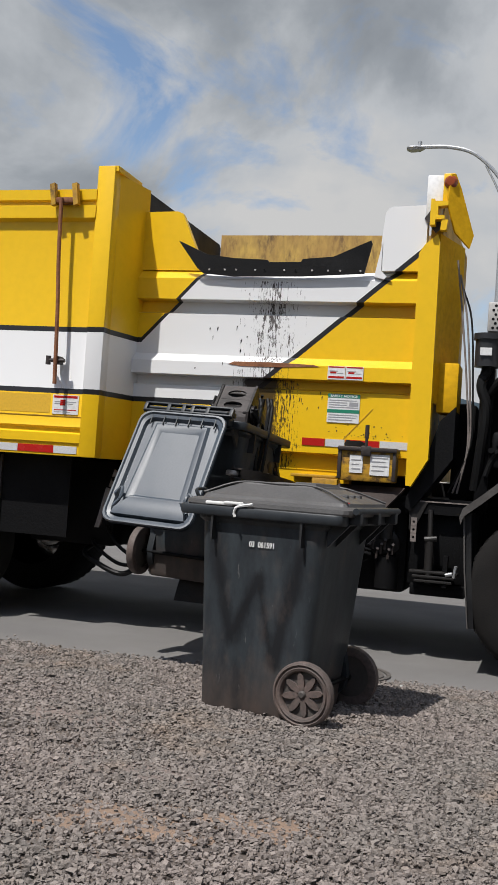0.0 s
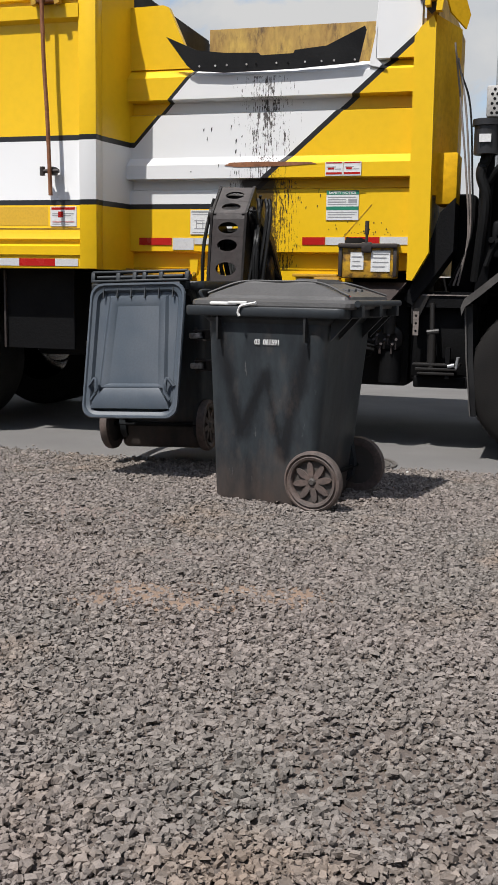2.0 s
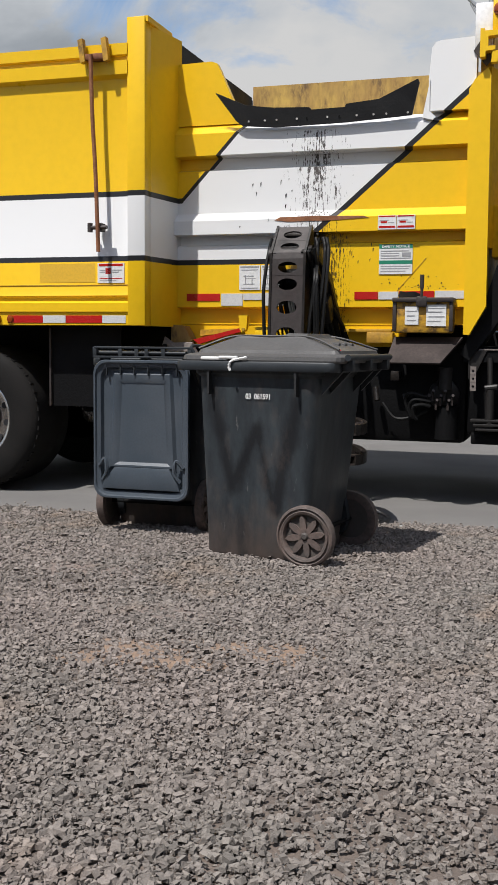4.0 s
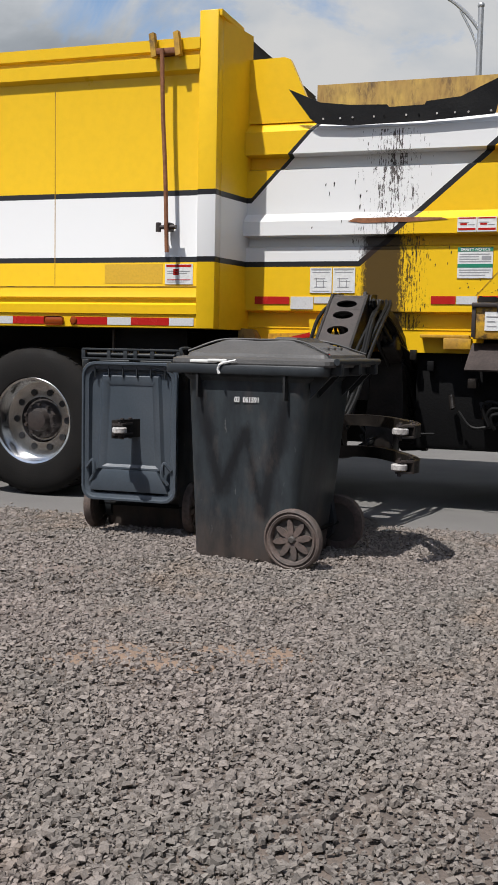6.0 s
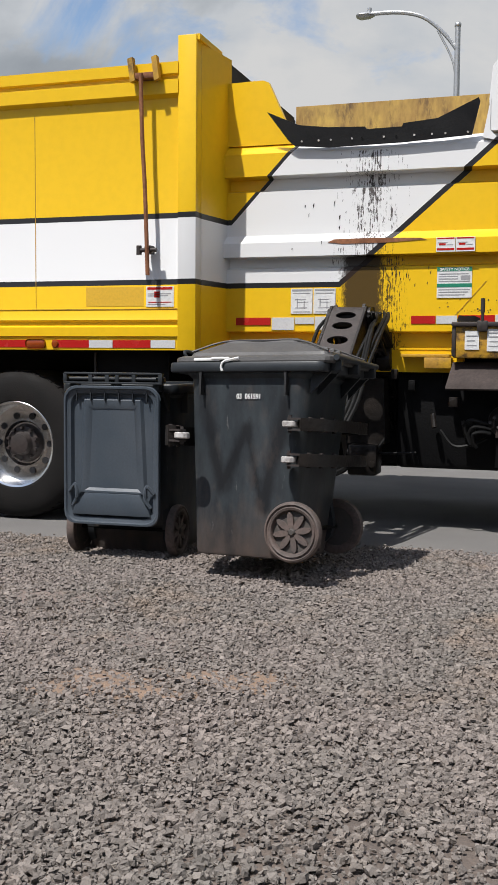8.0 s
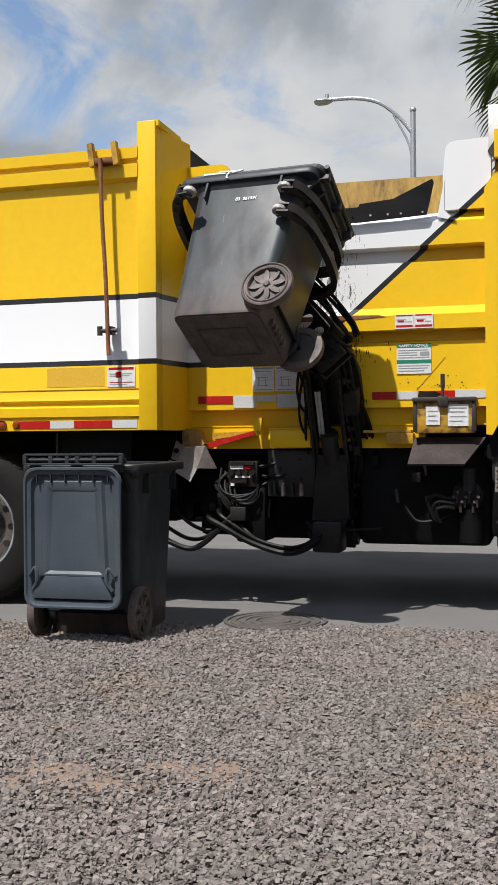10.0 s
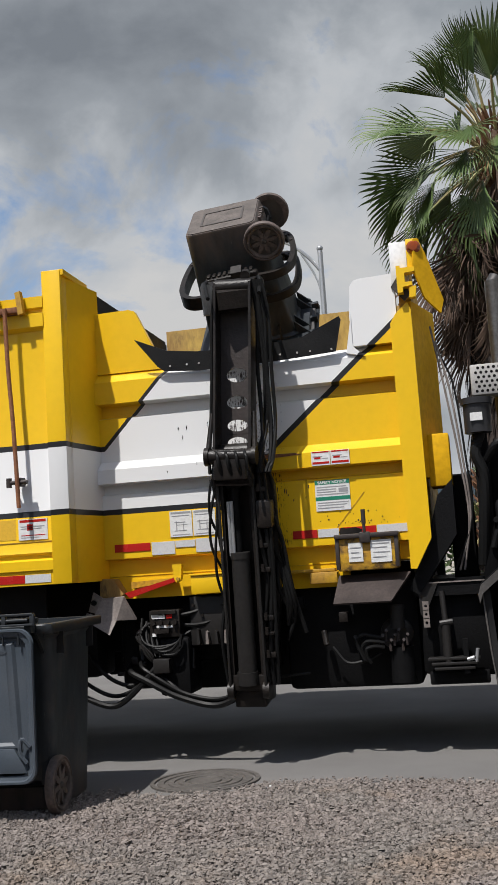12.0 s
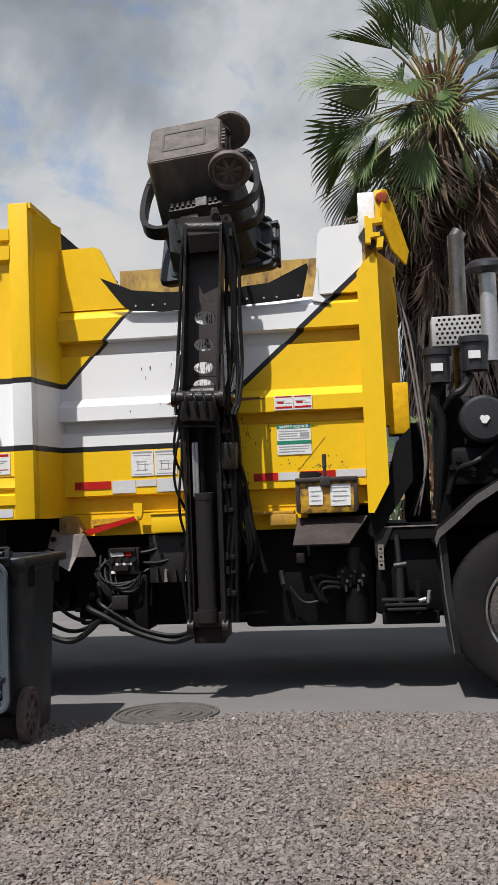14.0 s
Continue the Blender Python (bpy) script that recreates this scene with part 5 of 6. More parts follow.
    loft(bm, [[(1.142, f - 0.02, 1.135), (1.598, f - 0.02, 1.135), (1.475, f - 0.20, 0.965), (1.116, f - 0.20, 0.965)], [(1.142, f - 0.005, 1.120), (1.598, f - 0.005, 1.120), (1.475, f - 0.19, 0.955), (1.116, f - 0.19, 0.955)]])
    part("shelf", bm, M_SHELF, t, "brown sheet steel shelf")
    bm = B()
    prism(bm, [(1.72, 1.33), (1.80, 1.60), (1.90, 1.70), (1.90, 1.35), (1.64, 0.98), (1.58, 1.02)], "y", f + 0.0, f + 0.35)
    part("front_foot", bm, M_FRAME, t)

    # chassis and everything dark under the body
    bm = B()
    for y in (2.35, 3.15):
        box(bm, -6.0, 4.5, y, y + 0.10, 0.78, 1.06)
    box(bm, -6.0, 1.6, 2.25, 3.6, 1.06, 1.20)
    for x in (-5, -3.5, -0.9, 0.1, 1.4, 2.3):
        box(bm, x, x + 0.12, 2.3, 3.3, 0.80, 1.0)
    part("chassis_frame", bm, M_FRAME, t)
    bm = B()
    box(bm, 0.75, 1.62, 2.12, 2.75, 0.415, 1.10, 0.04)
    box(bm, 1.62, 2.10, 2.10, 2.6, 0.48, 1.02, 0.03)
    part("hydraulic_tank", bm, M_FRAME, t)
    bm = B()
    box(bm, -0.46, 0.50, 2.35, 2.9, 0.62, 1.1, 0.02)
    part("slide_housing", bm, M_FRAME, t)
    bm = B()
    box(bm, 0.125, 0.46, 2.04, 2.12, 0.735, 1.055, 0.008)
    sp = part("side_plate", bm, M_CYL, t, "dark steel plate with welded tabs")
    for i, x in enumerate((0.175, 0.235, 0.298, 0.36)):
        bm = B()
        prism(bm, [(x, 0.745), (x + 0.022, 0.745), (x + 0.016, 0.82 + 0.02 * (i == 0)), (x + 0.004, 0.83 + 0.02 * (i == 0))], "y", 1.99, 2.045)
        part("tab", bm, M_LATCH if i % 2 else M_CYL, sp)
    for x, z in ((0.21, 0.93), (0.35, 0.99), (0.15, 1.0), (0.36, 0.86)):
        bm = B()
        rod(bm, (x, 2.025, z), (x, 2.045, z), 0.011, None, 8)
        part("bolt", bm, M_STEEL, sp)
    bm = B()
    box(bm, -0.46, 0.10, 2.30, 2.40, 0.60, 1.1)
    part("back_plate", bm, M_FRAME, t)
    bm = B()
    loft(bm, [[(-0.423, 1.88, 1.076), (-0.497, 1.84, 0.923), (-0.361, 1.82, 0.843), (-0.324, 1.86, 0.934)], [(-0.423, 1.90, 1.082), (-0.499, 1.86, 0.930), (-0.361, 1.84, 0.852), (-0.322, 1.88, 0.940)]])
    loft(bm, [[(-0.423, 1.88, 1.076), (-0.276, 1.88, 1.082), (-0.212, 1.93, 0.930), (-0.324, 1.86, 0.934)], [(-0.423, 1.90, 1.082), (-0.276, 1.90, 1.088), (-0.212, 1.95, 0.936), (-0.324, 1.88, 0.940)]])
    loft(bm, [[(-0.491, 1.90, 1.124), (-0.423, 1.90, 1.078), (-0.478, 1.89, 0.985), (-0.53, 1.90, 0.999)], [(-0.491, 1.92, 1.124), (-0.423, 1.92, 1.078), (-0.478, 1.91, 0.985), (-0.53, 1.92, 0.999)]])
    part("latch_plate", bm, M_LATCH, t, "bent grey-brown steel plate")
    bm = B()
    for x0, z0, x1, z1 in ((-0.53, 0.99, -0.57, 0.82), (-0.57, 0.82, -0.60, 0.70)):
        prism(bm, [(x0, z0), (x0 + 0.035, z0 - 0.01), (x1 + 0.035, z1), (x1, z1)], "y", 1.86, 1.88)
    part("link_strap", bm, M_LATCH, t)
    bm = B()
    rod(bm, (-0.487, 1.885, 1.055), (-0.487, 1.90, 1.055), 0.018, None, 12)
    part("plate_hole", bm, M_FRAME, t)
    bm = B()
    box(bm, -0.14, 0.07, 1.98, 2.10, 0.80, 0.98, 0.01)
    box(bm, -0.12, 0.05, 1.96, 1.99, 0.955, 0.975)
    box(bm, -0.10, 0.0, 1.95, 1.99, 0.83, 0.86)
    for i in range(4):
        rod(bm, (-0.11 + 0.05 * i, 1.95, 0.90), (-0.11 + 0.05 * i, 1.99, 0.90), 0.017)
    vb = part("valve_bank", bm, M_STEEL, t)
    for x0, x1, z0, z1, mt in ((-0.12, -0.03, 0.925, 0.950, M_LABEL), (-0.02, 0.02, 0.925, 0.950, M_RED), (-0.09, 0.02, 0.865, 0.880, M_LABEL), (-0.12, -0.09, 0.81, 0.83, M_LABEL)):
        bm = B()
        box(bm, x0, x1, 1.972, 1.979, z0, z1)
        part("label", bm, mt, vb)
    bm = B()
    prism(bm, [(1.146, 1.440), (1.150, 1.438), (1.343, 1.656), (1.339, 1.659)], "y", f - 0.0075, f - 0.004)
    part("weld_seam", bm, M_YELDIRTY, t)
    bm = B()
    box(bm, 0.46, 0.66, 1.92, 2.12, 0.37, 0.58, 0.02)
    prism(bm, [(0.44, 0.58), (0.70, 0.58), (0.68, 1.02), (0.48, 1.02)], "y", 2.02, 2.20)
    for x in (0.49, 0.63):
        rod(bm, (x, 1.905, 0.45), (x, 1.93, 0.45), 0.022, None, 12)
    part("slide_carriage", bm, M_STEEL, t, "greasy black carriage that the arm slides on")
    bm = B()
    box(bm, -0.10, 0.12, 2.0, 2.3, 0.42, 0.80, 0.03)
    box(bm, -0.42, -0.10, 2.2, 2.5, 0.45, 0.9, 0.03)
    part("pump", bm, M_FRAME, t)
    # dark block added to fill the gap below the body with black
    bm = B()
    box(bm, -0.30, 0.75, 2.55, 3.4, 0.40, 1.06, 0.04)
    part("transfer_case", bm, M_FRAME, t)
    bm = B()
    rod(bm, (-1.3, 2.75, 0.72), (1.9, 2.75, 0.80), 0.07, None, 14)
    part("drive_shaft", bm, M_FRAME, t)
    bm = B()
    box(bm, -1.25, -0.55, 2.1, 2.45, 0.55, 1.18, 0.03)
    part("air_tank", bm, M_FRAME, t)
    # hidden cylinder added on the far side to stop light coming through beneath
    bm = B()
    rod(bm, (-1.0, 3.62, 0.72), (1.7, 3.62, 0.72), 0.30, None, 28)
    part("fuel_tank", bm, M_FRAME, t)
    bm = B()
    box(bm, 1.72, 3.4, 2.45, 3.4, 0.42, 1.05, 0.06)
    part("gearbox", bm, M_FRAME, t)
    runs = [[(-0.75, 2.05, 0.50), (-0.605, 1.95, 0.44), (-0.43, 1.95, 0.375), (-0.31, 1.95, 0.415), (-0.15, 1.95, 0.56), (-0.05, 2.0, 0.68)],
            [(-0.70, 2.08, 0.58), (-0.50, 1.97, 0.47), (-0.36, 1.96, 0.44), (-0.22, 1.96, 0.50), (-0.05, 1.97, 0.62)],
            [(-0.30, 2.0, 0.60), (-0.16, 1.93, 0.53), (0.04, 1.93, 0.425), (0.28, 1.92, 0.361), (0.43, 1.90, 0.40), (0.50, 1.90, 0.46)],
            [(-0.22, 2.0, 0.63), (-0.10, 1.94, 0.55), (0.08, 1.94, 0.445), (0.28, 1.93, 0.40), (0.42, 1.91, 0.425), (0.52, 1.92, 0.50)],
            [(-0.12, 2.05, 0.60), (0.0, 1.95, 0.50), (0.14, 1.95, 0.405), (0.30, 1.94, 0.375), (0.44, 1.92, 0.41)],
            [(-0.60, 2.1, 0.70), (-0.45, 2.0, 0.56), (-0.28, 1.99, 0.50), (-0.12, 2.0, 0.58)]]
    for k, q in enumerate(runs):
        bm = B()
        q = [(q[0][0] - 0.03, q[0][1] + 0.30, q[0][2] + 0.06), *q, (q[-1][0] + 0.04, q[-1][1] + 0.15, q[-1][2] + 0.05)]
        tube(bm, q, 0.020 if k in (0, 2) else 0.014)
        part("hose", bm, M_HOSE, t)
    for k in range(4):
        bm = B()
        tube(bm, [(-0.20 + 0.03 * k, 2.02, 0.93 - 0.02 * k), (-0.19 + 0.04 * k, 1.96, 0.80 - 0.03 * k), (-0.10 + 0.05 * k, 1.95, 0.745 - 0.015 * k), (0.08, 1.97, 0.76 + 0.02 * k)], 0.010)
        part("hose", bm, M_HOSE, t)
    bm = B()
    box(bm, -0.11, 0.0, 1.92, 2.02, 0.575, 0.668, 0.006)
    part("junction_box", bm, M_CYL, t)
    for k in range(3):
        bm = B()
        tube(bm, [(-0.16 + 0.01 * k, 1.99, 0.90), (-0.20 - 0.015 * k, 1.96, 0.82), (-0.17 + 0.02 * k, 1.96, 0.70), (-0.12, 1.98, 0.64)], 0.008)
        part("hose", bm, M_CYL, t)
    # loose ends under the hopper: brackets, unions and slack hoses
    rng = random.Random(31)
    for k in range(34):
        x, z = rng.uniform(-0.42, 1.35), rng.uniform(0.50, 1.02)
        if 0.10 < x < 0.48 and z > 0.70:
            continue
        bm = B()
        y = rng.uniform(1.99, 2.10)
        if k % 3 == 0:
            w, h = rng.uniform(0.02, 0.07), rng.uniform(0.02, 0.08)
            box(bm, x, x + w, y, y + 0.06, z, z + h, 0.005)
            part("bracket", bm, M_FRAME if k % 2 else M_STEEL, t)
        elif k % 3 == 1:
            rod(bm, (x, y, z), (x + rng.uniform(-0.03, 0.03), y + 0.03, z + rng.uniform(0.05, 0.16)), rng.uniform(0.010, 0.022), None, 10)
            part("pipe_union", bm, M_CYL if k % 2 else M_STEEL, t)
        else:
            L, d = rng.uniform(0.12, 0.34), rng.uniform(0.03, 0.10)
            tube(bm, [(x, y, z), (x + L * 0.3, y - 0.03, z - d), (x + L * 0.7, y - 0.03, z - d * 0.9), (x + L, y, z + rng.uniform(-0.05, 0.05))], rng.uniform(0.007, 0.013), 6)
            part("hose", bm, M_HOSE, t)
    # fuel filters, brake chamber, steps by the front axle
    bm = B()
    rod(bm, (1.49, 1.98, 0.785), (1.49, 1.98, 0.925), 0.045, None, 20)
    rod(bm, (1.49, 1.98, 0.91), (1.49, 1.98, 0.932), 0.049, None, 20)
    part("filter", bm, M_CYL, t)
    bm = B()
    lathe(bm, [(0, 0.05), (0.07, 0.045), (0.10, 0.02), (0.105, 0.0), (0, 0)], 28, Matrix.Translation((1.475, 2.06, 0.75)) @ pose(0, 0, 0, 90))
    part("drum", bm, M_CYL, t)
    bm = B()
    rod(bm, (1.50, 2.03, 0.45), (1.50, 2.03, 0.67), 0.078, None, 24)
    part("brake_chamber", bm, M_FRAME, t)
    for k in range(7):
        bm = B()
        x, z = 1.385 + 0.026 * k, 0.735 + 0.035 * math.sin(k * 2.1)
        rod(bm, (x, 1.97, z), (x + 0.010, 1.92, z + 0.015), 0.010, None, 8)
        rod(bm, (x, 1.95, z - 0.055), (x, 1.95, z - 0.005), 0.009, None, 6)
        part("fitting", bm, M_BEAM, t)
    for k in range(3):
        bm = B()
        tube(bm, [(1.40, 1.94, 0.735 - 0.03 * k), (1.35, 1.93, 0.745 - 0.03 * k), (1.29 - 0.02 * (k == 0), 1.93, 0.76 - 0.045 * k), (1.23 + 0.03 * k, 1.94, 0.715 - 0.05 * k), (1.27 + 0.02 * k, 1.95, 0.60 - 0.01 * k)], 0.012)
        part("hose", bm, M_HOSE, t)
    bm = B()
    prism(bm, [(1.629, 1.05), (1.754, 1.05), (1.70, 0.93), (1.655, 0.843), (1.635, 0.86)], "y", 2.02, 2.03)
    part("gusset_plate", bm, M_CYL, t)
    bm = B()
    plate_with_holes(bm, 0.019, [(0.03, 0.009, 0.009), (0.082, 0.009, 0.009), (0.134, 0.009, 0.009)], -0.006, 0.006, 0.163)
    bmesh.ops.translate(bm, vec=(1.67, 2.0, 0.779), verts=bm.verts[:])
    part("link_plate", bm, M_LATCH, t, "grey link plate with three holes")
    bm = B()
    rod(bm, (1.785, 2.0, 0.55), (1.785, 2.0, 0.79), 0.030, None, 16)
    rod(bm, (1.785, 2.0, 0.79), (1.775, 2.02, 1.0), 0.018, None, 12)
    rod(bm, (1.75, 1.99, 0.80), (1.83, 1.99, 0.81), 0.020, None, 10)
    part("shock_absorber", bm, M_CYL, t)
    for z, a in ((0.575, 0.0), (0.545, 0.02), (0.515, 0.035)):
        bm = B()
        box(bm, 1.66 + a, 1.98 - a, 1.97, 2.06, z, z + 0.018, 0.004)
        part("leaf_spring", bm, M_CYL, t)
    bm = B()
    box(bm, 1.60, 2.06, 2.03, 2.13, 0.97, 1.05)
    part("step_bracket", bm, M_FRAME, t)
    bm = B()
    box(bm, 1.66, 2.03, 2.05, 2.3, 0.42, 0.50, 0.01)
    part("lower_step", bm, M_FRAME, t)
    bm = B()
    box(bm, 1.88, 1.91, 1.98, 2.06, 0.49, 0.70)
    part("step_strut", bm, M_FRAME, t)
    # hidden plate added to stop a line of sun leaking onto the road
    bm = B()
    box(bm, 1.50, 3.4, 2.10, 3.5, 1.055, 1.075)
    part("splash_plate", bm, M_FRAME, t)
    bm = B()
    box(bm, 1.70, 2.05, 2.02, 2.035, 1.05, 1.058)
    part("rail_edge", bm, M_LATCH, t)
    bm = B()
    rod(bm, (1.955, 1.98, 0.56), (1.968, 1.975, 0.64), 0.012, None, 12)
    rod(bm, (1.90, 1.98, 0.575), (1.945, 1.975, 0.585), 0.014, None, 12)
    part("bright_fitting", bm, M_GALV, t)
    # front fender and flap
    bm = B()
    arc = [(2.00, 0.98), (2.02, 1.035), (2.12, 1.115), (2.26, 1.235), (2.42, 1.33), (2.65, 1.37), (3.0, 1.30), (3.2, 1.15)]
    prism(bm, arc + [(p, q - 0.035) for p, q in reversed(arc)], "y", 1.62, 2.3)
    part("fender", bm, M_FRAME, t)
    bm = B()
    prism(bm, arc + [(p + 0.008, q - 0.05) for p, q in reversed(arc)], "y", 1.605, 1.62)
    part("fender_edge", bm, M_LATCHD, t, "grey dusty fender edge")
    bm = B()
    prism(bm, [(2.02, 1.0), (2.045, 0.65), (2.085, 0.28), (2.125, 0.28), (2.09, 0.65), (2.07, 1.0)], "y", 1.66, 2.25)
    part("mud_flap", bm, M_RUBBER, t)
    bm = B()
    prism(bm, [(2.02, 1.0), (2.043, 0.65), (2.083, 0.28), (2.09, 0.28), (2.052, 0.65), (2.03, 1.0)], "y", 1.645, 1.66)
    part("flap_edge", bm, M_LATCHD, t)
    # intake, exhaust and air cleaner behind the cab
    bm = B()
    rod(bm, (2.27, 2.25, 1.2), (2.27, 2.25, 3.0), 0.055, None, 20)
    rod(bm, (2.27, 2.25, 2.98), (2.30, 2.25, 3.03), 0.052, 0.05, 20)
    part("exhaust_pipe", bm, M_PIPE, t, "dull steel exhaust stack")
    bm = B()
    rod(bm, (2.44, 2.0, 2.1), (2.44, 2.0, 2.70), 0.055, None, 20)
    part("intake_pipe", bm, M_GALV, t, "grey intake pipe")
    bm = B()
    lathe(bm, [(0, 0.06), (0.10, 0.055), (0.135, 0.03), (0.14, 0.0), (0.06, -0.03)], 28, Matrix.Translation((2.44, 2.0, 2.70)))
    part("intake_cap", bm, M_BLACKP, t)
    bm = B()
    box(bm, 2.07, 2.40, 2.05, 2.2, 2.22, 2.42, 0.01)
    hs = part("heat_shield", bm, M_SHIELD, t, "perforated pale grey heat shield")
    bm = B()
    for i in range(9):
        for j in range(6):
            x = 2.105 + i * 0.033 + 0.016 * (j % 2)
            rod(bm, (x, 2.052, 2.245 + j * 0.030), (x, 2.0485, 2.245 + j * 0.030), 0.010, None, 8)
    tagged(part("perforation", bm, M_FRAME, hs), kind="stuff")
    for x, z in ((2.09, 2.09), (2.33, 2.16)):
        bm = B()
        rod(bm, (x, 1.98, z - 0.12), (x, 1.98, z + 0.10), 0.085, None, 24)
        rod(bm, (x, 1.98, z + 0.06), (x, 1.98, z + 0.10), 0.098, None, 24)
        c = part("canister", bm, M_BLACKP, t)
        bm = B()
        box(bm, x - 0.045, x + 0.03, 1.885, 1.90, z - 0.05, z + 0.0)
        part("label", bm, M_LABEL, c)
    bm = B()
    lathe(bm, [(0, 0.20), (0.13, 0.19), (0.15, 0.17), (0.155, 0.0), (0, 0)], 36, Matrix.Translation((2.36, 2.05, 1.72)) @ pose(0, 0, 0, 90))
    ac = part("air_cleaner", bm, M_BLACKP, t, "round black air cleaner")
    bm = B()
    prism(bm, [(2.33, 1.72), (2.34, 1.74), (2.36, 1.735), (2.38, 1.74), (2.395, 1.72), (2.37, 1.685), (2.345, 1.69)], "y", 1.842, 1.85)
    part("label", bm, M_LABEL, ac)
    bm = B()
    tube(bm, [(2.10, 2.0, 1.98), (2.06, 1.98, 1.85), (2.10, 1.98, 1.70), (2.08, 2.0, 1.45), (2.05, 2.05, 1.15)], 0.035, 10)
    tube(bm, [(2.30, 1.98, 2.02), (2.24, 1.95, 1.92), (2.18, 1.95, 1.88), (2.12, 2.0, 1.80)], 0.028, 10)
    tube(bm, [(2.42, 1.98, 1.55), (2.30, 1.93, 1.45), (2.18, 1.98, 1.40), (2.12, 2.0, 1.25)], 0.02, 8)
    part("air_duct", bm, M_HOSE, t)
    bm = B()
    box(bm, 2.05, 2.14, 2.02, 2.12, 1.0, 2.2, 0.01)
    box(bm, 2.1, 2.9, 2.15, 3.4, 1.05, 1.9, 0.05)
    box(bm, 2.15, 2.6, 1.98, 2.1, 1.30, 1.55, 0.03)
    for k in range(8):
        rod(bm, (2.15 + 0.045 * k, 1.95, 1.42 + 0.05 * math.sin(k * 1.7)), (2.15 + 0.045 * k, 2.0, 1.42 + 0.05 * math.sin(k * 1.7)), 0.02, None, 8)
    part("engine_block", bm, M_FRAME, t)
    for k in range(3):
        bm = B()
        tube(bm, [(1.84 + 0.025 * k, 2.15, 2.72 - 0.1 * k), (1.90 + 0.03 * k, 2.12, 2.3), (1.955 + 0.02 * k, 2.1, 1.85), (1.985 + 0.01 * k, 2.1, 1.45), (1.93 - 0.03 * k, 2.12, 1.12)], 0.007)
        part("hose", bm, M_LATCH if k < 2 else M_HOSE, t, "thin dusty grey air hose" if k < 2 else "")
    bm = B()
    box(bm, 1.86, 2.02, 2.30, 2.9, 1.0, 1.75, 0.04)
    part("battery_box", bm, M_FRAME, t)
    # cab ahead of the engine
    bm = B()
    prism(bm, [(2.95, 0.95), (2.95, 2.75), (3.1, 2.9), (4.5, 2.9), (4.75, 1.9), (4.8, 0.7), (3.3, 0.7), (3.25, 0.95)], "y", 1.58, 3.92)
    cab = part("cab", bm, M_WHITE, t)
    bm = B()
    prism(bm, [(3.2, 1.95), (3.2, 2.6), (4.3, 2.6), (4.5, 1.95)], "y", 1.574, 1.582)
    part("window", bm, M_WINDOW, cab)
    # unseen panel along the far side, added to keep light out from under the truck
    bm = B()
    box(bm, -1.2, 1.75, 3.84, 3.88, 0.43, 1.19, 0.01)
    part("far_skirt", bm, M_FRAME, t)
    # dark panel ahead of the rear wheels
    bm = B()
    box(bm, -1.30, -0.75, 1.72, 1.74, 0.62, 1.19)
    part("side_guard", bm, M_FRAME, t)
    bm = B()
    box(bm, -1.305, -1.29, 1.70, 1.745, 0.62, 1.18)
    part("guard_edge", bm, M_BEAM, t)
    wheels = [truck_wheel(t, -1.88, 1.585, 2.15), truck_wheel(t, -3.22, 1.585, 2.15), truck_wheel(t, 2.59, 1.64, 1.95, True),
              truck_wheel(t, -1.88, 3.88, 3.32), truck_wheel(t, -3.22, 3.88, 3.32), truck_wheel(t, 2.65, 3.86, 3.55, True)]
    return t, arm_parts(t), wheels


# ---------------------------------------------------------------- street and distance
def street_lamp():
    e = thing("street_lamp", "grey steel street lamp with a curved arm", "street lamp")
    bm = B()
    rod(bm, (-0.09, 11.8, -0.03), (-0.09, 11.8, 6.30), 0.075, 0.042, 16)
    bmesh.ops.create_icosphere(bm, subdivisions=2, radius=0.055, matrix=Matrix.Translation((-0.09, 11.8, 6.33)))
    part("pole", bm, M_GALV, e)
    bm = B()
    tube(bm, [(-0.09, 11.8, 5.95), (-0.30, 11.8, 6.22), (-0.62, 11.8, 6.49), (-1.0, 11.8, 6.60), (-1.45, 11.8, 6.62)], 0.032, 8)
    tube(bm, [(-0.09, 11.8, 5.35), (-0.16, 11.8, 5.80), (-0.40, 11.8, 6.28)], 0.018, 8)
    part("arm", bm, M_GALV, e)
    bm = B()
    loft(bm, [[(-1.40 - 0.28 * s, 11.8 + r * math.cos(a), 6.60 + 0.45 * r * math.sin(a)) for a in [k * math.pi / 6 for k in range(12)]] for s, r in ((0, 0.05), (0.3, 0.11), (0.8, 0.12), (1.0, 0.07))])
    rod(bm, (-1.48, 11.8, 6.63), (-1.48, 11.8, 6.71), 0.035)
    part("lantern", bm, M_GALV, e)


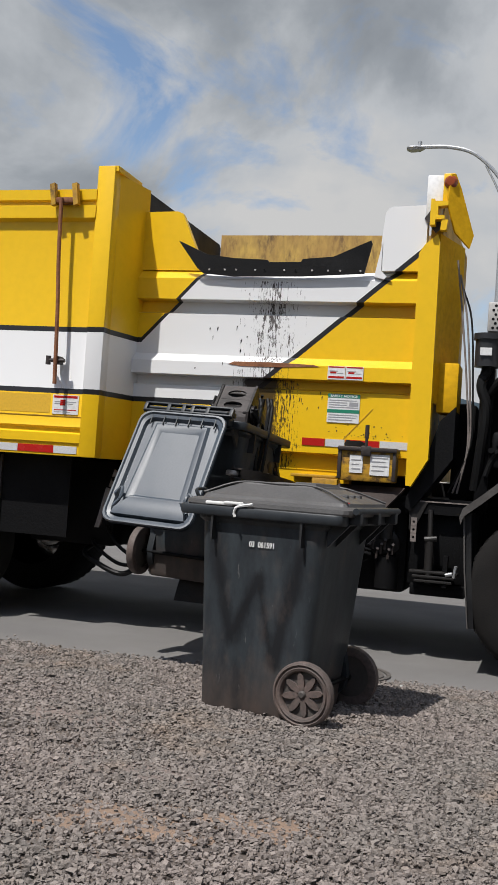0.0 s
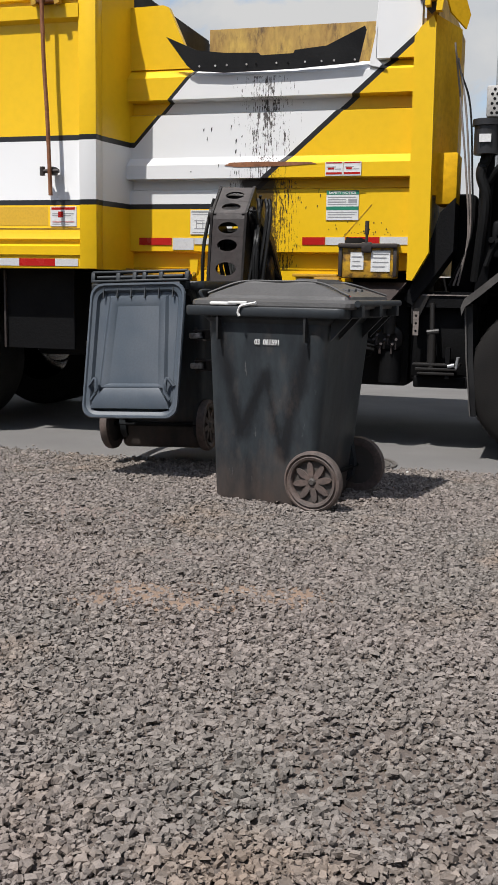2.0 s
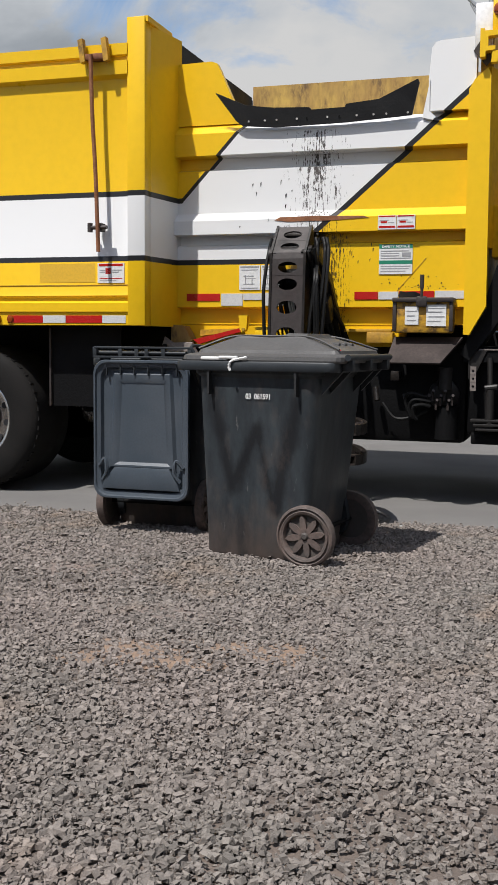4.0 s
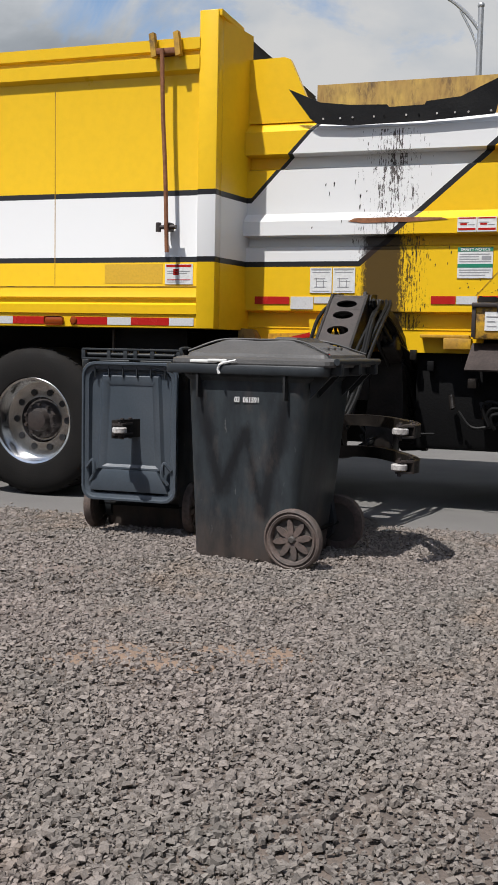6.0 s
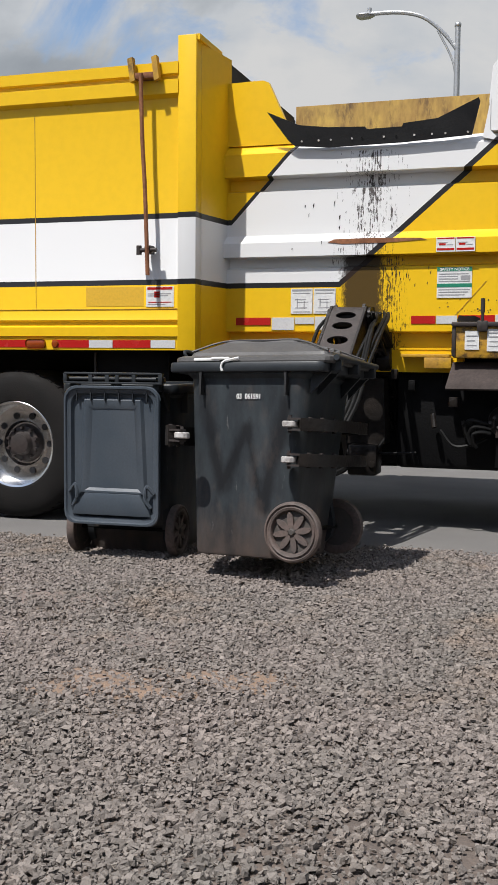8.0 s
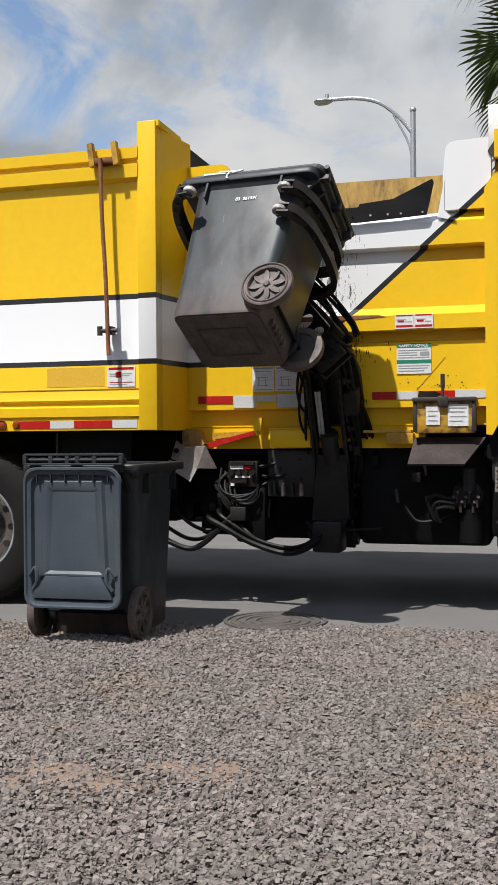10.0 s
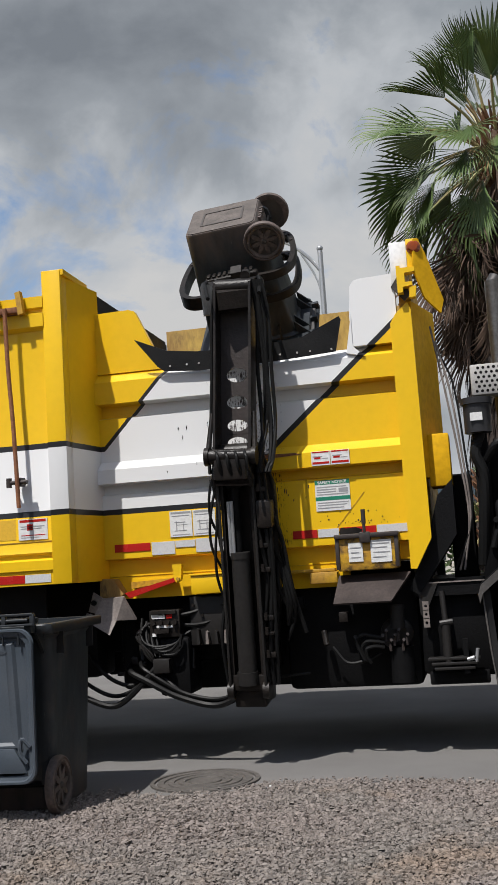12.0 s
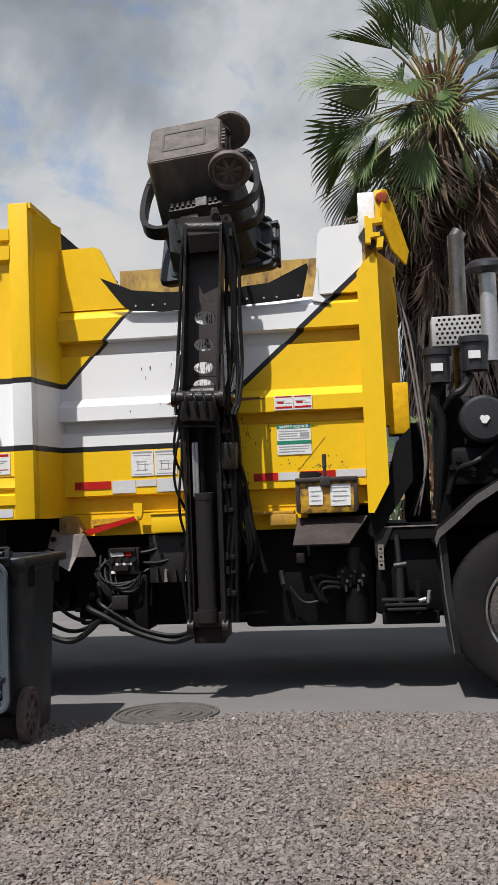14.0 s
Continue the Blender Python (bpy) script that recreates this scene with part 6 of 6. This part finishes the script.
def fan_mesh(name, length, spread, droop, mat, blades=30, seed=1):
    """One stiff fan leaf: pleats joined to past the middle, then split into narrow pointed tips. Stalk end at origin, leaf along +x."""
    rnd = random.Random(seed)
    bm = B()
    for i in range(blades):
        q = (i / (blades - 1) - 0.5) * 2
        a = q * spread / 2
        L = length * (1 - 0.22 * q * q) * rnd.uniform(0.93, 1.04)
        w = L * spread / blades * 0.53
        d = Vector((math.cos(a), math.sin(a), 0))
        s = Vector((-d.y, d.x, 0))
        tip = rnd.uniform(0.3, 1.6) * droop
        cup = 0.34 * q * q * length
        rows = []
        for u, k, z in ((0.02, 0.03, 0), (0.30, 0.31, 0.0), (0.64, 0.66, 0.0), (0.80, 0.52, -0.02 * tip), (0.92, 0.22, -0.07 * tip), (1.0, 0.02, -0.18 * tip)):
            c = d * L * u + Vector((0, 0, z * L + cup * u))
            fold = Vector((0, 0, 0.30 * w * k))
            rows.append((bm.verts.new(c + s * w * k - fold), bm.verts.new(c + fold), bm.verts.new(c - s * w * k - fold)))
        for p, r in zip(rows, rows[1:]):
            bm.faces.new((p[0], p[1], r[1], r[0]))
            bm.faces.new((p[1], p[2], r[2], r[1]))
    return to_mesh(name, bm, mat, 180)


def palm(x, y, ground_z, crown_z, seed, n_green, n_dead, size, meshes, dead, label):
    rnd = random.Random(seed)
    e = thing("palm_tree", label, "palm tree", "palms by the street")
    e.location = (x, y, ground_z)
    H = crown_z - ground_z
    bm = B()
    prof = []
    for i in range(40):
        u = i / 39
        prof.append((0.24 - 0.07 * u + 0.02 * (i % 2) + 0.05 * max(0, u - 0.9) * 10, u * H))
    lathe(bm, [(0, -0.1), (0.28, -0.1), *prof, (0, H + 0.1)], 18)
    part("trunk", bm, M_TRUNK, e, "shaggy brown palm trunk")
    bm = B()
    for i in range(150):
        a, z = rnd.uniform(0, 6.283), H + rnd.uniform(-0.75, 0.15)
        d = Vector((math.cos(a), math.sin(a), 0))
        p = d * 0.17 + Vector((0, 0, z))
        q = p + d * rnd.uniform(0.08, 0.22) + Vector((0, 0, rnd.uniform(0.10, 0.35)))
        rod(bm, p, q, 0.032, 0.010, 5)
    tagged(part("leaf_base", bm, M_LEAFBASE, e), "reddish brown fibrous leaf bases", kind="stuff")
    if n_dead > 20:
        # a thatch of old leaves clings to the trunk below the crown
        bm = B()
        for i in range(6000):
            a, z = rnd.uniform(0, 6.283), H - 1.0 - (H - 1.6) * rnd.random()
            r = rnd.uniform(0.26, 0.56) + 0.30 * (H - 1.0 - z) / (H - 1.6)
            d, s = Vector((math.cos(a), math.sin(a), 0)), Vector((-math.sin(a), math.cos(a), 0))
            w, L, out = rnd.uniform(0.008, 0.030), rnd.uniform(0.35, 0.85), rnd.uniform(-0.06, 0.10)
            p = d * (r - 0.06) + Vector((0, 0, z))
            m = d * r + s * rnd.uniform(-0.05, 0.05) + Vector((0, 0, z - L * 0.5))
            q = d * (r + out) + s * rnd.uniform(-0.10, 0.10) + Vector((0, 0, z - L))
            vs = [bm.verts.new(c) for c in (p - s * w, p + s * w, m + s * w, q, m - s * w)]
            bm.faces.new(vs)
        tagged(part("thatch", bm, M_SKIRT, e), "dark hanging thatch of old leaves", kind="stuff")
    for i in range(n_green + n_dead):
        is_dead = i >= n_green
        a = i * 2.399963 + rnd.uniform(-0.25, 0.25)
        if is_dead:
            el, L, z = rnd.uniform(-80, -45), rnd.uniform(0.45, 0.85), H - 0.30 - 1.5 * rnd.random()
        else:
            u = i / n_green
            el, L, z = 86 - 142 * u + rnd.uniform(-9, 9), rnd.uniform(0.50, 0.92), H - 0.50 * u
        e1 = radians(el)
        d = Vector((math.cos(a) * math.cos(e1), math.sin(a) * math.cos(e1), math.sin(e1)))
        start = Vector((0.14 * math.cos(a), 0.14 * math.sin(a), z))
        sag = 0.0 if is_dead else -0.14
        end = start + d * L * size + Vector((0, 0, sag))
        bm = B()
        tube(bm, [start, (start + end) / 2 + Vector((0, 0, 0.07)), end], lambda s: 0.026 - 0.012 * s, 5, 4)
        part("stalk", bm, M_FRONDDEAD if is_dead else M_STALK, e)
        leaf = new("dry_fan" if is_dead else "fan_leaf", (dead if is_dead else meshes)[i % len(dead if is_dead else meshes)])
        leaf.parent = e
        bend = el - (10 if is_dead else 6 + 66 * (i / n_green) ** 0.7) * rnd.uniform(0.7, 1.2)
        turn = rnd.uniform(-1.5, 1.5) if is_dead else rnd.uniform(-0.75, 0.75)
        leaf.matrix_basis = Matrix.Translation(end) @ Matrix.Rotation(a, 4, "Z") @ Matrix.Rotation(-radians(max(-86, bend)), 4, "Y") @ Matrix.Rotation(turn, 4, "X") @ Matrix.Scale(size * rnd.uniform(0.85, 1.12) * (0.95 if not is_dead and i < 0.3 * n_green else 1.0), 4)


def distance():
    # hedge with low palms behind the street
    for i, (x, y, w, h) in enumerate(((2.6, 9.2, 2.2, 1.9), (5.5, 9.6, 3.0, 1.8), (-8.0, 13.0, 4.0, 1.8), (9.5, 10.0, 3.5, 2.2))):
        rng = random.Random(20 + i)
        bm = B()
        for k in range(1500):
            p = Vector((rng.gauss(0, 0.36) * w, rng.gauss(0, 0.45), 0))
            p.z = rng.uniform(0.0, h) * (1 - 0.5 * (p.x / w) ** 2)
            d = Vector((rng.gauss(0, 1), rng.gauss(0, 1), rng.gauss(0.5, 1))).normalized()
            s = d.cross(Vector((rng.gauss(0, 1), rng.gauss(0, 1), 0.3))).normalized() * rng.uniform(0.015, 0.035)
            L = rng.uniform(0.10, 0.28)
            vs = [bm.verts.new(Vector((x, y, -0.03)) + p + q) for q in (s * 0.3, d * L * 0.5 + s, d * L, d * L * 0.5 - s)]
            bm.faces.new(vs)
        thing("shrub", "green bushy shrub behind the street", "shrub", "shrubs behind the street", bm=bm, mat=M_HEDGE)
    # houses far off
    for x, y, w, d, h in ((-12.5, 62, 9, 8, 3.4), (2.0, 70, 10, 8, 3.2), (-30, 66, 11, 8, 3.6), (18, 66, 10, 9, 3.4)):
        e = thing("house", "low far house with a dark hipped roof", "house", "far houses")
        e.location = (x, y, -0.03)
        bm = B()
        box(bm, -w / 2, w / 2, -d / 2, d / 2, 0, h)
        part("wall", bm, M_STUCCO, e)
        bm = B()
        lo = [(-w / 2 - 0.5, -d / 2 - 0.5, h), (w / 2 + 0.5, -d / 2 - 0.5, h), (w / 2 + 0.5, d / 2 + 0.5, h), (-w / 2 - 0.5, d / 2 + 0.5, h)]
        hi = [(-w / 4, -0.1, h + 1.7), (w / 4, -0.1, h + 1.7), (w / 4, 0.1, h + 1.7), (-w / 4, 0.1, h + 1.7)]
        loft(bm, [lo, hi])
        part("roof", bm, M_ROOF, e)
        for k in (-0.28, 0.05, 0.3):
            bm = B()
            box(bm, w * k - 0.6, w * k + 0.6, -d / 2 - 0.05, -d / 2 + 0.02, 1.0, 2.3)
            part("window", bm, M_WINDOW, e)
    # trees between the houses
    for i, (x, y, h) in enumerate(((-8.5, 50, 4.2), (-6.2, 54, 3.4), (-14, 48, 4.6), (6, 52, 4.4), (13, 50, 5.0), (-20, 52, 5.0), (-3.0, 56, 3.0))):
        rng = random.Random(60 + i)
        e = thing("tree", "round-headed far green tree", "tree", "far trees")
        e.location = (x, y, -0.03)
        bm = B()
        rod(bm, (0, 0, -0.1), (0, 0, h * 0.5), 0.18, 0.09, 8)
        for k in range(4):
            a = k * 1.6
            rod(bm, (0, 0, h * 0.38), (math.cos(a) * h * 0.2, math.sin(a) * h * 0.2, h * 0.7), 0.07, 0.03, 6)
        part("trunk", bm, M_TRUNK, e)
        bm = B()
        for k in range(700):
            p = Vector((rng.gauss(0, 1), rng.gauss(0, 1), rng.gauss(0, 1))).normalized() * rng.uniform(0.5, 1.0)
            p = Vector((p.x * h * 0.34, p.y * h * 0.34, h * 0.66 + p.z * h * 0.30)) + Vector((rng.gauss(0, 0.15), 0, rng.gauss(0, 0.15)))
            u = Vector((rng.gauss(0, 1), rng.gauss(0, 1), rng.gauss(0, 1))).normalized() * 0.22
            v = u.cross(Vector((rng.gauss(0, 1), rng.gauss(0, 1), 0.2))).normalized() * 0.16
            bm.faces.new([bm.verts.new(p + q) for q in (u, v, -u, -v)])
        part("crown", bm, M_HEDGE, e)
    # hills
    rng = random.Random(5)
    bm = B()
    top = []
    for i in range(121):
        x = -700 + i * 11.7
        z = 38 + 16 * math.sin(i * 0.13 + 1) + 9 * math.sin(i * 0.31) + rng.uniform(-1.5, 1.5)
        top.append((x, z))
    prism(bm, [(-700, -2), *top, (704, -2)], "y", 560, 590)
    thing("backdrop", "hazy blue hills on the horizon", "hills", kind="structure", bm=bm, mat=M_HILL)


ground()
wall_behind()
gravel()
dust_patch(0.40, -1.70, 0.28, 0.17, 0.0095, M_TAN, 2)
dust_patch(0.82, -1.50, 0.28, 0.12, 0.0075, M_TAN, 5)
dust_patch(0.20, -1.16, 0.46, 0.16, 0.0090, M_SILT, 9)
dust_patch(-0.45, -0.55, 0.40, 0.16, 0.0085, M_SILT, 14)
litter()
manhole()
CART_W = cart_closed()
CART_F, LID_F = cart_open()
TRUCK, (MAST, BEAM, INNER, GRIP, JAWS), WHEELS = truck_build()
street_lamp()
greens = [fan_mesh("fan_leaf", 0.86, radians(a), d, M_FROND, 24, s) for a, d, s in ((84, 0.6, 1), (66, 0.9, 2), (98, 0.5, 3), (56, 1.1, 4))]
drys = [fan_mesh("dry_fan", 0.90, radians(a), 1.4, M_FRONDDEAD, 18, s) for a, s in ((50, 7), (70, 8), (38, 9))]
palm(2.72, 9.0, -0.03, 6.68, 3, 64, 130, 1.16, greens, drys, "tall fan palm with green fronds and a hanging dry skirt")
palm(5.9, 10.4, -0.03, 7.4, 8, 26, 40, 0.95, greens, drys, "fan palm farther along the street")
palm(2.22, 8.1, -0.03, 0.62, 12, 16, 0, 0.50, greens, drys, "low young fan palm growing at the foot of a tall one")
palm(2.34, 8.2, -0.03, 1.85, 15, 16, 0, 0.50, greens, drys, "young fan palm beside the tall palm's trunk")
distance()


# ---------------------------------------------------------------- movement
def link(a, b, twist=0.0):
    """The pose of an arm link that runs from a to b along its z; its x stays along the truck."""
    z = (Vector(b) - Vector(a)).normalized()
    x = Vector((1, 0, 0))
    y = z.cross(x).normalized()
    x = y.cross(z)
    return Matrix.Translation(a) @ Matrix((x, y, z)).transposed().to_4x4()


def swing(u):
    """The truck at share u of its way from the first stop to the second."""
    k = 1 - u
    return pose(-0.943 * k, 0.095 * k, 0, 0, 0, 3.45 * k)


def motions():
    go = [(0, 0), (2.6, 0), (3, 0.015), (3.5, 0.16), (4, 0.425), (4.2, 0.54), (4.8, 0.86), (5.4, 0.985), (6.0, 1), (14, 1)]
    walk(TRUCK, [(t, swing(u)) for t, u in go])
    for w in WHEELS:
        m = w.matrix_basis.copy()
        walk(w, [(t, m @ pose(0, 0, 0, 0, 105 * (u - 1), 0)) for t, u in go])

    # the emptied cart is set down, its lid swinging
    rest = pose(-0.55, 0.88, 0.0, 0, 0, -88)
    f_rows = [(0, pose(-0.60, 1.40, 0.45, -2, -5, -92)), (0.6, pose(-0.50, 1.50, 0.20, 1.5, 3, -87)), (1, pose(-0.59, 1.38, 0.22, 3, 1, -87)), (1.3, pose(-0.63, 1.20, 0.20, 1, 1, -88)),
              (1.5, pose(-0.70, 1.16, 0.15, 2.6, -3, -90)), (1.8, pose(-0.70, 1.08, 0.15, 3.5, -1, -87)), (2.2, pose(-0.59, 0.96, 0.05, 1, 1, -86)), (2.6, rest), (14, rest)]
    walk(CART_F, f_rows)
    hinge = LID_F.matrix_basis.copy()
    walk(LID_F, [(t, hinge @ pose(0, 0, 0, 0, -a, 0)) for t, a in ((0, 26), (0.6, 18), (1, 32), (1.3, 4), (1.5, 26), (1.8, 27), (2.2, 2), (2.5, -1), (2.8, 0), (14, 0))])

    # the full cart is gripped, lifted outwards and tipped over the hopper
    stand = pose(0.318, 0.236, 0, 0, 0, -7)
    w_rows = [(0, stand), (7.1, stand), (7.5, pose(0.317, 0.21, 0.045, -4, -1, -7.5)), (7.7, pose(0.382, 0.25, 0.043, -4, -1, -7.5)), (8.3, pose(0.37, 0.40, 0.25, -7, -1, -8)), (8.9, pose(0.37, 0.53, 0.66, -12, -2, -9)),
              (9.4, pose(0.36, 0.60, 0.98, -16, -3, -11)), (9.8, pose(0.34, 0.64, 1.24, -20.5, -3, -12)), (10, pose(0.24, 0.88, 1.69, -31, 0, -6)), (10.2, pose(0.16, 1.02, 2.15, -42, 2, -8)), (10.5, pose(0.09, 1.32, 2.97, -58, 4, -10)),
              (10.75, pose(0.13, 1.9, 3.70, -90, 1, -8)), (11, pose(0.21, 2.40, 4.09, -112, -4, -7)), (11.25, pose(0.32, 2.60, 4.02, -129, -4, -4)), (11.5, pose(0.378, 2.663, 3.874, -137.7, -4.2, -0.7)),
              (12, pose(0.385, 2.72, 3.868, -141, -4.5, 0)), (12.5, pose(0.389, 2.78, 3.865, -144, -4.8, 1)), (13, pose(0.403, 2.70, 3.88, -141.5, -5.2, -0.6)), (13.5, pose(0.432, 2.53, 3.865, -140, -6.3, -2)), (14, pose(0.416, 2.45, 3.905, -133, -5.7, -1.2))]
    walk(CART_W, w_rows)

    # gripper: behind the one cart, then behind the other
    hold_f = Matrix.Translation((-0.395, 0, 0.60)) @ pose(0, 0, 0, 0, 0, 90)
    hold_w = Matrix.Translation((0, 0.395, 0.60))
    first = swing(0).inverted()
    g_rows = [(t, first @ m @ hold_f) for t, m in f_rows if t <= 2.6]
    g_rows += [(3.0, pose(0.50, 1.42, 0.50)), (4.2, pose(0.50, 1.50, 0.50)), (5.2, pose(0.42, 1.35, 0.56)), (5.9, pose(0.36, 0.72, 0.60, 0, 0, -6)), (6.2, stand @ hold_w)]
    # the cart sags in the grip as it rises, and slides back once it hangs upside down
    slips = {8.9: 0.06, 9.4: 0.11, 9.8: 0.15, 10: 0.15, 10.2: 0.11, 10.5: 0.03, 10.75: -0.06}
    g_rows += [(t, m @ hold_w @ Matrix.Translation((0, 0, slips.get(t, 0.0 if t < 9 else -0.14)))) for t, m in w_rows if t >= 7.1]
    walk(GRIP, g_rows)
    for s, jaw in JAWS:
        # each jaw turns about its root on the mount
        a = Matrix.Translation((s * 0.16, 0.03, 0))
        walk(jaw, [(t, a @ pose(0, 0, 0, 0, 0, s * o) @ a.inverted()) for t, o in ((0, 0), (2.55, 0), (2.9, 22), (4.2, 22), (5.2, 46), (5.9, 46), (6.3, 0), (14, 0))])

    # lower mast and upper beam, in the truck's own space
    def wrist(m):
        return (m @ Matrix.Translation((0, 0.13, 0))).translation
    lean = {0.0: (0.02, 0.16, 1.0), 2.6: (0.02, 0.10, 1.0), 3.0: (0.02, 0.05, 1.0), 4.2: (0.0, 0.05, 1.0), 5.2: (0.02, 0.5, 0.8), 5.9: (0.03, 1.0, 0.86), 6.2: (0.03, 1.0, 0.86), 7.1: (0.03, 1.0, 0.86),
            7.5: (0.03, 1.0, 0.86), 7.7: (0.03, 1.0, 0.86), 8.3: (0.05, 1.0, 0.75), 8.9: (0.12, 0.85, 0.75), 9.4: (0.10, 0.8, -0.6), 9.8: (0.12, 0.35, -1.0), 10.0: (0.16, 0.2, -1.0), 10.2: (0.20, 0.25, -1.0), 10.5: (0.30, 0.25, -1.0),
            10.75: (0.25, -0.1, -1.0), 11.0: (0.20, -0.45, -1.0), 11.25: (0.15, -0.6, -1.0), 11.5: (0.12, -0.66, -1.0), 14.0: (0.12, -0.58, -1.0)}
    b_rows, i_rows = [], []
    elbow = Vector((0.585, 1.66, 1.93))
    tops = {8.9: (0.36, 1.05, 1.15), 9.4: (0.00, 1.55, 1.95), 9.8: (-0.02, 1.62, 2.15), 10.0: (-0.04, 1.66, 2.48), 10.2: (0.10, 1.66, 2.75), 10.5: (0.36, 1.66, 2.90), 10.75: (0.48, 1.66, 2.93), 11.0: (0.58, 1.66, 2.93), 11.25: (0.62, 1.66, 2.93), 11.5: (0.635, 1.66, 2.93), 14.0: (0.64, 1.66, 2.93)}
    # the mast rises to its full height as the cart swings up
    rising = {8.9: (0.52, 1.75, 1.45), 9.4: (0.57, 1.73, 1.38), 9.8: (0.585, 1.72, 1.42), 10.0: (0.585, 1.70, 1.74), 10.2: (0.585, 1.68, 1.89)}
    for t, m in g_rows:
        if t not in lean:
            continue
        g = wrist(m)
        if t < 3:
            e = Vector((0.555, 1.34, 1.535))
            b = link(e, e + Vector((-0.02, -0.13, -1.2)))
        elif t in tops:
            b = link(rising.get(t, elbow), tops[t])
        else:
            b = link(g + Vector(lean[t]).normalized() * 1.16, g)
        b_rows.append((t, b))
        if t in tops:
            top = Vector(tops[t])
            i_rows.append((t, link(top, g)))
        else:
            i_rows.append((t, b @ Matrix.Translation((0, 0, 0.70))))
    walk(BEAM, b_rows)
    walk(INNER, i_rows)
    m_rows = []
    for t, m in b_rows:
        e = m.translation
        if t <= 7.8:
            r = Vector((0.56, min(2.6, e.y + 0.85), 0.45 if t < 5 else 0.66))
            d = (e - r).normalized()
            m_rows.append((t, link(e - d * 1.5, e)))
        elif t < 10.5:
            m_rows.append((t, link((0.56, max(1.83, e.y + math.sqrt(max(0.0, 2.25 - (e.z - 0.45) ** 2))), 0.45), e)))
    m_rows += [(t, link((0.56, 1.83, 0.45), (0.585, 1.70, 1.93))) for t in (10.5, 14)]
    walk(MAST, m_rows)


motions()
